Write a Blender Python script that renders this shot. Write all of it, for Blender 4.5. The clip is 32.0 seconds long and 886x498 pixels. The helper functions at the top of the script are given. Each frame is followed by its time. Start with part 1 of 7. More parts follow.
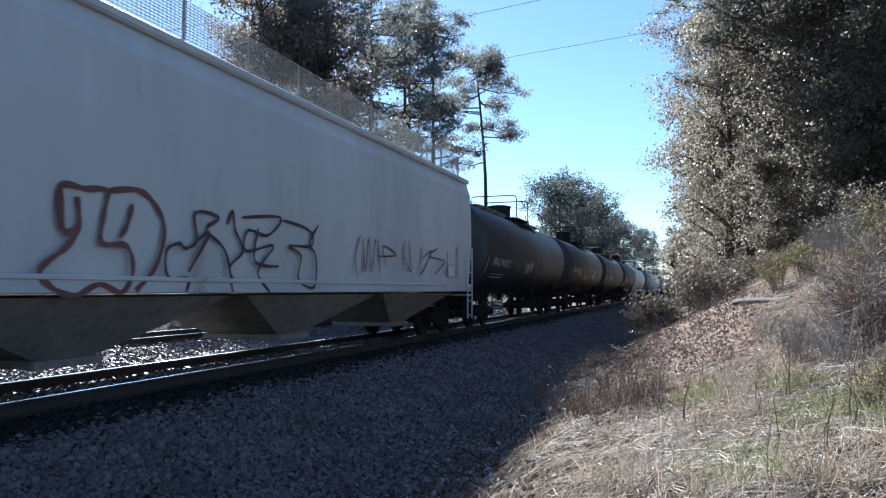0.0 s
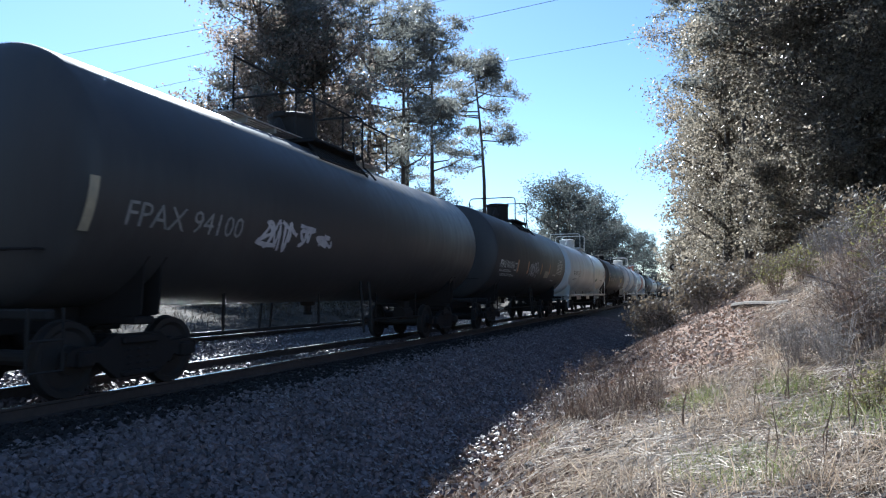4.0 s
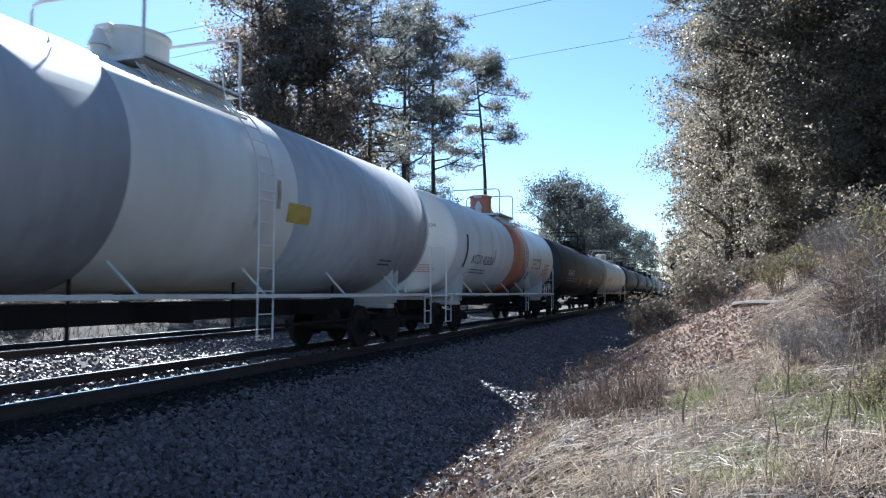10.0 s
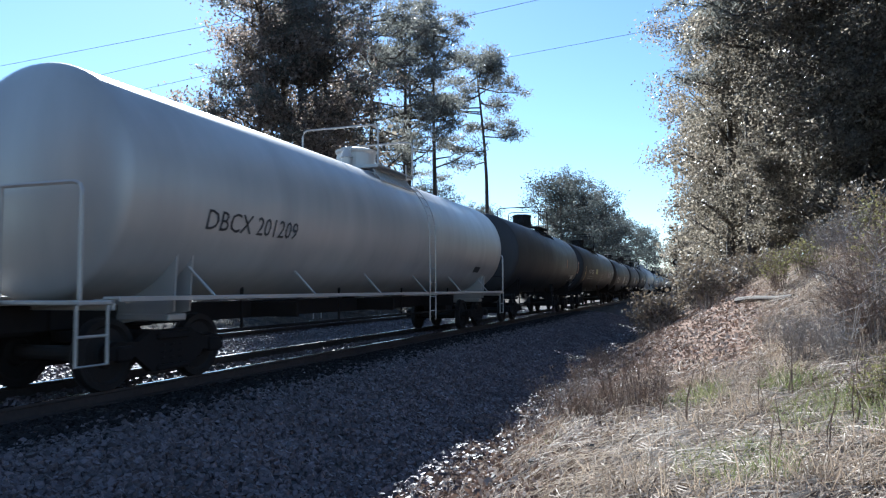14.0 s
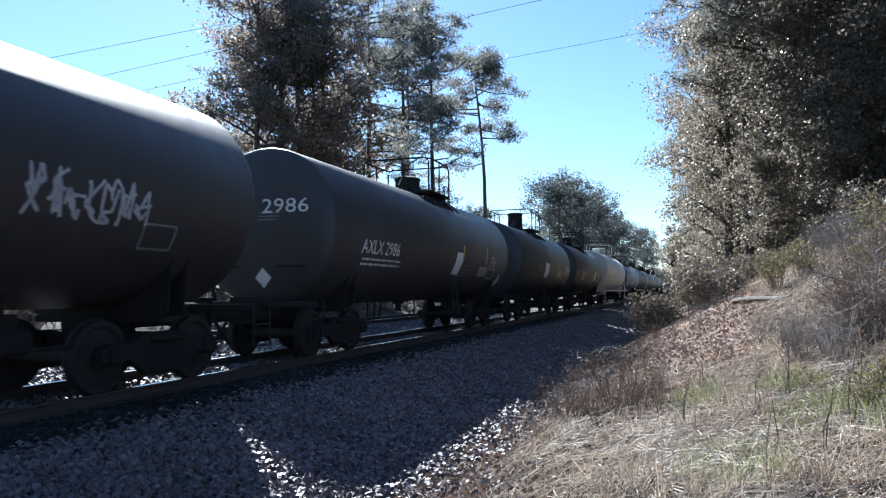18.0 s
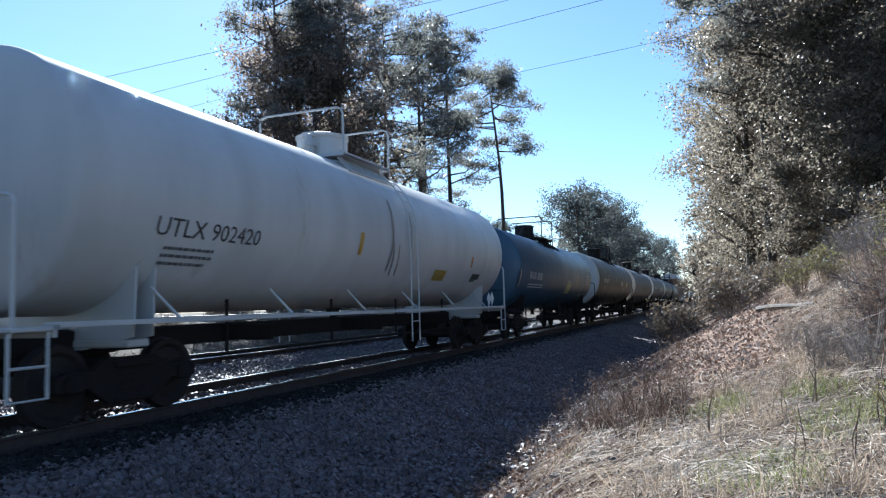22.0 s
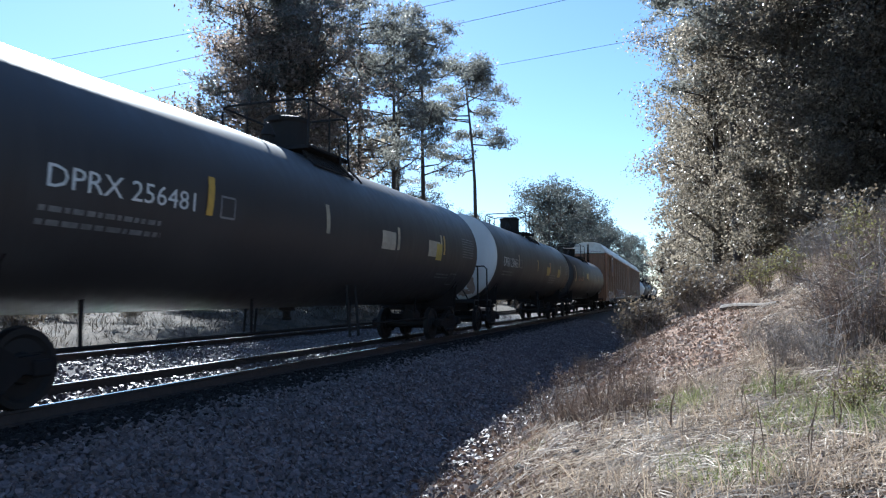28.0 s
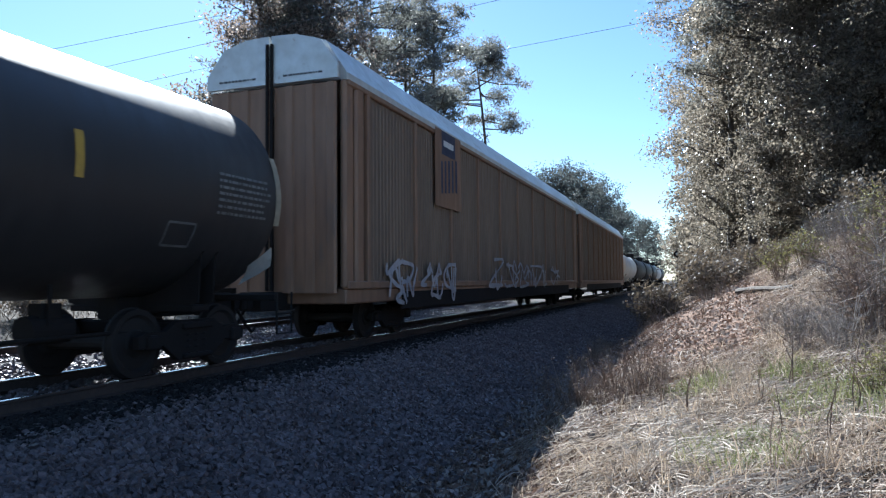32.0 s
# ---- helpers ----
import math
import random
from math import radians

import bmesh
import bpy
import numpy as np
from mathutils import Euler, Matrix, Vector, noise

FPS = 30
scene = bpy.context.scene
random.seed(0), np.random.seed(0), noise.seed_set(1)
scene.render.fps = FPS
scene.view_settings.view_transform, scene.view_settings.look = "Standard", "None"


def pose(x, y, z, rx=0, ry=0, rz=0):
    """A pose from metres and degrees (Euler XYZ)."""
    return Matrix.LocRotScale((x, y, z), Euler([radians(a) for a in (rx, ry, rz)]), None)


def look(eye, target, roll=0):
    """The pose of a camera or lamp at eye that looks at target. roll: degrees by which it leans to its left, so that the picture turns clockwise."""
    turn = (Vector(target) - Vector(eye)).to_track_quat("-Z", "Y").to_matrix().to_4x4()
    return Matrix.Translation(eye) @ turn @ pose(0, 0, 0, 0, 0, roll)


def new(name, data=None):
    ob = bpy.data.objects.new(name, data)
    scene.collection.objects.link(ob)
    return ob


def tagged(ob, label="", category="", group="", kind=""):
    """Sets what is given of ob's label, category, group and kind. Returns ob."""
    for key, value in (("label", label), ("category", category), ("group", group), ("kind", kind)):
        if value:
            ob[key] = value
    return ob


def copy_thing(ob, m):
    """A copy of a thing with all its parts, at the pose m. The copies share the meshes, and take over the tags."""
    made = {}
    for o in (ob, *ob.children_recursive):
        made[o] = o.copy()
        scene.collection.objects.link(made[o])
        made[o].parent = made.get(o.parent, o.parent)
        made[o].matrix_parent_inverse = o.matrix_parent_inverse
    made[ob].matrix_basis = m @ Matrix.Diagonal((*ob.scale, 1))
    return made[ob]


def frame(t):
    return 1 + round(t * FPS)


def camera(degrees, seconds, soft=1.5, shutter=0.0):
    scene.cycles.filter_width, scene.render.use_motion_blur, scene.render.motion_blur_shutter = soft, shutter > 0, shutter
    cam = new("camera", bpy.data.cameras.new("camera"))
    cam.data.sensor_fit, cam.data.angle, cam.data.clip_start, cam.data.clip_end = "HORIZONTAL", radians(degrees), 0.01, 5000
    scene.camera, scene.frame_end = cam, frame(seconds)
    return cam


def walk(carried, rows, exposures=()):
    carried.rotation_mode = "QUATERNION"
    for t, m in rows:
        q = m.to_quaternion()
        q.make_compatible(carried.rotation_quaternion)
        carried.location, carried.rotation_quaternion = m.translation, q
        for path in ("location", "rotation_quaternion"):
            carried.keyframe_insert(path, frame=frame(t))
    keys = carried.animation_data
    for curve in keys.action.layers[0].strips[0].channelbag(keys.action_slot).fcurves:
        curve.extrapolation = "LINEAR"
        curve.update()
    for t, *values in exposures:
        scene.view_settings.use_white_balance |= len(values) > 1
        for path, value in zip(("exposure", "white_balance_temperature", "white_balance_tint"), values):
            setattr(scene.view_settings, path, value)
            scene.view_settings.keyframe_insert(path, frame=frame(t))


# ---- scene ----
# Still camera held beside a double-track line; y runs along the track, x to the right, z up.
# rows: seconds, x, z, yaw, pitch, roll
PATH = [
    (0, -0.007, 1.432, 19.17, 3.246, -0.154),
    (0.5, 0.002, 1.436, 19.167, 3.286, -0.122),
    (1, -0.002, 1.428, 19.248, 3.24, -0.008),
    (1.5, -0.006, 1.436, 19.083, 3.442, -0.024),
    (2, -0.005, 1.444, 19.155, 3.386, -0.009),
    (2.5, 0, 1.443, 19.189, 3.391, 0.01),
    (3, -0.001, 1.443, 19.12, 3.521, -0.031),
    (3.5, -0.004, 1.443, 19.098, 3.519, -0.042),
    (5.5, 0.002, 1.436, 18.996, 3.583, 0.004),
    (6, 0.004, 1.443, 18.931, 3.559, 0.108),
    (6.5, 0.007, 1.438, 18.846, 3.505, -0.015),
    (7, -0.006, 1.438, 18.885, 3.377, 0.01),
    (7.5, -0.005, 1.44, 18.889, 3.24, 0.038),
    (8, -0.005, 1.442, 18.93, 3.115, -0.146),
    (8.5, -0.014, 1.442, 18.833, 3.09, -0.311),
    (9, -0.012, 1.44, 18.971, 3.221, -0.311),
    (9.5, -0.01, 1.439, 19.051, 3.415, -0.368),
    (10, -0.005, 1.434, 19.128, 3.41, -0.237),
    (10.5, -0.004, 1.433, 18.944, 3.484, -0.263),
    (11, -0.01, 1.431, 19.022, 3.496, -0.273),
    (11.5, -0, 1.436, 18.987, 3.639, -0.052),
    (12, 0.005, 1.438, 18.97, 3.488, -0.053),
    (12.5, 0.006, 1.423, 18.606, 3.405, -0.138),
    (13, -0, 1.44, 18.594, 3.503, 0),
    (13.5, 0.001, 1.442, 19.046, 3.18, 0.161),
    (14, -0.001, 1.443, 19.331, 3.25, 0.292),
    (14.5, 0.009, 1.435, 19.128, 3.152, 0.428),
    (16.5, 0.006, 1.435, 18.777, 3.409, 0.346),
    (17, 0.012, 1.429, 18.723, 3.424, 0.199),
    (17.5, 0.017, 1.432, 18.734, 3.433, 0.342),
    (18, 0.009, 1.441, 19.185, 3.361, 0.407),
    (18.5, 0.011, 1.445, 19.362, 3.367, 0.6),
    (19, 0.011, 1.435, 19.408, 3.526, 0.654),
    (19.5, 0.011, 1.437, 19.514, 3.853, 1.053),
    (20, 0.022, 1.443, 19.663, 4.069, 1.325),
    (20.5, 0.028, 1.433, 20.034, 4.068, 1.333),
    (21, 0.017, 1.437, 20.289, 3.959, 1.3),
    (21.5, 0.024, 1.444, 20.334, 4.157, 1.263),
    (22, 0.023, 1.436, 20.818, 4.555, 1.619),
    (22.5, 0.019, 1.428, 20.425, 4.15, 1.272),
    (23, 0.013, 1.442, 20.027, 3.772, 1.187),
    (23.5, 0.019, 1.444, 19.32, 4.119, 1.285),
    (24, 0.02, 1.434, 19.262, 3.886, 1.352),
    (24.5, 0.025, 1.444, 19.251, 3.977, 1.245),
    (25, 0.014, 1.438, 19.142, 4.186, 1.351),
    (25.5, 0.025, 1.433, 18.953, 4.109, 1.42),
    (27.5, 0.026, 1.432, 18.581, 3.67, 1.113),
    (28, 0.025, 1.425, 18.397, 3.866, 0.22),
    (28.5, 0.026, 1.432, 18.628, 3.621, 0.872),
    (29, 0.021, 1.43, 18.757, 3.106, 1.199),
    (29.5, 0.015, 1.434, 18.546, 3.096, 0.648),
    (30, 0.012, 1.429, 18.282, 2.75, 0.624),
    (30.5, 0.005, 1.428, 18.995, 2.435, 0.491),
    (31, -0.002, 1.429, 19.218, 2.4, 0.399),
    (31.5, -0.002, 1.431, 19.294, 2.572, 0.649),
    (32, 0.001, 1.423, 19.41, 2.665, 0.5),
]

LENS = 63.9
cam = camera(LENS, 32.0, soft=1.2, shutter=0.1)
walk(cam, [(t, pose(x, 0, z, 90 + pitch, roll, yaw)) for t, x, z, yaw, pitch, roll in PATH],
     exposures=[(0, 1.77, 5500, 6), (32, 1.77, 5500, 6)])

# ---- daylight ----
SUN_AZ, SUN_EL = radians(-36.0), radians(34.6)
world = bpy.data.worlds.new("sky")
scene.world = world
world.use_nodes = True
wn = world.node_tree
sky = wn.nodes.new("ShaderNodeTexSky")
sky.sky_type = "NISHITA"
sky.sun_disc = False
sky.sun_elevation, sky.sun_rotation = SUN_EL, SUN_AZ
sky.air_density, sky.dust_density, sky.ozone_density = 1.0, 0.1, 3.2
wn.links.new(sky.outputs[0], wn.nodes["Background"].inputs[0])
wn.nodes["Background"].inputs[1].default_value = 0.054
sun_data = bpy.data.lights.new("sun", "SUN")
sun_data.energy, sun_data.angle, sun_data.color = 5.0, radians(0.53), (1.0, 0.95, 0.87)
sun = new("sun", sun_data)
sun.matrix_world = look((0, 0, 0), (-math.sin(SUN_AZ) * math.cos(SUN_EL), -math.cos(SUN_AZ) * math.cos(SUN_EL), -math.sin(SUN_EL)))

# ---- materials ----
MATS = {}


def rgb(c):
    return (c[0], c[1], c[2], 1.0)


def material(name, base, second=None, rough=0.6, metal=0.0, grain=6.0, stain=0.6, bump=0.0, bump_scale=40.0, wear=None,
             wear_amount=0.0, per_object=0.0, stretch=(1, 1, 1), spec=0.5, translucent=0.0, per_island=0.0):
    """Two-scale noise paint: base and second colour mixed by large stains and fine grain, an optional wear colour, bump and spread."""
    if name in MATS:
        return MATS[name]
    m = bpy.data.materials.new(name)
    MATS[name] = m
    m.use_nodes = True
    nt = m.node_tree
    N, L = nt.nodes, nt.links
    bsdf = N["Principled BSDF"]
    second = second or tuple(0.6 * c for c in base)
    co = N.new("ShaderNodeTexCoord")
    mp = N.new("ShaderNodeMapping")
    mp.inputs["Scale"].default_value = stretch
    L.new(co.outputs["Object"], mp.inputs[0])
    big = N.new("ShaderNodeTexNoise")
    big.inputs["Scale"].default_value, big.inputs["Detail"].default_value = stain, 5
    fine = N.new("ShaderNodeTexNoise")
    fine.inputs["Scale"].default_value, fine.inputs["Detail"].default_value = grain, 6
    for n in (big, fine):
        L.new(mp.outputs[0], n.inputs["Vector"])
    add = N.new("ShaderNodeMath")
    add.operation = "MULTIPLY_ADD"
    L.new(fine.outputs[0], add.inputs[0])
    add.inputs[1].default_value = 0.5
    half = N.new("ShaderNodeMath")
    half.operation = "MULTIPLY"
    L.new(big.outputs[0], half.inputs[0])
    half.inputs[1].default_value = 0.5
    L.new(half.outputs[0], add.inputs[2])
    ramp = N.new("ShaderNodeMapRange")
    ramp.inputs["From Min"].default_value, ramp.inputs["From Max"].default_value = 0.36, 0.64
    L.new(add.outputs[0], ramp.inputs["Value"])
    mix = N.new("ShaderNodeMix")
    mix.data_type = "RGBA"
    L.new(ramp.outputs[0], mix.inputs["Factor"])
    mix.inputs["A"].default_value, mix.inputs["B"].default_value = rgb(base), rgb(second)
    col = mix.outputs["Result"]
    if wear:
        wn_ = N.new("ShaderNodeTexNoise")
        wn_.inputs["Scale"].default_value, wn_.inputs["Detail"].default_value, wn_.inputs["Roughness"].default_value = grain * 0.45, 9, 0.7
        L.new(mp.outputs[0], wn_.inputs["Vector"])
        wr = N.new("ShaderNodeMapRange")
        wr.inputs["From Min"].default_value, wr.inputs["From Max"].default_value = 0.66 - 0.25 * wear_amount, 0.76 - 0.2 * wear_amount
        L.new(wn_.outputs[0], wr.inputs["Value"])
        wm = N.new("ShaderNodeMix")
        wm.data_type = "RGBA"
        L.new(wr.outputs[0], wm.inputs["Factor"])
        L.new(col, wm.inputs["A"])
        wm.inputs["B"].default_value = rgb(wear)
        col = wm.outputs["Result"]
    if per_object or per_island:
        if per_object:
            src = N.new("ShaderNodeObjectInfo").outputs["Random"]
        else:
            src = N.new("ShaderNodeNewGeometry").outputs["Random Per Island"]
        span = per_object or per_island
        rr = N.new("ShaderNodeMapRange")
        L.new(src, rr.inputs["Value"])
        rr.inputs["To Min"].default_value, rr.inputs["To Max"].default_value = 1 - span, 1 + span
        hs = N.new("ShaderNodeHueSaturation")
        L.new(rr.outputs[0], hs.inputs["Value"])
        L.new(col, hs.inputs["Color"])
        col = hs.outputs[0]
    L.new(col, bsdf.inputs["Base Color"])
    ro = N.new("ShaderNodeMapRange")
    L.new(add.outputs[0], ro.inputs["Value"])
    ro.inputs["From Min"].default_value, ro.inputs["From Max"].default_value = 0.3, 0.7
    ro.inputs["To Min"].default_value, ro.inputs["To Max"].default_value = max(0.05, rough - 0.12), min(1, rough + 0.12)
    L.new(ro.outputs[0], bsdf.inputs["Roughness"])
    bsdf.inputs["Metallic"].default_value = metal
    bsdf.inputs["Specular IOR Level"].default_value = spec
    if bump:
        bn = N.new("ShaderNodeTexNoise")
        bn.inputs["Scale"].default_value, bn.inputs["Detail"].default_value = bump_scale, 6
        L.new(mp.outputs[0], bn.inputs["Vector"])
        b = N.new("ShaderNodeBump")
        b.inputs["Strength"].default_value, b.inputs["Distance"].default_value = bump, 0.02
        L.new(bn.outputs[0], b.inputs["Height"])
        L.new(b.outputs[0], bsdf.inputs["Normal"])
    if translucent:
        tr = N.new("ShaderNodeBsdfTranslucent")
        L.new(col, tr.inputs["Color"])
        ms = N.new("ShaderNodeMixShader")
        ms.inputs[0].default_value = translucent
        L.new(bsdf.outputs[0], ms.inputs[1])
        L.new(tr.outputs[0], ms.inputs[2])
        L.new(ms.outputs[0], N["Material Output"].inputs["Surface"])
    return m


STREAK = (1.0, 1.0, 0.22)
BLACK = material("black_tank_paint", (0.028, 0.0265, 0.028), (0.043, 0.0405, 0.041), 0.52, spec=0.32, grain=5, stain=0.5, stretch=STREAK, wear=(0.035, 0.033, 0.03), wear_amount=0.2, bump=0.05, bump_scale=9)
GREY_BLACK = material("weathered_black_paint", (0.029, 0.027, 0.027), (0.044, 0.04, 0.039), 0.58, spec=0.32, grain=5, stain=0.5, stretch=STREAK, wear=(0.045, 0.04, 0.036), wear_amount=0.25, bump=0.05, bump_scale=9)
WHITE = material("white_tank_paint", (0.60, 0.60, 0.585), (0.47, 0.465, 0.45), 0.4, grain=1.6, stain=0.5, stretch=STREAK, wear=(0.40, 0.34, 0.28), wear_amount=0.24, bump=0.012, bump_scale=8)
OLD_WHITE = material("dirty_white_tank_paint", (0.60, 0.59, 0.56), (0.44, 0.43, 0.41), 0.5, grain=1.6, stain=0.45, stretch=STREAK, wear=(0.26, 0.22, 0.18), wear_amount=0.25, bump=0.012, bump_scale=8)
GREY_PATCH = material("grey_repaint_patch", (0.33, 0.34, 0.36), (0.26, 0.27, 0.29), 0.5, grain=4, stain=0.5, stretch=STREAK)
BARE = material("brushed_steel_jacket", (0.47, 0.45, 0.42), (0.37, 0.35, 0.33), 0.44, metal=0.35, grain=1.6, stain=0.5, stretch=STREAK, bump=0.012, bump_scale=7)
ORANGE = material("faded_orange_band", (0.42, 0.155, 0.085), (0.33, 0.12, 0.07), 0.5, grain=5, stain=0.6, stretch=STREAK)
PALE_GREY = material("pale_grey_tank_paint", (0.46, 0.465, 0.465), (0.37, 0.37, 0.365), 0.45, grain=1.6, stain=0.5, stretch=STREAK, wear=(0.3, 0.27, 0.23), wear_amount=0.2, bump=0.012, bump_scale=8)
BLUE = material("blue_tank_paint", (0.022, 0.055, 0.095), (0.035, 0.075, 0.12), 0.42, grain=5, stain=0.5, stretch=STREAK, wear=(0.10, 0.11, 0.12), wear_amount=0.2, bump=0.05, bump_scale=9)
HOPPER = material("pale_grey_hopper_paint", (0.50, 0.51, 0.51), (0.40, 0.41, 0.41), 0.45, grain=1.6, stain=0.35, stretch=STREAK, wear=(0.3, 0.27, 0.23), wear_amount=0.15, bump=0.012, bump_scale=8)
TAN = material("tan_rack_panel", (0.25, 0.14, 0.082), (0.18, 0.105, 0.066), 0.6, grain=5, stain=0.6, stretch=STREAK, wear=(0.16, 0.11, 0.08), wear_amount=0.3, bump=0.06, bump_scale=10)
RACK_STEEL = material("galvanised_side_screen", (0.2, 0.14, 0.1), (0.15, 0.107, 0.078), 0.6, metal=0.3, grain=6, stain=0.6, stretch=STREAK, wear=(0.2, 0.13, 0.08), wear_amount=0.25)
RACK_ROOF = material("galvanised_roof", (0.62, 0.63, 0.62), (0.48, 0.48, 0.46), 0.45, metal=0.3, grain=5, stain=0.5, wear=(0.3, 0.2, 0.13), wear_amount=0.25)
IRON = material("dark_cast_iron", (0.012, 0.0095, 0.009), (0.019, 0.0155, 0.0145), 0.9, spec=0.2, grain=9, stain=2, bump=0.2, bump_scale=30)
WHEEL = material("worn_wheel_steel", (0.015, 0.0125, 0.012), (0.024, 0.02, 0.0185), 0.7, spec=0.25, grain=9, stain=2)
RAIL_SIDE = material("rusty_rail_steel", (0.05, 0.032, 0.026), (0.034, 0.024, 0.02), 0.8, grain=12, stain=1, bump=0.2)
RAIL_TOP = material("polished_rail_head", (0.45, 0.45, 0.46), (0.36, 0.36, 0.37), 0.22, metal=1.0, grain=20, stain=1)
TIE = material("creosoted_timber", (0.03, 0.025, 0.02), (0.055, 0.046, 0.038), 0.9, grain=14, stain=2, bump=0.5, bump_scale=25, per_object=0.3, stretch=(0.3, 1, 1))
STONE = material("crushed_granite", (0.13, 0.096, 0.094), (0.058, 0.0425, 0.042), 0.5, spec=0.5, grain=18, stain=2, per_island=0.5, bump=0.4, bump_scale=60)
CHALK = material("white_lettering", (0.62, 0.62, 0.60), (0.48, 0.48, 0.46), 0.6, grain=9, stain=2, wear=(0.12, 0.12, 0.12), wear_amount=0.2)
INK = material("black_lettering", (0.03, 0.03, 0.035), (0.06, 0.06, 0.06), 0.6, grain=9, stain=2)
FADED = material("faded_lettering", (0.20, 0.20, 0.20), (0.12, 0.12, 0.12), 0.6, grain=12, stain=3)
RUST_LETTER = material("orange_lettering", (0.36, 0.13, 0.06), (0.26, 0.10, 0.05), 0.6, grain=9, stain=2)
YELLOW = material("yellow_reflector", (0.50, 0.31, 0.05), (0.38, 0.24, 0.05), 0.4, grain=12, stain=3)
ORANGE_TAG = material("orange_reflector", (0.50, 0.21, 0.05), (0.38, 0.16, 0.05), 0.4, grain=12, stain=3)
PALE_STRIP = material("dirty_reflector", (0.36, 0.31, 0.22), (0.25, 0.22, 0.17), 0.5, grain=12, stain=3)
PLACARD = material("white_placard", (0.66, 0.66, 0.64), (0.52, 0.52, 0.5), 0.5, grain=9, stain=2)
YELLOW_SIGN = material("yellow_notice", (0.42, 0.30, 0.06), (0.33, 0.24, 0.06), 0.5, grain=9, stain=2)
PALE_SIGN = material("pale_yellow_notice", (0.52, 0.50, 0.22), (0.44, 0.42, 0.2), 0.5, grain=9, stain=2)
BEIGE_SIGN = material("beige_notice", (0.36, 0.32, 0.25), (0.28, 0.25, 0.2), 0.5, grain=9, stain=2)
GREEN_SIGN = material("green_notice", (0.06, 0.16, 0.11), (0.05, 0.12, 0.09), 0.5, grain=9, stain=2)
PLACARD_RED = material("red_placard", (0.36, 0.09, 0.09), (0.27, 0.075, 0.075), 0.5, grain=9, stain=2)
SPRAY_RED = material("dark_red_spray_paint", (0.17, 0.06, 0.055), (0.10, 0.045, 0.045), 0.6, grain=6, stain=2)
STAIN = material("dark_drip_stain", (0.17, 0.16, 0.15), (0.30, 0.29, 0.28), 0.6, grain=6, stain=2)
RUST_STAIN = material("brown_rust_stain", (0.16, 0.105, 0.075), (0.3, 0.235, 0.19), 0.8, grain=5, stain=2)
SPRAY_DARK = material("dark_brown_spray_paint", (0.07, 0.035, 0.04), (0.04, 0.025, 0.03), 0.6, grain=6, stain=2)
SPRAY_WHITE = material("pale_spray_paint", (0.38, 0.37, 0.39), (0.24, 0.23, 0.25), 0.6, grain=6, stain=2)
SHIELD_BLUE = material("navy_panel_paint", (0.03, 0.04, 0.09), (0.02, 0.03, 0.06), 0.6)
DARK_GEAR = material("matte_black_fittings", (0.015, 0.0135, 0.0135), (0.022, 0.02, 0.0195), 0.8, spec=0.2, grain=8, stain=2)
# oily stone by the ties, with the train's shade darkened into its colour
OILY_SHADE_STONE = material("oily_shaded_granite", (0.016, 0.0135, 0.013), (0.026, 0.022, 0.021), 0.7, grain=18, stain=2, per_island=0.5, spec=0.15)
GUARD = material("weathered_galvanised_mesh", (0.30, 0.28, 0.25), (0.22, 0.2, 0.18), 0.6, metal=0.2, grain=8, stain=1)
# discharge bays: darker and browner than the hopper body
HOPPER_BAY = material("brown_hopper_paint", (0.26, 0.235, 0.2), (0.15, 0.135, 0.115), 0.7, grain=5, stain=0.6)

# ---- helpers for meshes ----


def part(name, bm, mat, parent, label="", smooth=False):
    """One bmesh (or finished mesh) as one mesh object under a thing or part."""
    if isinstance(bm, bmesh.types.BMesh):
        me = bpy.data.meshes.new(name)
        bm.to_mesh(me)
        bm.free()
        me.materials.append(mat)
        if smooth:
            me.shade_smooth()
    else:
        me = bm
    ob = new(name, me)
    if parent is not None:
        ob.parent = parent
    if label:
        tagged(ob, label)
    return ob


def finished(name, bm, mat, smooth=False):
    me = bpy.data.meshes.new(name)
    bm.to_mesh(me)
    bm.free()
    me.materials.append(mat)
    if smooth:
        me.shade_smooth()
    return me


def put(bm, cx, cy, cz, sx, sy, sz, bevel=0.0, rot=None):
    """Adds a box (centre, size) with bevelled edges."""
    made = bmesh.ops.create_cube(bm, size=1.0)["verts"]
    m = Matrix.Translation((cx, cy, cz)) @ (rot or Matrix()) @ Matrix.Diagonal((sx, sy, sz, 1))
    bmesh.ops.transform(bm, matrix=m, verts=made)
    if bevel:
        edges = list({e for v in made for e in v.link_edges})
        bmesh.ops.bevel(bm, geom=edges, offset=bevel, segments=1, affect="EDGES", profile=0.7)
    return bm


def box(cx, cy, cz, sx, sy, sz, bevel=0.0, rot=None):
    return put(bmesh.new(), cx, cy, cz, sx, sy, sz, bevel, rot)


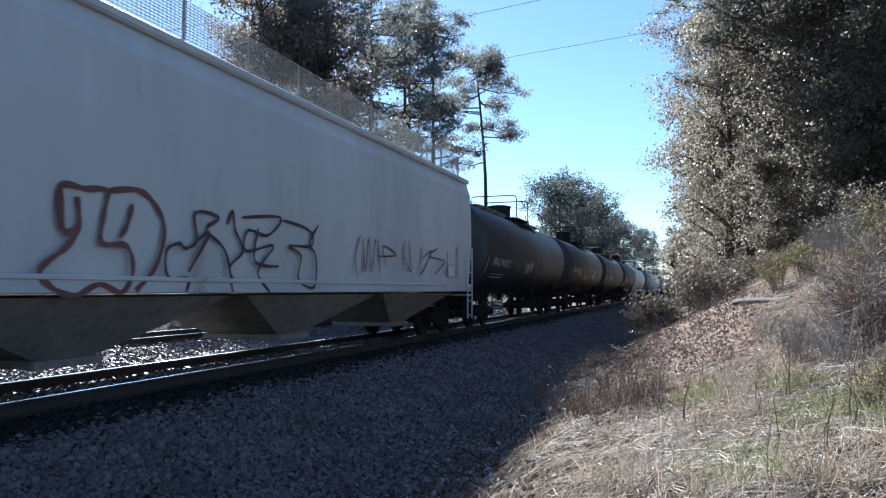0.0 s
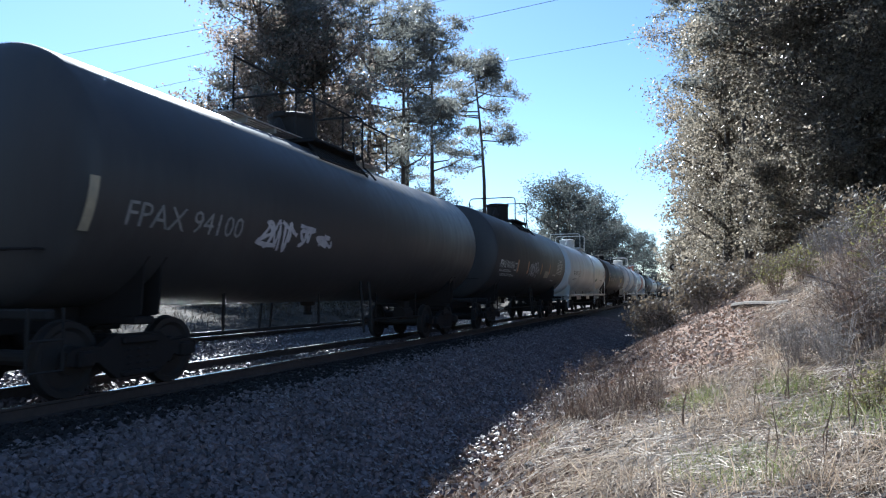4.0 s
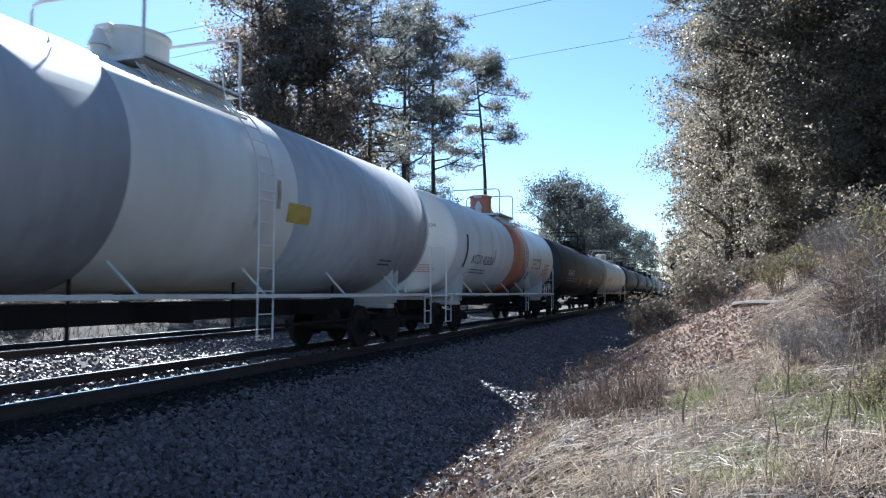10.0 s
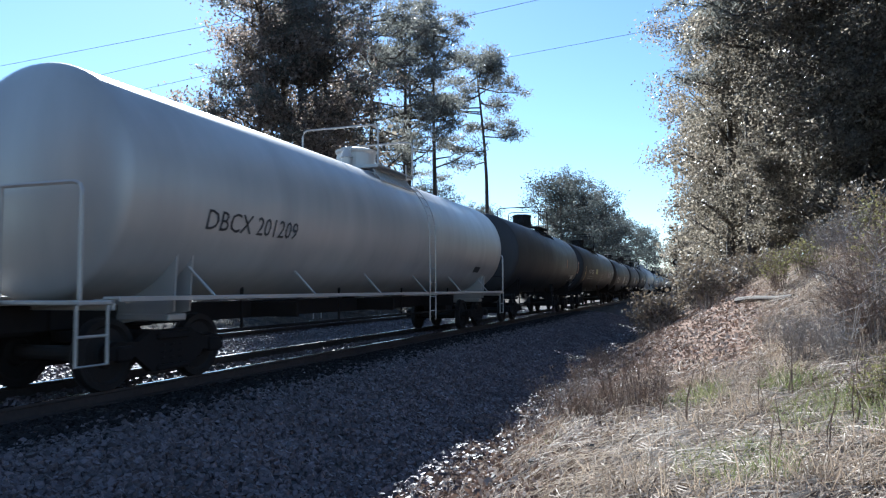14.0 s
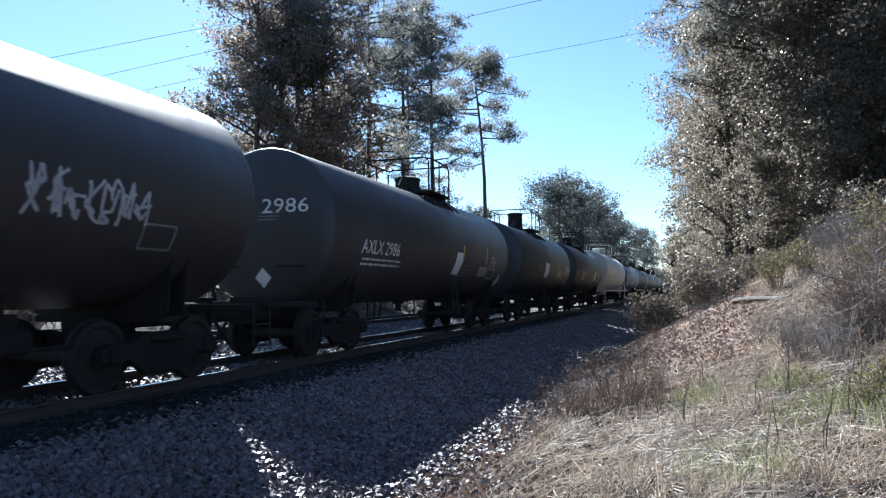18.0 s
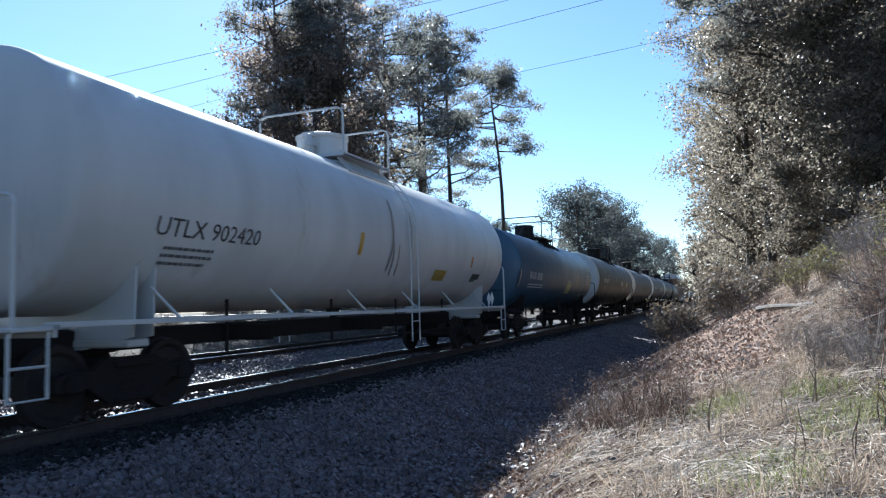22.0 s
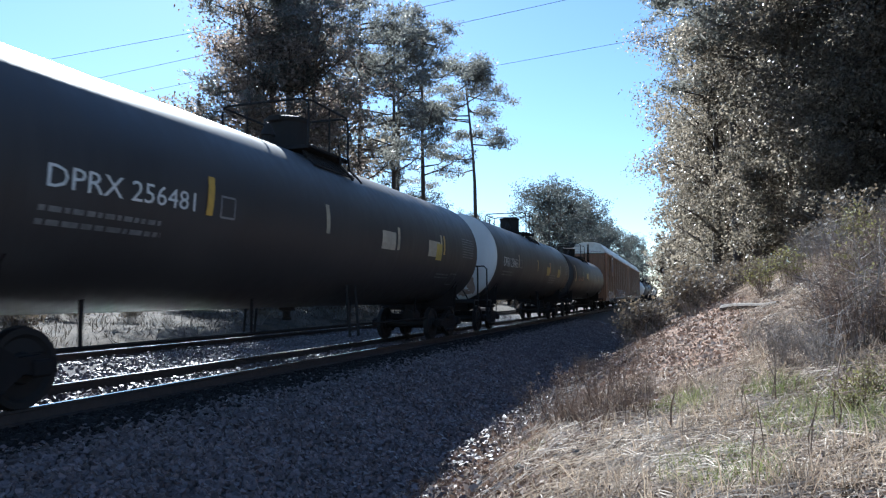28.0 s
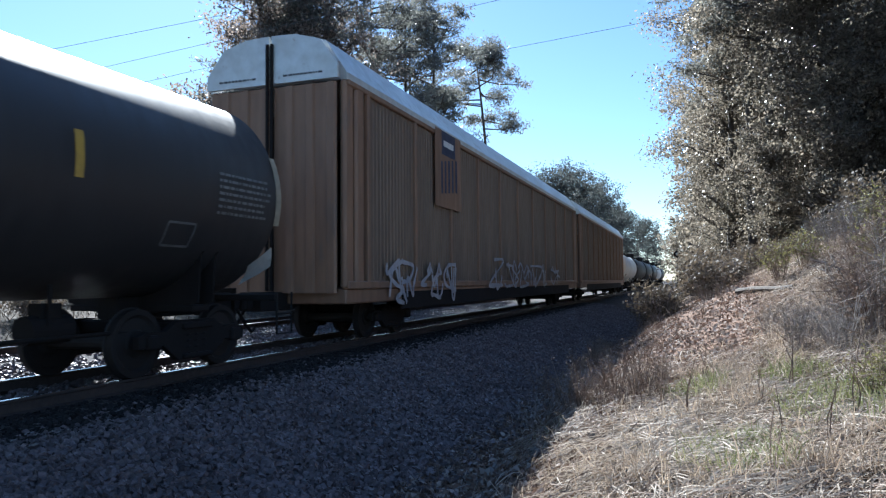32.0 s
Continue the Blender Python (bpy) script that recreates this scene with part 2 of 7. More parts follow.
def lathe(profile, axis="Y", seg=40, start=0.0, span=360.0):
    """Revolves (along, radius) pairs about an axis."""
    bm = bmesh.new()
    rings = []
    full = abs(span - 360) < 1e-6
    n = seg if full else seg + 1
    for along, r in profile:
        ring = []
        if r < 1e-6:
            ring = [bm.verts.new((0, along, 0))] * n
        else:
            for i in range(n):
                a = radians(start + span * i / seg)
                ring.append(bm.verts.new((r * math.cos(a), along, r * math.sin(a))))
        rings.append(ring)
    for a, b in zip(rings, rings[1:]):
        for i in range(seg):
            j = (i + 1) % n
            quad = []
            for v in (a[i], b[i], b[j], a[j]):
                if v not in quad:
                    quad.append(v)
            if len(quad) > 2:
                bm.faces.new(quad)
    turn = {"Y": Matrix(), "X": Matrix.Rotation(radians(-90), 4, "Z"), "Z": Matrix.Rotation(radians(90), 4, "X")}[axis]
    bmesh.ops.transform(bm, matrix=turn, verts=bm.verts)
    bmesh.ops.recalc_face_normals(bm, faces=bm.faces)
    return bm


def tube(points, r, seg=6, bm=None, taper=1.0, closed=False):
    """A round bar along points."""
    bm = bm or bmesh.new()
    pts = [Vector(p) for p in points]
    rings = []
    n = len(pts)
    for i, p in enumerate(pts):
        d = (pts[min(i + 1, n - 1)] - pts[max(i - 1, 0)])
        if closed:
            d = pts[(i + 1) % n] - pts[i - 1]
        d = d.normalized() if d.length > 1e-9 else Vector((0, 0, 1))
        side = d.cross(Vector((0, 0, 1)) if abs(d.z) < 0.9 else Vector((1, 0, 0))).normalized()
        up = side.cross(d)
        rr = r * (1 + (taper - 1) * i / max(1, n - 1))
        rings.append([bm.verts.new(p + rr * (math.cos(a) * side + math.sin(a) * up)) for a in [math.tau * k / seg for k in range(seg)]])
    pairs = list(zip(rings, rings[1:]))
    if closed:
        pairs.append((rings[-1], rings[0]))
    for a, b in pairs:
        for k in range(seg):
            bm.faces.new((a[k], a[(k + 1) % seg], b[(k + 1) % seg], b[k]))
    if not closed:
        bm.faces.new(rings[0][::-1])
        bm.faces.new(rings[-1])
    return bm


def thing(name, label, category, group="", kind=""):
    return tagged(new(name), label, category, group, kind)


# ---- ground ----
RAIL_Z = 0.18
TRACK_X, TRACK2_X = -7.85, -13.2
TRACK2_Z = 0.07


def smooth(a, b, v):
    t = min(1.0, max(0.0, (v - a) / (b - a)))
    return t * t * (3 - 2 * t)


def ground_z(x, y):
    if x < -16.0:
        z = -0.35 + 0.10 * min(-16.0 - x, 14) + 0.25 * smooth(-17, -19, x)
    elif x < -11.0:
        z = TRACK2_Z - 0.02 if x > -15.2 else TRACK2_Z - 0.02 + (x + 15.2) * 0.5
        if x > -11.6:
            z -= (x + 11.6) * 0.16
    elif x < -9.6:
        z = -0.05
    elif x < -6.3:
        z = -0.02
    elif x < -2.4:
        u = (x + 6.3) / 3.9
        z = -0.02 - 0.33 * u * u
    else:
        w = x + 2.4
        s = 0.19 + 0.25 * smooth(5, 20, y)
        s *= 1 - 0.45 * smooth(40, 140, y)
        wide = 7.5
        rise = s * (w if w < wide else wide + 0.12 * min(w - wide, 40))
        z = -0.35 + rise * smooth(-0.6, 1.8, w)
    # the shoulder falls to a ditch at the bank's foot
    z -= 0.33 * smooth(-5.6, -3.1, x) * smooth(-0.9, -2.9, x)
    if x > -2.4:
        k = min(1, (x + 2.4) / 1.5)
        z += k * (0.10 * noise.noise((x * 0.45, y * 0.35, 3.1)) + 0.035 * noise.noise((x * 1.7, y * 1.7, 7.7)))
    elif x < -16:
        z += 0.12 * noise.noise((x * 0.3, y * 0.3, 1.1))
    elif -6.3 < x < -2.0:
        z += 0.02 * noise.noise((x * 1.3, y * 0.9, 5.5))
    return z


def spaced(lo, hi, step, out, grow):
    v, vals = lo, [lo]
    while v < hi:
        v += step
        vals.append(v)
    s = step
    while vals[-1] < out:
        s *= grow
        vals.append(vals[-1] + s)
    s = step
    front = [lo]
    while front[-1] > -out:
        s *= grow
        front.append(front[-1] - s)
    return front[:0:-1] + vals


def ground_material():
    m = bpy.data.materials.new("trackside_ground")
    m.use_nodes = True
    N, L = m.node_tree.nodes, m.node_tree.links
    bsdf = N["Principled BSDF"]
    geo = N.new("ShaderNodeNewGeometry")
    sep = N.new("ShaderNodeSeparateXYZ")
    L.new(geo.outputs["Position"], sep.inputs[0])

    def nz(scale, detail=6):
        n = N.new("ShaderNodeTexNoise")
        n.inputs["Scale"].default_value, n.inputs["Detail"].default_value = scale, detail
        L.new(geo.outputs["Position"], n.inputs["Vector"])
        return n.outputs[0]

    def rng(v, a, b, lo=0.0, hi=1.0):
        n = N.new("ShaderNodeMapRange")
        L.new(v, n.inputs["Value"])
        for k, val in zip(("From Min", "From Max", "To Min", "To Max"), (a, b, lo, hi)):
            n.inputs[k].default_value = val
        return n.outputs[0]

    def op(kind, a, b):
        n = N.new("ShaderNodeMath")
        n.operation = kind
        for i, v in enumerate((a, b)):
            if isinstance(v, float):
                n.inputs[i].default_value = v
            else:
                L.new(v, n.inputs[i])
        return n.outputs[0]

    def mixc(fac, a, b):
        n = N.new("ShaderNodeMix")
        n.data_type = "RGBA"
        L.new(fac, n.inputs["Factor"])
        for key, v in (("A", a), ("B", b)):
            if isinstance(v, tuple):
                n.inputs[key].default_value = rgb(v)
            else:
                L.new(v, n.inputs[key])
        return n.outputs["Result"]

    stone = mixc(rng(nz(26, 3), 0.38, 0.62), (0.042, 0.037, 0.039), (0.095, 0.085, 0.085))
    stone = mixc(rng(nz(0.5), 0.45, 0.7), stone, (0.07, 0.062, 0.055))
    # grime along the near track, widened to paint in the shade beside the cars
    grime_shade = op("MULTIPLY", rng(sep.outputs[0], -9.6, -9.2), rng(op("ADD", sep.outputs[0], rng(nz(0.9), 0.3, 0.7, -0.35, 0.35)), -4.7, -5.9))
    stone = mixc(grime_shade, stone, (0.022, 0.02, 0.019))
    straw = mixc(rng(nz(8.0), 0.35, 0.65), (0.12, 0.082, 0.06), (0.04, 0.028, 0.021))
    green = mixc(rng(nz(5.0), 0.4, 0.6), (0.065, 0.08, 0.028), (0.11, 0.092, 0.046))
    grassy = mixc(rng(nz(0.55), 0.62, 0.72), straw, green)
    clay = mixc(rng(nz(7.0), 0.42, 0.58), (0.20, 0.125, 0.088), (0.11, 0.066, 0.046))
    clay_patch = rng(nz(0.33), 0.22, 0.36)
    bank = op("MULTIPLY", rng(sep.outputs[1], 9.0, 11.5), rng(sep.outputs[0], 2.6, 1.2))
    grassy = mixc(op("MULTIPLY", clay_patch, bank), grassy, clay)
    litter = mixc(rng(nz(9.0), 0.4, 0.6), (0.10, 0.068, 0.045), (0.15, 0.105, 0.07))
    grassy = mixc(rng(sep.outputs[1], 22.0, 34.0), grassy, litter)
    edge = op("ADD", sep.outputs[0], rng(nz(1.2), 0.3, 0.7, -0.45, 0.45))
    right = rng(edge, -3.05, -2.65)
    left = rng(edge, -16.4, -17.2)
    col = mixc(right, stone, grassy)
    col = mixc(left, col, mixc(rng(nz(1.4), 0.4, 0.62), (0.075, 0.058, 0.042), (0.03, 0.024, 0.018)))
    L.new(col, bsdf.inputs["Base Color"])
    bsdf.inputs["Roughness"].default_value = 0.95
    bsdf.inputs["Specular IOR Level"].default_value = 0.2
    b = N.new("ShaderNodeBump")
    b.inputs["Strength"].default_value, b.inputs["Distance"].default_value = 0.7, 0.05
    L.new(nz(22, 4), b.inputs["Height"])
    L.new(b.outputs[0], bsdf.inputs["Normal"])
    return m


def build_ground():
    xs = sorted(set(spaced(-19, 9, 0.25, 1500, 1.35)) | {-15.2, -11.6, -11.0, -9.6, -6.3, -2.4})
    ys = spaced(-4, 44, 0.4, 2400, 1.3)
    verts = [(x, y, ground_z(x, y)) for y in ys for x in xs]
    w = len(xs)
    faces = [(j * w + i, j * w + i + 1, (j + 1) * w + i + 1, (j + 1) * w + i) for j in range(len(ys) - 1) for i in range(w - 1)]
    me = bpy.data.meshes.new("ground")
    me.from_pydata(verts, [], faces)
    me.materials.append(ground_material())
    me.shade_smooth()
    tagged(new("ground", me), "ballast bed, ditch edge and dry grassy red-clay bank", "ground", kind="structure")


build_ground()


# ---- tracks ----
def rail_profile():
    return [(-0.07, 0.0), (0.07, 0.0), (0.07, 0.014), (0.012, 0.03), (0.010, 0.128), (0.036, 0.142), (0.036, 0.168), (0.028, 0.176),
            (-0.028, 0.176), (-0.036, 0.168), (-0.036, 0.142), (-0.010, 0.128), (-0.012, 0.03), (-0.07, 0.014)]


def rail_mesh(x, base, y0, y1):
    bm = bmesh.new()
    prof = rail_profile()
    a = [bm.verts.new((x + px, y0, base + pz)) for px, pz in prof]
    b = [bm.verts.new((x + px, y1, base + pz)) for px, pz in prof]
    for i in range(len(prof)):
        j = (i + 1) % len(prof)
        face = bm.faces.new((a[i], a[j], b[j], b[i]))
        face.material_index = 1 if i in (7, 8) else 0
    bm.faces.new(a[::-1])
    bm.faces.new(b)
    bmesh.ops.recalc_face_normals(bm, faces=bm.faces)
    return bm


def build_track(name, cx, base, label):
    track = thing(name, label, "railway track", "tracks", "structure")
    for side in (-0.755, 0.755):
        rail = part("rail", rail_mesh(cx + side, base + 0.004, -40, 1500), RAIL_SIDE, track, "rusty rail with a polished head")
        rail.data.materials.append(RAIL_TOP)
    return track


track_near = build_track("railway_track", TRACK_X, 0.0, "rusty steel rails on dark timber ties in grey ballast")
track_far = build_track("railway_track", TRACK2_X, TRACK2_Z, "empty second track of rusty rails on dark ties")

# ---- the train ----
V0, V1 = 12.669, 0.01256   # metres a second, and a slight gain


def travel(t):
    return V0 * t + V1 * t * t


CARS = []      # (thing, place along the train)
WHEELS = []    # (wheelset, rest pose)
SHARED = {}


def shared(key, make):
    if key not in SHARED:
        SHARED[key] = make()
    return SHARED[key]


def wheelset_mesh():
    bm = bmesh.new()
    R = 0.457
    prof = [(0.0, 0.085), (0.0, 0.17), (0.035, 0.19), (0.045, 0.34), (0.02, 0.37), (0.0, 0.385), (0.0, R), (0.105, R + 0.006), (0.112, R + 0.028), (0.138, R + 0.02),
            (0.14, 0.385), (0.11, 0.36), (0.085, 0.2), (0.14, 0.16), (0.14, 0.085)]
    for side in (1, -1):
        w = lathe([(side * (0.815 - a), r) for a, r in prof], "X", 32)
        tmp = bpy.data.meshes.new("tmp")
        w.to_mesh(tmp)
        w.free()
        bm.from_mesh(tmp)
        bpy.data.meshes.remove(tmp)
    ax = lathe([(-1.06, 0.0), (-1.06, 0.075), (-0.85, 0.08), (-0.8, 0.1), (0.8, 0.1), (0.85, 0.08), (1.06, 0.075), (1.06, 0.0)], "X", 12)
    tmp = bpy.data.meshes.new("tmp")
    ax.to_mesh(tmp)
    ax.free()
    bm.from_mesh(tmp)
    bpy.data.meshes.remove(tmp)
    return finished("wheelset", bm, WHEEL)


def side_frame_mesh():
    """Cast truck side frame in its plane (y along, z up), with the opening for the springs."""
    bm = bmesh.new()
    outer = [(-1.12, 0.40), (-1.12, 0.56), (-0.95, 0.62), (-0.62, 0.60), (-0.38, 0.74), (0.38, 0.74), (0.62, 0.60), (0.95, 0.62), (1.12, 0.56),
             (1.12, 0.40), (0.78, 0.40), (0.68, 0.42), (0.36, 0.19), (-0.36, 0.19), (-0.68, 0.42), (-0.78, 0.40)]
    a = [bm.verts.new((0.055, y, z)) for y, z in outer]
    b = [bm.verts.new((-0.055, y, z)) for y, z in outer]
    bm.faces.new(a)
    bm.faces.new(b[::-1])
    for i in range(len(outer)):
        j = (i + 1) % len(outer)
        bm.faces.new((a[i], b[i], b[j], a[j]))
    bmesh.ops.recalc_face_normals(bm, faces=bm.faces)
    for y in (-0.889, 0.889):
        put(bm, 0.06, y, 0.47, 0.14, 0.24, 0.2, 0.03)
    put(bm, 0.05, 0, 0.66, 0.13, 0.62, 0.10, 0.02)
    put(bm, 0.05, 0, 0.235, 0.16, 0.6, 0.07, 0.02)
    return finished("side_frame", bm, IRON)


def spring_mesh():
    bm = bmesh.new()
    for dy in (-0.17, 0.0, 0.17):
        pts = [(0.065 * math.cos(k * 0.9), dy + 0.065 * math.sin(k * 0.9), 0.27 + 0.0125 * k) for k in range(24)]
        tube(pts, 0.016, 5, bm)
    return finished("spring_nest", bm, IRON)


def bolster_mesh():
    bm = bmesh.new()
    put(bm, 0, 0, 0.62, 2.1, 0.36, 0.2, 0.03)
    bm2 = lathe([(0.70, 0.0), (0.70, 0.2), (0.80, 0.2), (0.80, 0.0)], "Z", 20)
    tmp = bpy.data.meshes.new("tmp")
    bm2.to_mesh(tmp)
    bm2.free()
    bm.from_mesh(tmp)
    bpy.data.meshes.remove(tmp)
    for y in (-0.55, 0.55):
        put(bm, 0, y, 0.36, 1.5, 0.08, 0.1, 0.02)
    return finished("truck", bm, IRON)


def add_truck(car, y, turning=True):
    truck = part("truck", shared("bolster", bolster_mesh), None, car, "dark cast-iron four-wheel truck")
    truck.location = (0, y, 0)
    for sx in (1, -1):
        fr = part("side_frame", shared("side_frame", side_frame_mesh), None, truck)
        fr.location = (sx * 1.0, 0, 0)
        if sx < 0:
            fr.rotation_euler = (0, 0, math.pi)
        sp = part("spring_nest", shared("spring", spring_mesh), None, truck)
        sp.location = (sx * 1.0, 0, 0)
    for dy in (-0.889, 0.889):
        ws = part("wheelset", shared("wheelset", wheelset_mesh), None, truck, "worn steel wheels on an axle")
        ws.location = (0, dy, 0.457)
        if turning:
            WHEELS.append((ws, dy))


def coupler_mesh():
    bm = bmesh.new()
    put(bm, 0, 0.35, 0.88, 0.3, 0.7, 0.32, 0.03)
    put(bm, 0, -0.15, 0.88, 0.14, 0.5, 0.18, 0.03)
    put(bm, 0.02, -0.46, 0.88, 0.26, 0.22, 0.28, 0.05)
    put(bm, 0.1, -0.6, 0.88, 0.1, 0.14, 0.26, 0.03)
    tube([(-0.22, -0.05, 0.8), (-0.24, -0.3, 0.5), (-0.22, -0.5, 0.36), (-0.2, -0.62, 0.42)], 0.03, 6, bm)
    return finished("coupler", bm, IRON)


def add_couplers(car, end):
    for s in (1, -1):
        c = part("coupler", shared("coupler", coupler_mesh), None, car)
        c.location = (0, -s * end, 0)
        if s < 0:
            c.rotation_euler = (0, 0, math.pi)


HEAD = 0.21    # depth of a dished head over the radius


# -- marks wrapped round a shell --
class Shell:
    """Maps (u along, height z) on the near side of a car to its surface."""

    def __init__(self, r=None, zc=None, half=None, x=None):
        self.r, self.zc, self.half, self.x = r, zc, half, x

    def at(self, u, z, lift=0.006):
        if self.r is None:
            return Vector((self.x + lift, u, z))
        dz = max(-1.0, min(1.0, (z - self.zc) / self.r))
        r = self.r + lift
        return Vector((r * math.sqrt(max(0.0, 1 - dz * dz)), u, self.zc + r * dz))

    def head(self, v, z, lift=0.008):
        """A point on the front head: v to the side, z up."""
        rho2 = (v * v + (z - self.zc) ** 2) / (self.r * self.r)
        return Vector((v, -self.half - (HEAD * self.r) * math.sqrt(max(0.0, 1 - rho2)) - lift, z))


def patch(shell, u, z, w, h, lean=0.0, lift=0.006, head=False, lozenge=False):
    """A thin plate w by h that follows the shell, centred at (u, z)."""
    bm = bmesh.new()
    nx, nz = (2, 2) if lozenge else (max(1, int(w / 0.25)), max(1, int(h / 0.12)))
    grid = []
    for j in range(nz + 1):
        row = []
        for i in range(nx + 1):
            a, b = i / nx - 0.5, j / nz - 0.5
            if lozenge:
                a, b = (a + b), (b - a)
                a, b = a * 0.5 * 1.41, b * 0.5 * 1.41
            uu, zz = u + a * w + lean * b * h, z + b * h
            row.append(bm.verts.new(shell.head(uu, zz, lift) if head else shell.at(uu, zz, lift)))
        grid.append(row)
    for j in range(nz):
        for i in range(nx):
            bm.faces.new((grid[j][i], grid[j][i + 1], grid[j + 1][i + 1], grid[j + 1][i]))
    bmesh.ops.solidify(bm, geom=bm.faces[:], thickness=0.003)
    return bm


def outline(shell, u, z, w, h, t=0.03, lift=0.007, head=False):
    bm = bmesh.new()
    for du, dz, pw, ph in ((0, h / 2, w, t), (0, -h / 2, w, t), (-w / 2, 0, t, h), (w / 2, 0, t, h)):
        tmp = bpy.data.meshes.new("tmp")
        one = patch(shell, u + du, z + dz, pw, ph, 0, lift, head)
        one.to_mesh(tmp)
        one.free()
        bm.from_mesh(tmp)
        bpy.data.meshes.remove(tmp)
    return bm


def blot(shell, u, z, w, h, seed):
    """An uneven stain on the front head."""
    rnd = random.Random(seed + 50)
    bm = bmesh.new()
    edge = [0.5 * rnd.uniform(0.6, 1.1) for _ in range(22)]
    mid = bm.verts.new(shell.head(u, z, 0.01))
    last = None
    for ring in range(1, 5):
        row = [bm.verts.new(shell.head(u + w * e * ring / 4 * math.cos(math.tau * i / 22), z + h * e * ring / 4 * math.sin(math.tau * i / 22), 0.01)) for i, e in enumerate(edge)]
        for i in range(22):
            j = (i + 1) % 22
            bm.faces.new((mid, row[i], row[j]) if last is None else (last[i], row[i], row[j], last[j]))
        last = row
    return bm


def letters(shell, text, u, z, w, h, lift=0.006, head=False):
    """Lettering from the built-in font, fitted to w by h and wrapped onto the shell. u, z: its centre."""
    cu = bpy.data.curves.new("lettering", "FONT")
    cu.body = text
    cu.resolution_u = 2
    ob = bpy.data.objects.new("lettering", cu)
    scene.collection.objects.link(ob)
    bpy.context.view_layer.update()
    me = ob.evaluated_get(bpy.context.evaluated_depsgraph_get()).to_mesh()
    bm = bmesh.new()
    bm.from_mesh(me)
    bpy.data.objects.remove(ob)
    bpy.data.curves.remove(cu)
    xs, ys = [v.co.x for v in bm.verts], [v.co.y for v in bm.verts]
    x0, x1, y0, y1 = min(xs), max(xs), min(ys), max(ys)
    for v in bm.verts:
        uu = u + ((v.co.x - x0) / (x1 - x0) - 0.5) * w
        zz = z + ((v.co.y - y0) / (y1 - y0) - 0.5) * h
        v.co = shell.head(uu, zz, lift) if head else shell.at(uu, zz, lift)
    return bm


def bars(shell, u, z, w, h, rows, lift=0.006, head=False, fill=0.42, seed=1):
    """Small unreadable lettering: rows of plain bars."""
    rnd = random.Random(seed)
    bm = bmesh.new()
    pitch = h / rows
    for k in range(rows):
        zz = z + h / 2 - (k + 0.5) * pitch
        x = -w / 2
        end = w / 2 * (1 - 0.25 * rnd.random())
        while x < end:
            piece = min(end - x, w * (0.03 + 0.09 * rnd.random()))
            tmp = bpy.data.meshes.new("tmp")
            one = patch(shell, u + x + piece / 2, zz, piece, pitch * fill, 0, lift, head)
            one.to_mesh(tmp)
            one.free()
            bm.from_mesh(tmp)
            bpy.data.meshes.remove(tmp)
            x += piece + w * 0.022
    return bm


def strokes(shell, u, z, w, h, lines, width, lift=0.007):
    """Sprayed lines. lines: point lists in a unit box, drawn as flat ribbons on the shell."""
    bm = bmesh.new()
    for line in lines:
        pts = [Vector((u + (a - 0.5) * w, z + (b - 0.5) * h)) for a, b in line]
        fine = []
        n = len(pts)
        for i in range(n - 1):
            p0, p1, p2, p3 = pts[max(i - 1, 0)], pts[i], pts[i + 1], pts[min(i + 2, n - 1)]
            for k in range(5):
                s = k / 5
                fine.append(0.5 * ((2 * p1) + (p2 - p0) * s + (2 * p0 - 5 * p1 + 4 * p2 - p3) * s * s + (3 * p1 - p0 - 3 * p2 + p3) * s ** 3))
        fine.append(pts[-1])
        prev = None
        for i, p in enumerate(fine):
            d = fine[min(i + 1, len(fine) - 1)] - fine[max(i - 1, 0)]
            d = d.normalized() if d.length > 1e-9 else Vector((1, 0))
            nrm = Vector((-d.y, d.x)) * width * 0.5 * (0.75 + 0.5 * abs(math.sin(i * 0.7)))
            pair = [bm.verts.new(shell.at(*(p + nrm), lift)), bm.verts.new(shell.at(*(p - nrm), lift))]
            if prev:
                bm.faces.new((prev[0], prev[1], pair[1], pair[0]))
            prev = pair
    return bm


def scrawl(seed, n, tall=1.0):
    """Random graffiti letters: n overlapping figures of curved strokes in a unit box."""
    rnd = random.Random(seed)
    out = []
    for k in range(n):
        x0, x1 = k / n, (k + 1.15) / n
        for s in range(2 + rnd.randrange(2)):
            pts = []
            for j in range(4 + rnd.randrange(3)):
                pts.append((x0 + (x1 - x0) * rnd.random(), 0.5 + tall * (rnd.random() - 0.5)))
            pts.sort(key=lambda p: p[1] if s % 2 else p[0])
            out.append(pts)
    return out


# -- tank cars --
def shell_profile(half, r):
    prof = []
    for k in range(9):
        a = math.pi / 2 * k / 8
        prof.append((-half - HEAD * r * math.cos(a), r * math.sin(a)))
    return prof


def barrel_mesh(half, r, rings, closed):
    prof = shell_profile(half, r) if closed else [(-half, r)]
    for y in rings:
        prof += [(y - 0.05, r), (y - 0.04, r + 0.006), (y + 0.04, r + 0.006), (y + 0.05, r)]
    prof += [(-a, b) for a, b in reversed(shell_profile(half, r))] if closed else [(half, r)]
    return lathe(prof, "Y", 64)


def head_mesh(half, r):
    return lathe(shell_profile(half, r) + [(-half + 0.02, r + 0.004)], "Y", 64)


def arc_points(r, zc, y, a0, a1, n=8, lift=0.03):
    return [((r + lift) * math.sin(radians(a0 + (a1 - a0) * k / n)), y, zc + (r + lift) * math.cos(radians(a0 + (a1 - a0) * k / n))) for k in range(n + 1)]


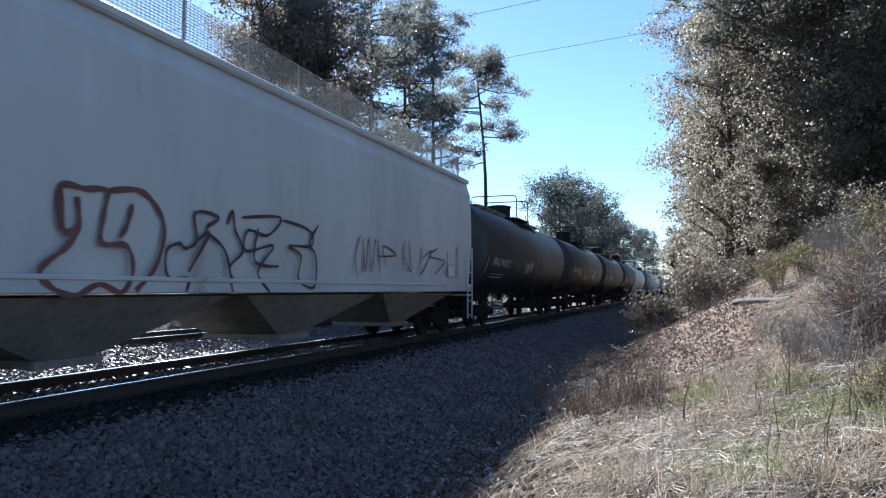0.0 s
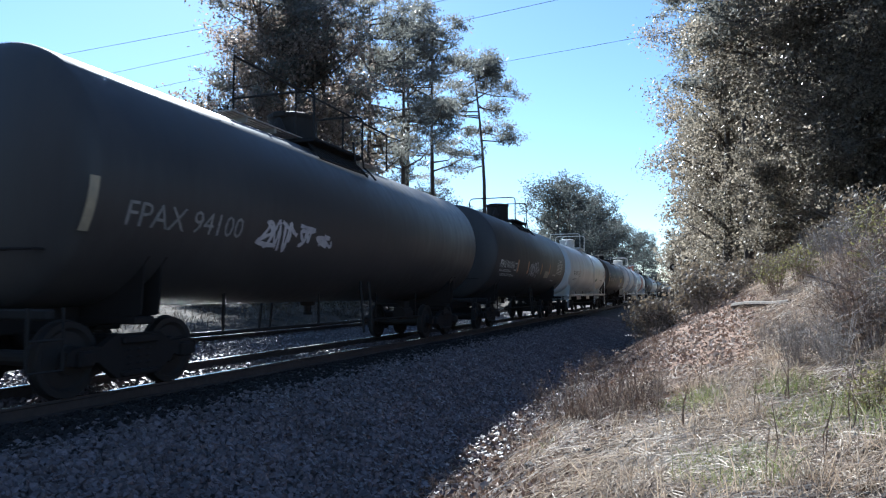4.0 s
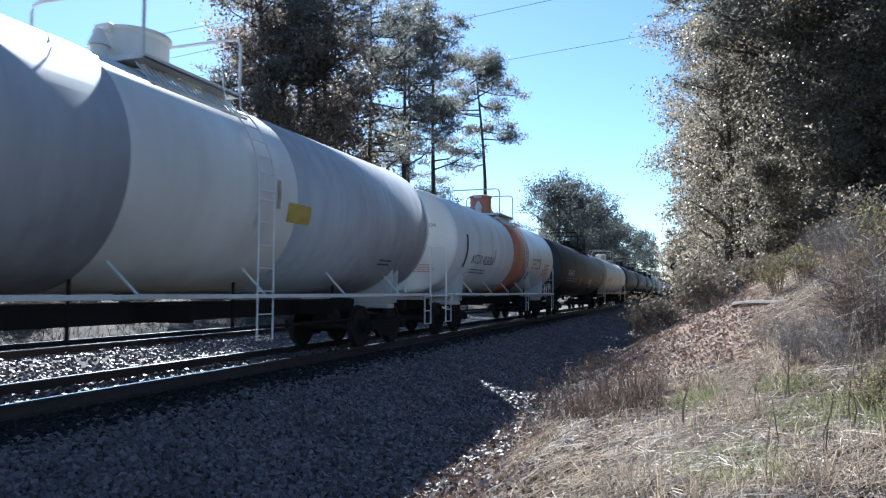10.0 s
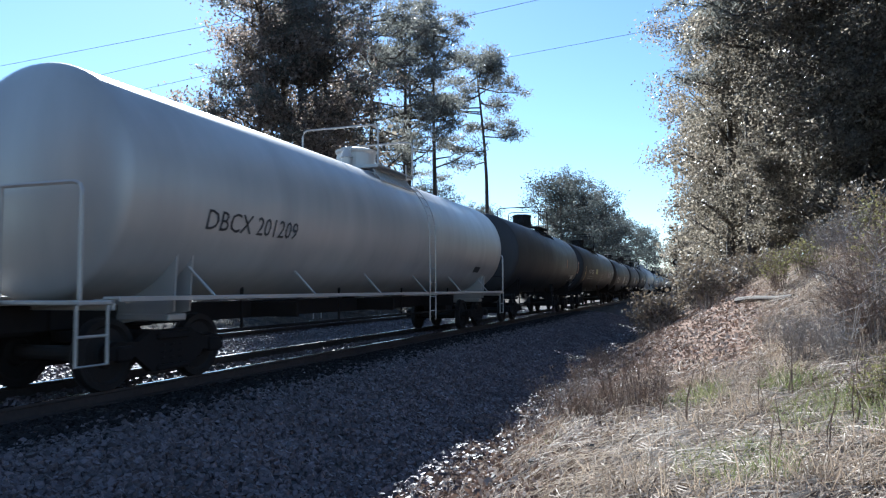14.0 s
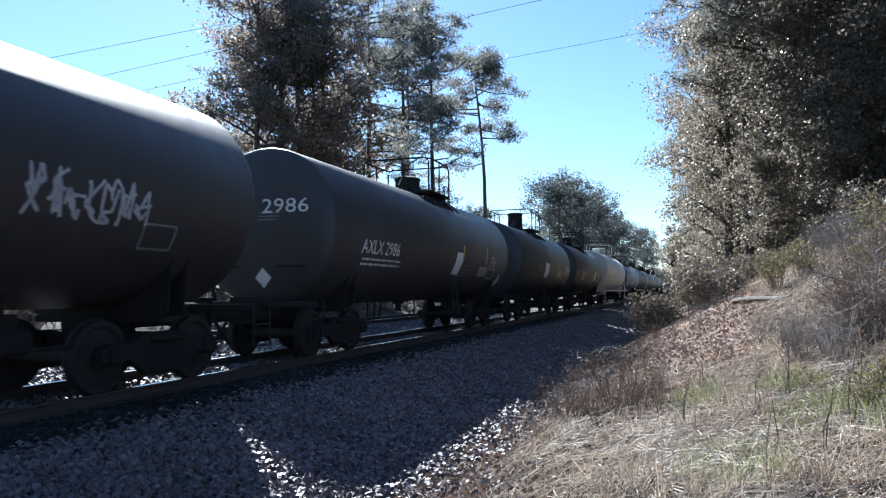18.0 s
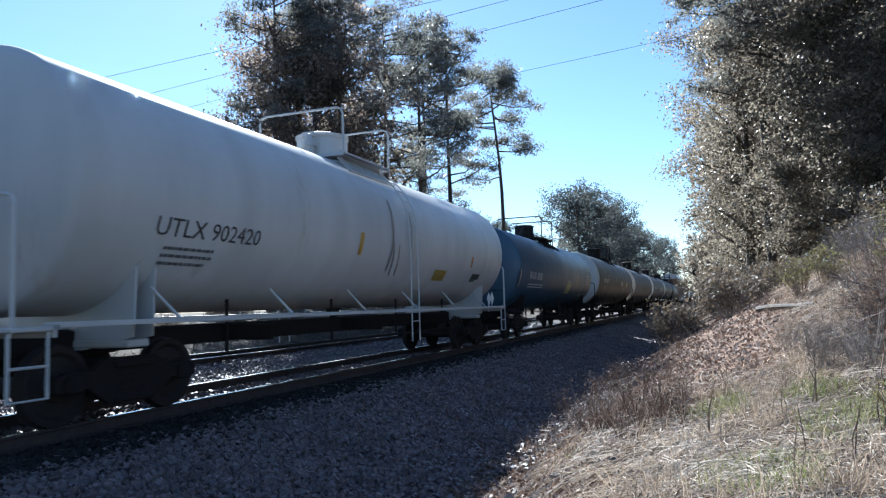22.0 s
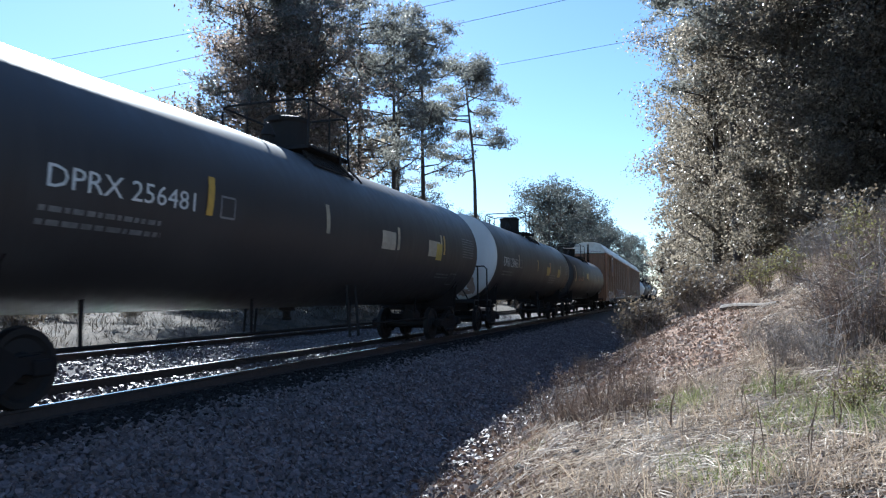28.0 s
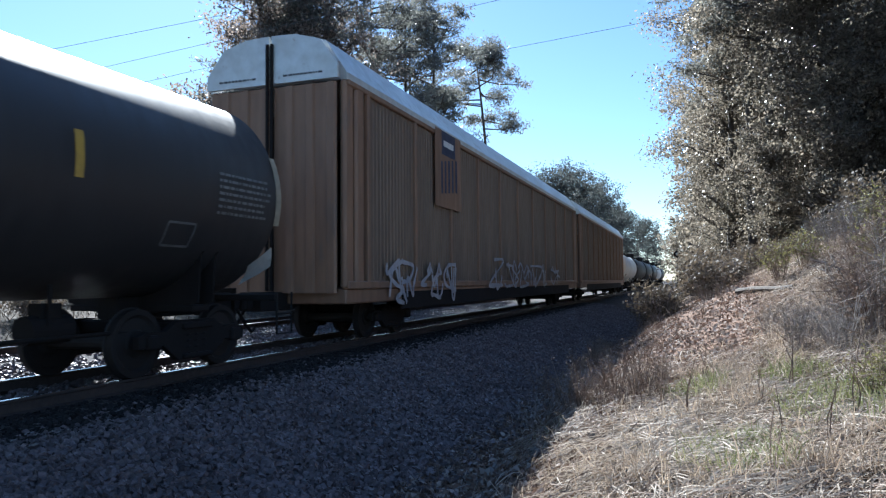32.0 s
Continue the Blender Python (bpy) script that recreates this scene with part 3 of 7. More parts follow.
def add_saddle(car, y, r, zc, mat):
    """Body bolster: a cradle that hugs the tank's belly above the truck."""
    bm = bmesh.new()
    for dy in (-0.16, 0.16):
        pts = [((r + 0.005) * math.sin(radians(a)), zc - (r + 0.005) * math.cos(radians(a))) for a in range(-58, 59, 8)]
        low = [(-1.25, zc - r * 0.55), (-1.2, 0.98), (-0.4, 0.82), (0.4, 0.82), (1.2, 0.98), (1.25, zc - r * 0.55)]
        ring = pts + low[::-1]
        vs = [bm.verts.new((x, y + dy, z)) for x, z in ring]
        face = bm.faces.new(vs)
        ext = bmesh.ops.extrude_face_region(bm, geom=[face])
        bmesh.ops.translate(bm, vec=(0, 0.03, 0), verts=[v for v in ext["geom"] if isinstance(v, bmesh.types.BMVert)])
    put(bm, 0, y, 0.9, 2.3, 0.36, 0.1, 0.02)
    bmesh.ops.recalc_face_normals(bm, faces=bm.faces)
    part("bolster_saddle", bm, mat, car)


def add_sills(car, half, r, zc, mat):
    end = half + HEAD * r + 0.5
    for s in (1, -1):
        bm = bmesh.new()
        put(bm, 0, -s * (end - 1.35), 0.92, 0.36, 2.7, 0.34, 0.02)
        put(bm, 0, -s * (end - 0.03), 0.92, 0.5, 0.06, 0.5, 0.01)
        part("stub_sill", bm, mat, car)
    add_couplers(car, end)
    return end


def add_end_gear(car, half, r, zc, end, mat, style):
    """End platforms, hand rails, stirrups and the brake wheel. style: boards, hoop or plain."""
    wide = style != "plain"
    for s in (1, -1):
        bm = bmesh.new()
        if wide:
            put(bm, 0, -s * (end - 0.35), 1.13, 2.9, 0.5, 0.05, 0.01)
            put(bm, 0, -s * (end - 0.62), 1.08, 2.9, 0.05, 0.09, 0.01)
        else:
            put(bm, 0, -s * (end - 0.45), 1.02, 2.7, 0.12, 0.12, 0.02)
        part("end_platform", bm, mat, car)
        for sx in (1, -1):
            x = sx * 1.42
            bm = bmesh.new()
            top = 2.5 if style == "boards" else 2.45
            if style == "boards":
                tube([(sx * 0.2, -s * (end - 0.14), top), (sx * 1.3, -s * (end - 0.14), top), (sx * 1.38, -s * (end - 0.14), top - 0.03), (x, -s * (end - 0.14), top - 0.11), (x, -s * (end - 0.14), 1.1)], 0.026, 6, bm)
                tube([(sx * 0.2, -s * (end - 0.14), top), (sx * 0.2, -s * (end - 0.14), 1.1)], 0.02, 6, bm)
            elif style == "hoop":
                tube([(sx * 0.05, -s * (end - 0.1), top - 0.12), (sx * 1.32, -s * (end - 0.1), top - 0.12), (x, -s * (end - 0.1), top - 0.22), (x, -s * (end - 0.1), 1.1)], 0.028, 6, bm)
                tube([(sx * 0.05, -s * (end - 0.1), top - 0.14), (sx * 0.75, -s * (end - 0.1), 1.12)], 0.024, 6, bm)
                tube([(sx * 0.05, -s * (end - 0.1), top - 0.12), (sx * 0.05, -s * (end - 0.1), 1.1)], 0.022, 6, bm)
            else:
                tube([(sx * 1.0, -s * (half + 0.2), 1.75), (sx * 1.0, -s * (half + 0.34), 1.75), (sx * 0.5, -s * (half + 0.42), 1.75), (sx * 0.5, -s * (half + 0.25), 1.75)], 0.018, 6, bm)
            part("end_handrail", bm, mat, car)
            bm = bmesh.new()
            tube([(x, -s * (end - 0.1), 1.1), (x, -s * (end - 0.1), 0.42), (x, -s * (end - 0.55), 0.42), (x, -s * (end - 0.55), 1.1)], 0.022, 6, bm)
            tube([(x, -s * (end - 0.1), 0.75), (x, -s * (end - 0.55), 0.75)], 0.018, 6, bm)
            part("stirrup_step", bm, mat, car)
    bm = lathe([(0.0, 0.30), (0.025, 0.325), (0.05, 0.30), (0.025, 0.275), (0.0, 0.30)], "Y", 24)
    for k in range(5):
        a = math.tau * k / 5
        tube([(0, 0.02, 0), (0.29 * math.cos(a), 0.02, 0.29 * math.sin(a))], 0.014, 5, bm)
    bmesh.ops.translate(bm, vec=(-0.75, -end + 0.02, 1.75), verts=bm.verts)
    tube([(-0.75, -end + 0.06, 1.75), (-0.75, -end + 0.25, 1.1)], 0.04, 6, bm)
    part("brake_wheel", bm, mat, car)


def add_running_boards(car, half, end, mat, z=1.18):
    for sx in (1, -1):
        bm = bmesh.new()
        put(bm, sx * 1.42, 0, z, 0.26, 2 * end - 1.2, 0.035, 0.006)
        put(bm, sx * 1.54, 0, z - 0.012, 0.025, 2 * end - 1.2, 0.06, 0.005)
        for k in range(6):
            y = -half + 1.6 + (2 * half - 3.2) * k / 5
            tube([(sx * 1.2, y - 0.22, z + 0.42), (sx * 1.5, y, z)], 0.02, 5, bm)
        n = int(2 * half / 2.4)
        for k in range(n + 1):
            y = -half + 2 * half * k / n
            put(bm, sx * 1.2, y, z - 0.04, 0.5, 0.06, 0.05)
        part("running_board", bm, mat, car)


def add_top_gear(car, r, zc, y, mat, dome_mat, size=1.0, long_walk=0.0, fittings=True, dome_r=0.5, dome_h=0.55, pale=True, rail=False, boxed=False):
    """Manway housing with its platform, guard rails and side ladders."""
    top = zc + r
    bm = lathe([(top - 0.12, dome_r), (top + dome_h - 0.05, dome_r), (top + dome_h, dome_r + 0.03), (top + dome_h + 0.05, dome_r + 0.03), (top + dome_h + 0.09, dome_r * 0.8), (top + dome_h + 0.1, 0.0)], "Z", 28)
    bmesh.ops.translate(bm, vec=(0, y, 0), verts=bm.verts)
    dome = part("manway_housing", bm, dome_mat, car, smooth=False)
    hinge = box(0.0, y - dome_r - 0.03, top + dome_h, 0.3, 0.1, 0.12, 0.02)
    part("lid_hinge", hinge, mat, dome)
    L, W = (0.88 if boxed else 1.08 * size), 0.95
    y += 0.0 if boxed else 0.2 * size
    bm = bmesh.new()
    pz = top - 0.07
    for sx in (1, -1):
        put(bm, sx * (W - 0.15), y, pz, 0.42, 2 * L, 0.04, 0.006)
        for dy in (-0.8 * L, 0, 0.8 * L):
            put(bm, sx * (W - 0.12), y + dy, pz - 0.16, 0.06, 0.06, 0.34)
    for sy in (1, -1):
        put(bm, 0, y + sy * (L - 0.18), pz, 2 * W - 0.72, 0.36, 0.04, 0.006)
    part("platform_grating", bm, mat, car)
    drop = arc_points(r, zc, 0, 44, 44, 1, 0.03)[0]
    for sx in (1, -1):
        bm = bmesh.new()
        for k in range(int(2 * L / 0.11)):
            yy = y - L + 0.05 + 0.11 * k
            a, b = Vector((sx * (W - 0.1), yy, pz - 0.05)), Vector((sx * drop[0], yy, drop[2]))
            put(bm, *((a + b) / 2), (b - a).length, 0.035, 0.02, rot=Matrix.Rotation(-math.atan2(b.z - a.z, b.x - a.x), 4, "Y"))
        put(bm, sx * drop[0], y, drop[2], 0.04, 2 * L, 0.03)
        tagged(part("slatted_step", bm, mat, car), kind="stuff")
    bm = bmesh.new()
    for sx in (1, -1):
        put(bm, sx * (W + 0.05), y, pz + 0.02, 0.02, 2 * L, 0.08)
    for sy in (1, -1):
        put(bm, 0, y + sy * (L - 0.02), pz + 0.02, 2 * W, 0.02, 0.08)
    part("toe_board", bm, mat, car)
    H = pz + 0.98
    for sy in (1, -1):
        yy, x = y + sy * L, W + 0.05
        bm = tube([(-x, yy, pz), (-x, yy, H - 0.14), (-x + 0.04, yy, H - 0.04), (-x + 0.14, yy, H), (x - 0.14, yy, H), (x - 0.04, yy, H - 0.04), (x, yy, H - 0.14), (x, yy, pz)], 0.024, 6)
        part("guard_rail", bm, mat, car)
    for sx in (1, -1):
        x = sx * (W + 0.05)
        if boxed:
            bm = tube([(x * 0.96, y - L, H - 0.03), (x * 1.01, y - L + 0.15, H - 0.02), (x * 1.01, y + L - 0.15, H - 0.02), (x * 0.96, y + L, H - 0.03)], 0.024, 6)
            tube([(x, y, pz), (x, y, H - 0.02)], 0.02, 6, bm)
            part("side_rail", bm, mat, car)
        ladder = bmesh.new()
        for dy in (-0.21, 0.21):
            pts = [(x * 1.0, y + L - 0.25 + dy, pz + 0.3)]
            pts += [(sx * px, y + L - 0.25 + dy, pz_) for px, _, pz_ in arc_points(r, zc, 0, 38, 92 if pale else 52, 8, 0.10)]
            low = [(sx * (r + 0.1), y + L - 0.25 + dy, zc), (sx * (r + 0.1), y + L - 0.25 + dy, 0.5)]
            if pale:
                tube(pts + low[1:], 0.014, 6, ladder)
            else:
                tube(pts, 0.022, 6, ladder)
                foot = tube([(sx * 1.2, y + L - 0.25 + dy, 1.5), (sx * 1.3, y + L - 0.25 + dy, 0.42)], 0.03, 6)
                part("ladder_foot", foot, mat, car)
        for a in range(46, 92 if pale else 53, 9):
            p = arc_points(r, zc, 0, a, a, 1, 0.10)[0]
            tube([(sx * p[0], y + L - 0.46, p[2]), (sx * p[0], y + L - 0.04, p[2])], 0.014, 5, ladder)
        for k in range(6):
            z = zc - 0.35 * (k + 0.5)
            if z > 0.5 and pale:
                xx = sx * (r + 0.1)
                tube([(xx, y + L - 0.46, z), (xx, y + L - 0.04, z)], 0.01, 5, ladder)
        part("side_ladder", ladder, mat, car)
    if fittings:
        for dy, h in ((-0.95, 0.34), (0.85, 0.26)):
            bm = lathe([(top - 0.06, 0.12), (top + h * 0.6, 0.12), (top + h * 0.6, 0.16), (top + h, 0.1), (top + h + 0.12, 0.04), (top + h + 0.14, 0.0)], "Z", 14)
            bmesh.ops.translate(bm, vec=(0.12, y + dy * size, 0), verts=bm.verts)
            part("relief_valve", bm, mat, car)
    if long_walk:
        bm = bmesh.new()
        for dx in (0.2, 0.3, 0.4, 0.5, 0.6):
            put(bm, dx, y, top + 0.03, 0.07, 2 * long_walk, 0.025)
        for k in range(int(long_walk * 2 / 0.9)):
            put(bm, 0.4, y - long_walk + 0.45 + 0.9 * k, top - 0.03, 0.44, 0.05, 0.11)
        part("top_walkway", bm, GUARD, car)
        if rail:
            bm = bmesh.new()
            tube([(0.66, y - long_walk, top + 0.05), (0.66, y - long_walk, top + 0.95), (0.66, y + long_walk, top + 0.95), (0.66, y + long_walk, top + 0.05)], 0.022, 6, bm)
            for k in range(1, int(long_walk)):
                yy = y - long_walk + 2 * k
                tube([(0.66, yy, top + 0.05), (0.66, yy, top + 0.95)], 0.02, 6, bm)
            part("walkway_rail", bm, mat, car)


def add_under_gear(car, half, r, zc, mat, full_sill=False, body=None):
    bottom = zc - r
    bm = bmesh.new()
    tube([(0.75, -half + 2.2, 0.62), (0.75, half - 2.2, 0.62)], 0.03, 6, bm)
    n = 4
    for k in range(n):
        y = -half + 2.8 + (2 * half - 5.6) * k / (n - 1) + 0.7 * math.sin(7 * k + half)
        put(bm, 0.75, y, (0.62 + bottom + 0.2) / 2, 0.03, 0.05, bottom + 0.26 - 0.62)
    part("brake_pipe", bm, mat, car)
    bm = lathe([(bottom + 0.1, 0.16), (bottom - 0.06, 0.16), (bottom - 0.08, 0.08), (bottom - 0.2, 0.08), (bottom - 0.22, 0.1), (bottom - 0.27, 0.1), (bottom - 0.27, 0.0)], "Z", 16)
    part("bottom_outlet", bm, mat, car)
    bm = lathe([(-0.3, 0.0), (-0.3, 0.17), (0.3, 0.17), (0.3, 0.0)], "Y", 16)
    bmesh.ops.translate(bm, vec=(0.6, half - 3.4, 0.72), verts=bm.verts)
    put(bm, 0.6, half - 3.4, 0.88, 0.2, 0.3, 0.3)
    part("brake_cylinder", bm, mat, car)
    if full_sill:
        bm = bmesh.new()
        for x in (-0.25, 0.25) if body else ():
            part("side_skirt", box(x * 3.4, 0, 0.98, 0.03, 2 * half - 4.6, 0.30, 0.004), body, car)
        for k in range(1, 4):
            put(bm, 0, -half + 2 * half * k / 4, 0.92, 2.4, 0.08, 0.26, 0.01)
        put(bm, 0, 0, 0.92, 0.5, 2 * half, 0.3, 0.01)
        part("centre_sill", bm, mat, car)


def tank_car(spec):
    """spec: front and rear seams along the train, radius, axis height over the rail, paint, fittings and marks."""
    f, b = spec["span"][0] + 0.04, spec["span"][1] - 0.04
    half, centre = (b - f) / 2, (b + f) / 2
    r, zc = spec.get("r", 1.58), spec.get("zc", 2.60)
    mat = spec["mat"]
    gear = mat if spec.get("boards") else DARK_GEAR
    car = thing("tank_car", spec["label"], "tank car", "train cars")
    rings = []
    if spec.get("heads"):
        part("tank_barrel", barrel_mesh(half, r, rings, False), mat, car, smooth=True)
        for s in (1, -1):
            hd = part("tank_head", head_mesh(half, r), spec["heads"], car, "off-white dished tank head", smooth=True)
            if s < 0:
                hd.rotation_euler = (0, 0, math.pi)
            hd.location = (0, 0, zc)
        car.children[0].location = (0, 0, zc)
    else:
        part("tank_shell", barrel_mesh(half, r, rings, True), mat, car, smooth=True).location = (0, 0, zc)
    for name, u, w, bmat in spec.get("bands", ()):
        bm = lathe([(u - w / 2, r + 0.004), (u - w / 2, r + 0.009), (u + w / 2, r + 0.009), (u + w / 2, r + 0.004)], "Y", 64)
        part(name, bm, bmat, car, smooth=True).location = (0, 0, zc)
    inset = spec.get("truck", 1.25)
    for s in (1, -1):
        add_truck(car, s * (half - inset), f < 480)
        add_saddle(car, s * (half - inset), r, zc, gear if spec.get("boards") else IRON)
    end = add_sills(car, half, r, zc, IRON)
    add_end_gear(car, half, r, zc, end, gear, "boards" if spec.get("boards") else spec.get("ends", "plain"))
    if spec.get("boards"):
        add_running_boards(car, half, end, gear)
    add_top_gear(car, r, zc, spec.get("dome", 0.0), gear, spec.get("dome_mat", gear), spec.get("plat", 1.0), spec.get("walk", 0.0), dome_r=spec.get("dome_r", 0.5), dome_h=spec.get("dome_h", 0.5), pale=bool(spec.get("boards")), rail=spec.get("rail", False), boxed=bool(spec.get("heads")) or spec.get("plat", 1) < 0.7)
    add_under_gear(car, half, r, zc, IRON, spec.get("boards", False), mat if spec.get("skirt") else None)
    shell = Shell(r, zc, half)
    add_marks(car, shell, spec.get("marks", ()))
    CARS.append((car, centre))
    return car


def add_marks(car, shell, marks):
    for k, (kind, name, mat, u, z, w, h, *more) in enumerate(marks):
        onhead = kind.startswith("head_")
        kind = kind.replace("head_", "")
        if kind == "plate":
            bm = patch(shell, u, z, w, h, more[0] if more else 0.0, 0.012 + 0.0012 * (k % 8), onhead)
        elif kind == "lozenge":
            bm = patch(shell, u, z, w, h, head=onhead, lozenge=True, lift=0.014)
        elif kind == "stand":
            bm = box(more[0], u, z, 0.014, w * 0.71, w * 0.71, 0.003, Matrix.Rotation(radians(45), 4, "X"))
            put(bm, more[0] - 0.02, u, z - w * 0.5 - 0.05, 0.02, 0.05, 0.3)
        elif kind == "stand_outline":
            bm = bmesh.new()
            for dy, dz in ((1, 1), (1, -1), (-1, 1), (-1, -1)):
                put(bm, more[0] + 0.012, u + dy * w * 0.2, z + dz * w * 0.2, 0.006, 0.022, w * 0.52, rot=Matrix.Rotation(radians(45 * dy * dz), 4, "X"))
        elif kind == "stand_number":
            bm = letters(Shell(x=more[1] + 0.012), more[0], u, z, w, h)
        elif kind == "blot":
            bm = blot(shell, u, z, w, h, k)
        elif kind == "panel":
            bm = patch(shell, u, z, w, h, 0.0, 0.024, onhead)
        elif kind == "number":
            bm = letters(shell, more[0], u, z, w, h, lift=0.03, head=onhead)
        elif kind == "outline":
            bm = outline(shell, u, z, w, h, head=onhead)
        elif kind == "text":
            bm = letters(shell, more[0], u, z, w, h, lift=0.012, head=onhead)
        elif kind == "bars":
            bm = bars(shell, u, z, w, h, more[0], lift=0.011, head=onhead, seed=k + 3)
        else:
            bm = strokes(shell, u, z, w, h, more[0], more[1])
        ob = part(name, bm, mat, car)
        if kind in ("bars", "spray"):
            ob["kind"] = "stuff"


TAG = [[(0.0, 0.35), (0.1, 0.75), (0.16, 0.4), (0.05, 0.0)], [(0.1, 0.45), (0.22, 0.8), (0.24, 0.35), (0.32, 0.75), (0.3, 0.3)],
       [(0.36, 0.85), (0.36, 0.35), (0.36, 0.6), (0.46, 0.62), (0.46, 0.9), (0.47, 0.35)], [(0.52, 0.4), (0.5, 0.75), (0.6, 0.85), (0.64, 0.5), (0.55, 0.35), (0.52, 0.5)],
       [(0.68, 0.35), (0.68, 0.85), (0.82, 0.9), (0.88, 0.55), (0.76, 0.3), (0.7, 0.5), (0.8, 0.65)], [(0.86, 0.4), (1.0, 0.55), (0.92, 0.3), (1.0, 0.35)],
       [(0.2, 0.15), (0.34, 0.3), (0.3, 0.1), (0.5, 0.28), (0.48, 0.05), (0.62, 0.2)], [(0.78, 0.1), (0.8, 0.02), (0.84, 0.08), (0.78, 0.12)]]
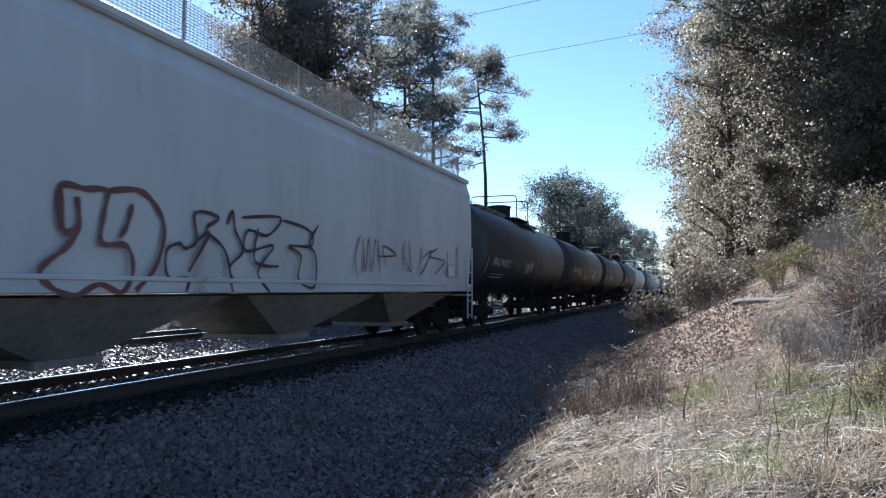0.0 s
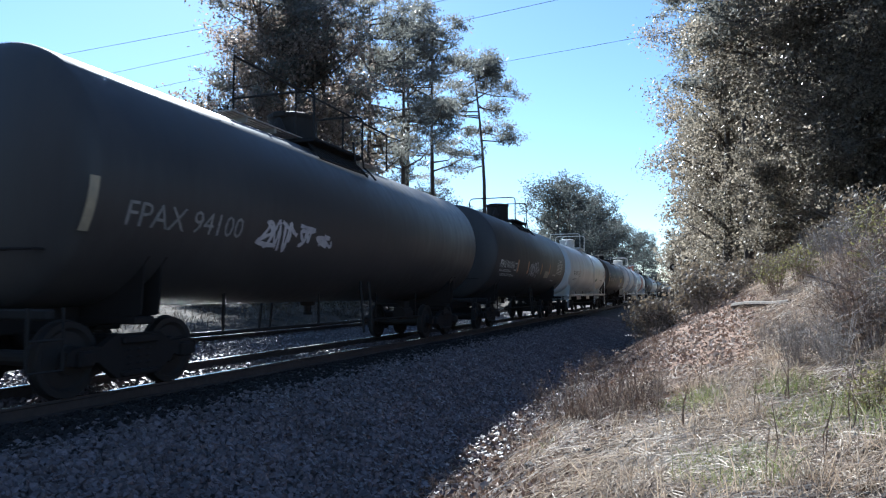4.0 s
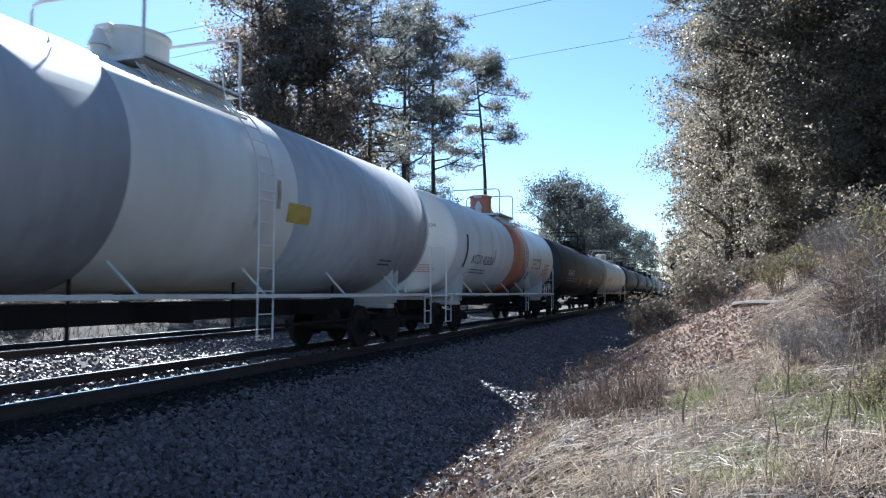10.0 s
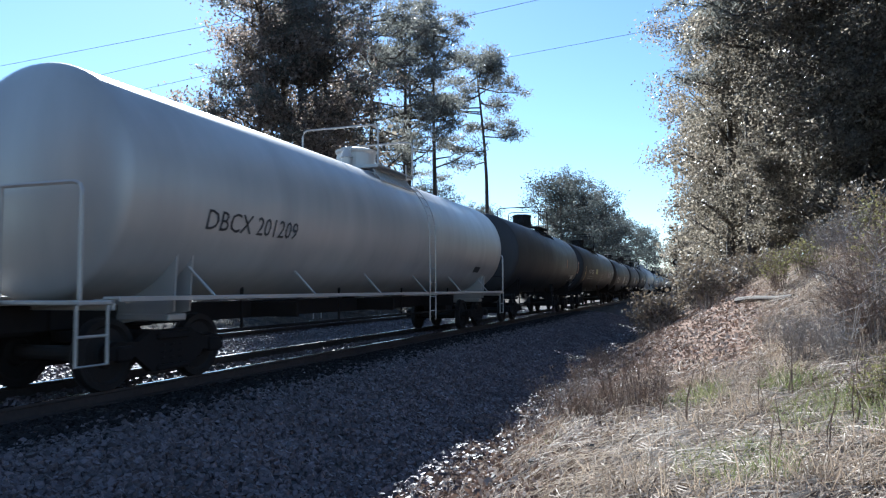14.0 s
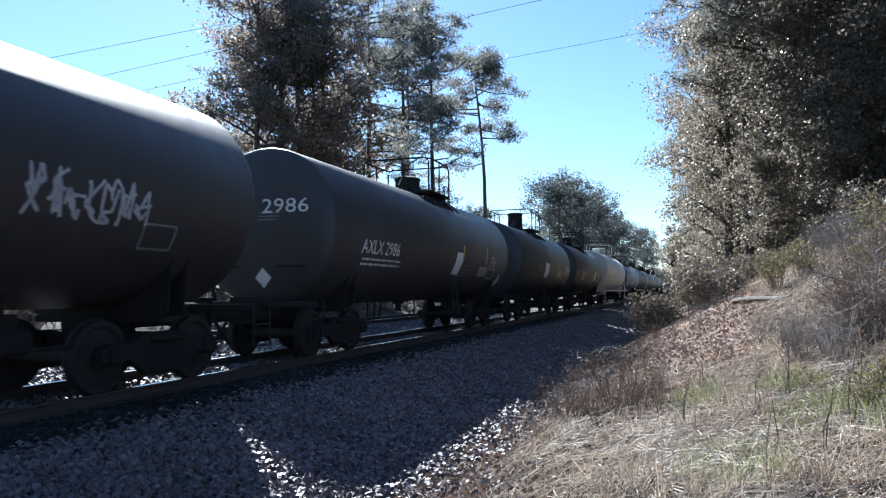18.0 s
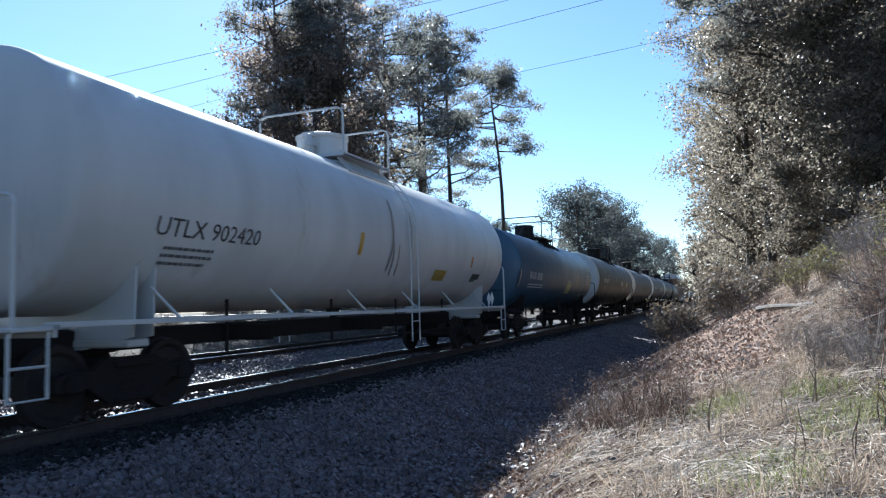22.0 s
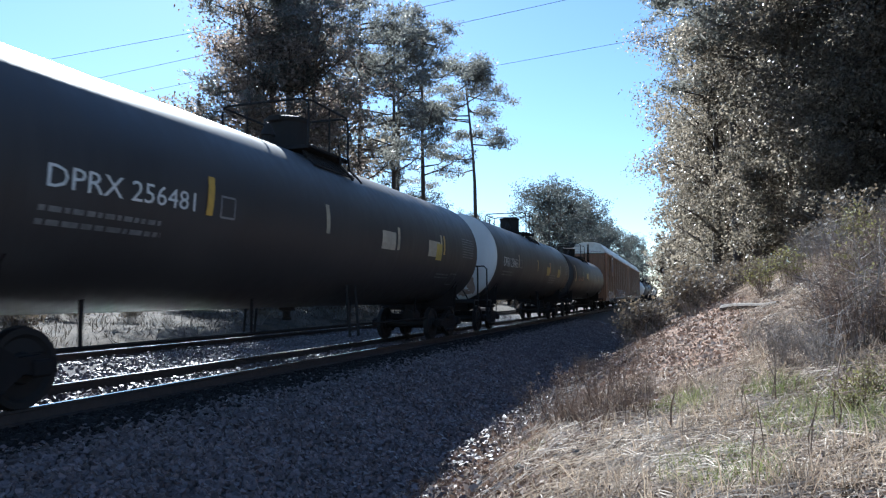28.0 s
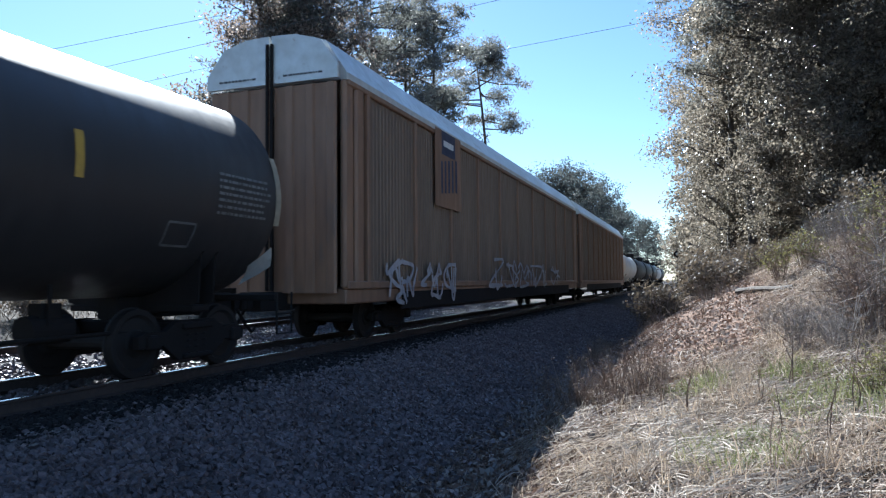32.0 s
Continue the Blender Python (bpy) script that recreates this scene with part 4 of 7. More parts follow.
MARKS = {
    2: [
        ("text", "car_number", CHALK, -5.49, 2.20, 2.16, 0.28, "FPAX 941043"),
        ("bars", "weight_lettering", CHALK, -5.43, 1.74, 1.70, 0.20, 2),
        ("outline", "plate_stencil", FADED, -4.07, 2.18, 0.37, 0.22),
        ("plate", "side_reflector", PALE_STRIP, -7.32, 1.96, 0.09, 0.79, -0.1),
        ("bars", "side_notice", FADED, -2.73, 2.13, 0.60, 0.31, 5),
        ("spray", "graffiti", SPRAY_WHITE, -1.07, 2.16, 1.58, 0.50, scrawl(21, 5), 0.05),
        ("bars", "stencilled_line", FADED, 3.79, 2.39, 1.93, 0.11, 1),
        ("plate", "side_reflector", ORANGE_TAG, 2.18, 2.00, 0.14, 0.39, -0.3),
        ("bars", "stencil_block", FADED, 6.09, 2.32, 1.66, 0.56, 7),
        ("outline", "service_stencil", FADED, 4.58, 1.94, 0.59, 0.31),
        ("bars", "stencil_block", FADED, 1.41, 1.83, 1.33, 0.35, 4),
    ],
    3: [
        ("text", "car_number", CHALK, -5.21, 2.36, 2.47, 0.33, "FPAX 941003"),
        ("bars", "weight_lettering", FADED, -5.08, 2.02, 2.41, 0.19, 2),
        ("plate", "side_reflector", PALE_STRIP, -7.73, 2.24, 0.14, 0.71),
        ("plate", "side_reflector", YELLOW, -1.90, 2.27, 0.14, 0.42, -0.2),
        ("spray", "graffiti", SPRAY_WHITE, -0.73, 2.04, 1.84, 0.39, TAG, 0.05),
        ("plate", "side_reflector", YELLOW, 0.93, 2.32, 0.14, 0.46, -0.2),
        ("plate", "paper_notice", BEIGE_SIGN, 2.36, 2.13, 1.04, 0.29),
        ("plate", "side_reflector", PALE_STRIP, 2.88, 2.36, 0.14, 0.45, -0.2),
        ("outline", "service_stencil", CHALK, 4.34, 1.98, 0.62, 0.31),
        ("bars", "stencil_block", FADED, 5.66, 2.62, 1.42, 0.89, 9),
        ("outline", "plate_stencil", CHALK, -3.91, 2.27, 0.24, 0.29),
        ("plate", "side_reflector", YELLOW, -3.70, 2.30, 0.13, 0.49, -0.2),
    ],
    4: [
        ("text", "car_number", FADED, -5.81, 2.22, 2.31, 0.30, "FPAX 94100"),
        ("spray", "graffiti", SPRAY_WHITE, -3.07, 2.19, 2.32, 0.48, scrawl(5, 4), 0.06),
        ("plate", "side_reflector", PALE_STRIP, -7.53, 2.26, 0.14, 0.61),
    ],
    5: [
        ("text", "car_number", CHALK, -5.51, 2.31, 2.06, 0.27, "FPAX 941016"),
        ("text", "load_lettering", CHALK, -5.61, 2.08, 1.72, 0.09, "LMT 181700 LBS 82400 KGS"),
        ("text", "weight_lettering", CHALK, -5.12, 1.93, 1.99, 0.09, "81300 LBS 36900 KGS NEW 6-94"),
        ("outline", "plate_stencil", CHALK, -4.15, 2.26, 0.37, 0.25),
        ("plate", "side_reflector", ORANGE_TAG, -3.83, 2.30, 0.14, 0.46, -0.2),
        ("plate", "side_reflector", ORANGE_TAG, -2.00, 2.30, 0.14, 0.48, -0.2),
        ("spray", "graffiti", SPRAY_WHITE, -0.70, 2.28, 1.96, 0.68, TAG, 0.06),
        ("plate", "side_reflector", ORANGE_TAG, 0.75, 2.33, 0.14, 0.46, -0.2),
        ("plate", "paper_notice", BEIGE_SIGN, 2.24, 2.11, 1.02, 0.30),
        ("plate", "side_reflector", ORANGE_TAG, 2.72, 2.35, 0.14, 0.48, -0.2),
        ("outline", "service_stencil", CHALK, 4.14, 2.00, 0.68, 0.28),
        ("bars", "stencil_block", CHALK, 5.32, 2.47, 1.44, 0.56, 8),
        ("text", "commodity_lettering", CHALK, 5.49, 2.85, 0.99, 0.14, "STABILIZED"),
        ("bars", "stencilled_line", FADED, 1.32, 3.00, 0.95, 0.08, 2),
    ],
    6: [
        ("head_text", "head_number", INK, -0.84, 3.43, 1.31, 0.10, "TILX 401276"),
        ("text", "car_number", INK, -6.49, 2.44, 2.14, 0.25, "TILX 401276"),
        ("bars", "weight_lettering", FADED, -6.41, 2.08, 1.86, 0.16, 2),
        ("plate", "side_reflector", ORANGE_TAG, -5.22, 2.64, 0.10, 0.50),
        ("outline", "plate_stencil", INK, -4.89, 2.42, 0.30, 0.29),
        ("bars", "stencil_block", INK, 6.17, 2.19, 1.40, 0.13, 1),
        ("plate", "side_notice", GREEN_SIGN, 3.29, 2.17, 0.77, 0.18),
        ("plate", "side_reflector", PALE_STRIP, 4.69, 2.75, 0.14, 0.37),
        ("plate", "side_reflector", ORANGE_TAG, 8.39, 2.56, 0.14, 0.86, -0.15),
        ("bars", "stencil_block", INK, 7.77, 2.66, 0.79, 0.52, 6),
        ("stand", "hazard_placard", GREEN_SIGN, 8.11, 1.41, 0.44, 0.44, 1.3),
        ("stand_outline", "placard_border", PLACARD, 8.11, 1.41, 0.38, 0.38, 1.3),
        ("stand_number", "placard_number", PLACARD, 8.11, 1.41, 0.24, 0.10, "3163", 1.3),
    ],
    7: [
        ("head_text", "head_number", CHALK, -0.11, 3.29, 1.13, 0.14, "DBCX 201342"),
        ("head_bars", "head_lettering", CHALK, -0.13, 3.11, 0.90, 0.15, 2),
        ("head_lozenge", "hazard_placard", PLACARD, -0.18, 1.45, 0.46, 0.46),
        ("head_number", "placard_number", INK, -0.18, 1.45, 0.24, 0.10, "2078"),
        ("head_bars", "head_lettering", FADED, -0.19, 2.00, 0.48, 0.29, 4),
        ("text", "car_number", FADED, -4.55, 2.40, 2.53, 0.26, "DBCX 201342"),
        ("plate", "side_reflector", YELLOW, -6.82, 2.69, 0.14, 0.99, -0.05),
        ("plate", "side_reflector", PALE_STRIP, -3.24, 2.62, 0.10, 0.49),
        ("plate", "side_reflector", PALE_STRIP, -1.56, 2.66, 0.12, 0.50),
        ("plate", "side_reflector", PALE_STRIP, 1.75, 2.75, 0.14, 0.55),
        ("plate", "paper_notice", YELLOW_SIGN, 3.41, 2.44, 0.85, 0.37),
        ("plate", "side_reflector", YELLOW, 3.99, 2.66, 0.12, 0.50),
        ("spray", "graffiti", SPRAY_WHITE, 3.60, 2.02, 2.63, 0.43, scrawl(8, 6, 0.9), 0.04),
        ("bars", "stencil_block", FADED, 6.15, 2.59, 1.18, 0.68, 8),
        ("outline", "service_stencil", FADED, 5.42, 1.86, 0.66, 0.32),
        ("plate", "side_reflector", YELLOW, 6.88, 2.74, 0.14, 1.08, -0.1),
        ("lozenge", "hazard_placard", PLACARD, 7.05, 1.47, 0.39, 0.42),
    ],
    8: [
        ("text", "car_number", FADED, -5.85, 2.44, 2.21, 0.28, "UTLX 200"),
        ("bars", "weight_lettering", FADED, -5.54, 2.04, 2.04, 0.18, 2),
        ("plate", "paper_notice", YELLOW_SIGN, 2.18, 2.55, 0.73, 0.32),
        ("plate", "side_reflector", PALE_STRIP, 1.52, 2.80, 0.10, 0.46),
        ("bars", "stencil_block", INK, 6.35, 1.90, 0.65, 0.17, 2),
    ],
    9: [
        ("head_text", "head_number", INK, 0.41, 3.17, 1.08, 0.11, "ACTX 423036"),
        ("head_bars", "head_lettering", INK, 0.47, 2.93, 0.62, 0.12, 2),
        ("head_bars", "head_lettering", RUST_LETTER, 0.58, 1.92, 0.63, 0.26, 4),
        ("text", "car_number", INK, -4.69, 2.28, 2.47, 0.28, "ACTX 423036"),
        ("bars", "weight_lettering", FADED, -4.83, 1.91, 1.89, 0.18, 2),
        ("plate", "side_reflector", PALE_STRIP, -3.34, 2.47, 0.11, 0.45),
        ("plate", "side_reflector", INK, -6.59, 2.48, 0.14, 0.97, -0.05),
        ("text", "commodity_lettering", INK, 3.48, 2.44, 1.71, 0.46, "HYDROGEN FLUORIDE\n     ANHYDROUS\nINHALATION HAZARD"),
        ("plate", "side_reflector", PALE_STRIP, 4.38, 2.50, 0.14, 0.39),
        ("bars", "stencil_block", INK, 5.92, 2.24, 1.28, 0.56, 9),
        ("plate", "side_reflector", YELLOW, 4.48, 2.48, 0.13, 0.49, -0.1),
        ("stand", "hazard_placard", PLACARD, 6.62, 1.41, 0.42, 0.42, 1.3),
        ("stand_outline", "placard_border", INK, 6.62, 1.41, 0.36, 0.36, 1.3),
        ("stand", "hazard_placard", PLACARD, 7.07, 1.36, 0.42, 0.42, 1.3),
        ("stand_outline", "placard_border", FADED, 7.07, 1.36, 0.36, 0.36, 1.3),
        ("stand", "hazard_placard", PLACARD, 7.79, 1.49, 0.42, 0.42, 1.3),
        ("stand_outline", "placard_border", FADED, 7.79, 1.49, 0.36, 0.36, 1.3),
        ("plate", "grey_notice", FADED, 2.48, 1.95, 0.45, 0.3),
    ],
    10: [
        ("head_text", "head_number", CHALK, 0.30, 3.06, 0.84, 0.14, "ACFX 94230"),
        ("head_bars", "head_lettering", CHALK, 0.36, 2.88, 0.54, 0.12, 2),
        ("head_bars", "head_lettering", CHALK, 0.58, 1.86, 0.94, 0.57, 5),
        ("head_lozenge", "hazard_placard", PLACARD_RED, 0.83, 1.46, 0.46, 0.46),
        ("head_panel", "placard_panel", PLACARD, 0.83, 1.46, 0.30, 0.14),
        ("head_number", "placard_number", INK, 0.83, 1.46, 0.24, 0.10, "2055"),
        ("text", "car_number", CHALK, -6.37, 2.32, 2.11, 0.34, "ACFX 94230"),
        ("bars", "weight_lettering", FADED, -5.59, 1.95, 3.74, 0.27, 2),
        ("plate", "side_notice", FADED, 1.87, 1.96, 1.05, 0.28),
        ("plate", "side_reflector", ORANGE_TAG, -2.22, 1.94, 0.14, 0.50, -0.4),
        ("plate", "paper_notice", YELLOW_SIGN, 2.23, 1.92, 0.96, 0.30),
        ("plate", "side_reflector", ORANGE_TAG, 1.63, 2.00, 0.14, 0.42, -0.3),
        ("spray", "graffiti", SPRAY_WHITE, 3.13, 1.66, 0.77, 0.30, scrawl(3, 3), 0.04),
        ("outline", "service_stencil", FADED, 5.26, 1.98, 0.74, 0.33),
        ("bars", "stencil_block", FADED, 7.43, 2.20, 1.33, 0.61, 6),
        ("plate", "side_notice", FADED, 0.58, 1.84, 0.50, 0.14),
    ],
    11: [
        ("text", "car_number", INK, -6.07, 2.26, 2.38, 0.28, "DBCX 201209"),
        ("plate", "side_notice", INK, 6.29, 1.89, 0.60, 0.17),
    ],
    12: [
        ("outline", "service_stencil", CHALK, 5.44, 1.86, 0.53, 0.26),
        ("plate", "paper_notice", PLACARD, 6.14, 1.92, 0.73, 0.21),
        ("plate", "side_reflector", ORANGE_TAG, 3.78, 2.55, 0.11, 0.50),
        ("bars", "stencil_block", FADED, 6.61, 2.51, 1.15, 0.61, 8),
        ("plate", "side_reflector", ORANGE_TAG, 7.64, 2.51, 0.14, 0.72, -0.1),
        ("lozenge", "hazard_placard", PLACARD, 7.63, 1.41, 0.47, 0.42),
    ],
    13: [
        ("text", "car_number", CHALK, -5.26, 2.37, 2.29, 0.26, "NATX 77038"),
        ("bars", "weight_lettering", FADED, -5.02, 2.00, 2.60, 0.26, 2),
        ("plate", "side_reflector", YELLOW, -7.81, 2.22, 0.14, 0.94, -0.2),
        ("plate", "paper_notice", PALE_SIGN, -2.41, 2.43, 1.01, 0.34),
        ("bars", "stencil_block", FADED, 0.89, 2.03, 1.67, 0.72, 6),
        ("spray", "graffiti", SPRAY_WHITE, 5.61, 2.34, 1.80, 0.61, scrawl(12, 7, 0.9), 0.04),
        ("outline", "service_stencil", FADED, 6.78, 1.97, 0.57, 0.30),
    ],
    14: [
        ("head_text", "head_number", CHALK, 0.60, 2.91, 0.96, 0.28, "2986"),
        ("head_bars", "head_lettering", FADED, 0.27, 2.71, 0.46, 0.19, 3),
        ("head_lozenge", "hazard_placard", PLACARD, 0.11, 1.53, 0.25, 0.28),
        ("text", "car_number", CHALK, -4.52, 2.20, 1.97, 0.29, "AXLX 2986"),
        ("bars", "weight_lettering", CHALK, -4.31, 1.89, 2.12, 0.21, 2),
        ("plate", "paper_notice", PLACARD, 0.96, 2.05, 0.60, 0.62, 0.15),
        ("plate", "side_reflector", YELLOW, 1.31, 2.32, 0.14, 0.54),
        ("bars", "stencil_block", FADED, 1.93, 1.80, 1.51, 0.49, 5),
        ("plate", "side_reflector", YELLOW, 3.85, 2.37, 0.14, 0.52),
        ("plate", "paper_notice", BEIGE_SIGN, 3.69, 1.87, 0.99, 0.31),
        ("text", "commodity_lettering", CHALK, 4.73, 2.20, 0.77, 0.38, "SODIUM\nHYDROXIDE\nSOLUTION"),
        ("outline", "service_stencil", CHALK, 4.78, 1.82, 0.76, 0.29),
        ("bars", "stencil_block", FADED, 5.90, 2.27, 1.19, 0.71, 8),
        ("lozenge", "hazard_placard", PLACARD, 6.02, 1.58, 0.36, 0.38),
    ],
    15: [
        ("plate", "paper_notice", PLACARD, -0.82, 2.20, 0.67, 0.61),
        ("text", "car_number", RUST_LETTER, -2.21, 2.29, 1.26, 0.24, "30343"),
        ("plate", "paper_notice", PLACARD, -0.61, 2.17, 0.64, 0.62, 0.12),
        ("plate", "paper_notice", YELLOW_SIGN, 2.65, 2.07, 0.85, 0.32),
        ("plate", "side_reflector", PALE_STRIP, 2.04, 2.30, 0.12, 0.61),
        ("outline", "service_stencil", CHALK, 3.68, 1.98, 0.55, 0.27),
        ("bars", "stencil_block", CHALK, 4.86, 2.26, 1.26, 0.54, 7),
        ("plate", "side_reflector", YELLOW, 5.64, 2.17, 0.14, 0.68, -0.2),
    ],
    16: [
        ("head_text", "head_number", CHALK, 0.58, 3.01, 0.81, 0.25, "3385"),
        ("text", "car_number", CHALK, -3.46, 2.34, 1.65, 0.26, "AXLX 3385"),
        ("bars", "weight_lettering", CHALK, -3.41, 2.01, 1.25, 0.29, 3),
        ("plate", "side_reflector", ORANGE_TAG, -2.53, 2.46, 0.14, 0.48),
        ("plate", "side_notice", RUST_LETTER, -2.06, 2.32, 0.76, 0.21),
        ("plate", "side_reflector", ORANGE_TAG, -1.05, 2.47, 0.12, 0.51),
        ("plate", "paper_notice", PLACARD, 2.08, 2.18, 0.70, 0.57, 0.1),
        ("bars", "stencil_block", FADED, -2.01, 1.93, 0.56, 0.22, 4),
        ("bars", "commodity_lettering", CHALK, 3.72, 2.38, 0.87, 0.27, 3),
        ("bars", "stencil_block", FADED, 4.88, 2.23, 1.11, 0.57, 6),
        ("outline", "service_stencil", CHALK, 4.01, 2.02, 0.62, 0.29),
    ],
    17: [
        ("text", "car_number", INK, -5.90, 2.35, 2.13, 0.23, "UTLX 902420"),
        ("bars", "weight_lettering", FADED, -6.24, 2.00, 0.99, 0.28, 3),
        ("plate", "side_notice", INK, 5.89, 2.07, 0.61, 0.15),
        ("plate", "side_notice", GREEN_SIGN, 5.73, 2.04, 0.45, 0.22),
        ("plate", "side_reflector", ORANGE_TAG, 5.17, 2.46, 0.14, 0.29),
        ("stand", "hazard_placard", PLACARD, 8.15, 1.45, 0.42, 0.42, 1.2),
        ("stand", "hazard_placard", PLACARD, 7.65, 1.43, 0.42, 0.42, 1.25),
        ("plate", "drip_stain", STAIN, -0.20, 2.78, 0.07, 1.5),
        ("plate", "drip_stain", STAIN, -0.03, 2.30, 0.06, 0.7, -0.3),
        ("plate", "drip_stain", STAIN, 0.25, 2.28, 0.05, 0.66, -0.3),
        ("plate", "drip_stain", STAIN, 0.77, 2.85, 0.05, 0.85),
        ("plate", "paper_notice", YELLOW_SIGN, 3.00, 2.03, 0.8, 0.26),
        ("plate", "side_reflector", YELLOW, -1.60, 2.5, 0.14, 0.42),
    ],
    18: [
        ("head_text", "head_number", CHALK, -0.11, 3.24, 0.91, 0.14, "6580"),
        ("head_bars", "head_lettering", CHALK, 0.03, 3.07, 0.43, 0.13, 2),
        ("text", "car_number", CHALK, -5.38, 2.29, 2.03, 0.28, "RAIX 6580"),
        ("bars", "weight_lettering", CHALK, -5.07, 1.92, 2.67, 0.19, 2),
        ("plate", "side_reflector", PALE_STRIP, -7.79, 2.16, 0.14, 0.59),
        ("plate", "paper_notice", PALE_SIGN, 1.45, 1.90, 1.05, 0.45, 0.15),
        ("bars", "stencilled_line", CHALK, 1.50, 2.20, 0.99, 0.14, 2),
        ("plate", "side_reflector", ORANGE_TAG, 3.37, 2.33, 0.14, 0.49),
        ("outline", "service_stencil", CHALK, 5.10, 2.00, 0.48, 0.34),
        ("bars", "stencil_block", CHALK, 6.72, 2.40, 1.21, 0.55, 6),
        ("plate", "side_notice", CHALK, 5.21, 1.63, 0.41, 0.13, 0.6),
    ],
    19: [
        ("head_text", "head_number", INK, 0.13, 3.40, 1.13, 0.09, "DPRX 256394"),
        ("head_lozenge", "hazard_placard", PLACARD, -0.03, 1.45, 0.46, 0.44),
        ("text", "car_number", CHALK, -6.19, 2.53, 2.09, 0.24, "DPRX 256394"),
        ("bars", "weight_lettering", FADED, -6.42, 2.12, 1.39, 0.26, 3),
        ("plate", "side_reflector", YELLOW, -4.99, 2.67, 0.14, 0.51),
        ("outline", "plate_stencil", FADED, -4.37, 2.48, 0.26, 0.12),
        ("plate", "side_reflector", PALE_STRIP, -1.12, 2.68, 0.14, 0.44),
        ("plate", "paper_notice", BEIGE_SIGN, 1.89, 2.46, 0.84, 0.31),
        ("plate", "paper_notice", YELLOW_SIGN, 5.01, 2.43, 0.90, 0.34),
        ("bars", "stencil_block", FADED, 3.22, 2.12, 1.73, 0.38, 4),
    ],
    21: [
        ("head_text", "head_number", INK, -0.11, 3.40, 1.10, 0.11, "DPRX 256481"),
        ("head_bars", "head_lettering", FADED, -0.14, 3.22, 0.87, 0.17, 2),
        ("head_lozenge", "hazard_placard", PLACARD, -0.29, 1.43, 0.39, 0.44),
        ("text", "car_number", CHALK, -6.33, 2.55, 2.40, 0.25, "DPRX 256481"),
        ("bars", "weight_lettering", FADED, -6.62, 2.13, 1.92, 0.29, 2),
        ("plate", "side_reflector", YELLOW, -4.80, 2.68, 0.14, 0.55, 0.1),
        ("outline", "plate_stencil", FADED, -4.38, 2.56, 0.33, 0.30),
        ("plate", "side_reflector", PALE_STRIP, -1.27, 2.72, 0.14, 0.54),
        ("plate", "paper_notice", BEIGE_SIGN, 1.72, 2.54, 0.79, 0.41),
        ("plate", "side_reflector", PALE_STRIP, 2.30, 2.62, 0.14, 0.53),
        ("plate", "paper_notice", BEIGE_SIGN, 4.87, 2.54, 0.92, 0.42),
        ("plate", "side_reflector", PALE_STRIP, 5.45, 2.69, 0.14, 0.54),
        ("plate", "side_reflector", YELLOW, 5.71, 2.69, 0.12, 0.52),
        ("plate", "paper_notice", YELLOW_SIGN, 5.27, 2.48, 0.46, 0.44),
        ("bars", "stencil_block", FADED, 8.14, 2.74, 1.29, 0.62, 8),
        ("outline", "service_stencil", FADED, 7.08, 1.78, 0.56, 0.30),
        ("bars", "stencil_block", FADED, 6.13, 1.85, 1.23, 0.17, 2),
    ],
    22: [
        ("head_blot", "rust_stain", RUST_STAIN, 0.68, 1.72, 0.3, 0.85),
        ("head_blot", "rust_stain", RUST_STAIN, 0.4, 1.42, 0.6, 0.3),
        ("head_text", "head_number", INK, -0.11, 3.40, 1.10, 0.11, "DPRX 256463"),
        ("head_bars", "head_lettering", FADED, -0.14, 3.22, 0.87, 0.17, 2),
        ("head_lozenge", "hazard_placard", PLACARD, -0.29, 1.43, 0.39, 0.44),
        ("text", "car_number", CHALK, -6.45, 2.59, 2.41, 0.36, "DPRX 256463"),
        ("bars", "weight_lettering", FADED, -6.74, 2.16, 1.84, 0.23, 2),
        ("outline", "plate_stencil", FADED, -4.60, 2.61, 0.44, 0.32),
        ("plate", "side_reflector", PALE_STRIP, -5.02, 2.70, 0.14, 0.53),
        ("plate", "side_reflector", YELLOW, -0.90, 2.69, 0.12, 0.52),
        ("plate", "paper_notice", YELLOW_SIGN, 1.89, 2.51, 0.79, 0.41),
        ("plate", "side_reflector", ORANGE_TAG, 2.38, 2.68, 0.14, 0.56),
        ("bars", "stencil_block", FADED, 3.39, 2.16, 1.74, 0.49, 4),
        ("plate", "paper_notice", YELLOW_SIGN, 5.11, 2.50, 0.77, 0.42),
        ("plate", "side_reflector", PALE_STRIP, 5.62, 2.68, 0.14, 0.51),
        ("bars", "stencil_block", FADED, 8.03, 2.77, 1.22, 0.58, 6),
        ("plate", "side_reflector", PALE_STRIP, 8.74, 2.72, 0.14, 0.96, -0.1),
    ],
    23: [
        ("head_bars", "head_lettering", RUST_LETTER, 0.42, 3.66, 1.23, 0.20, 2),
        ("head_lozenge", "hazard_placard", PLACARD, 0.27, 1.55, 0.34, 0.33),
        ("text", "car_number", RUST_LETTER, -5.83, 2.44, 2.68, 0.27, "UTLX 671204"),
        ("plate", "side_reflector", YELLOW, -8.27, 2.72, 0.14, 1.04, -0.02),
        ("plate", "side_reflector", PALE_STRIP, -4.50, 2.67, 0.14, 0.56),
        ("plate", "paper_notice", YELLOW_SIGN, -2.34, 2.69, 0.94, 0.36),
        ("plate", "side_reflector", YELLOW, -1.72, 2.70, 0.14, 0.54),
        ("plate", "side_reflector", PALE_STRIP, 2.30, 2.69, 0.14, 0.48),
        ("plate", "side_reflector", YELLOW, 5.25, 2.68, 0.12, 0.52),
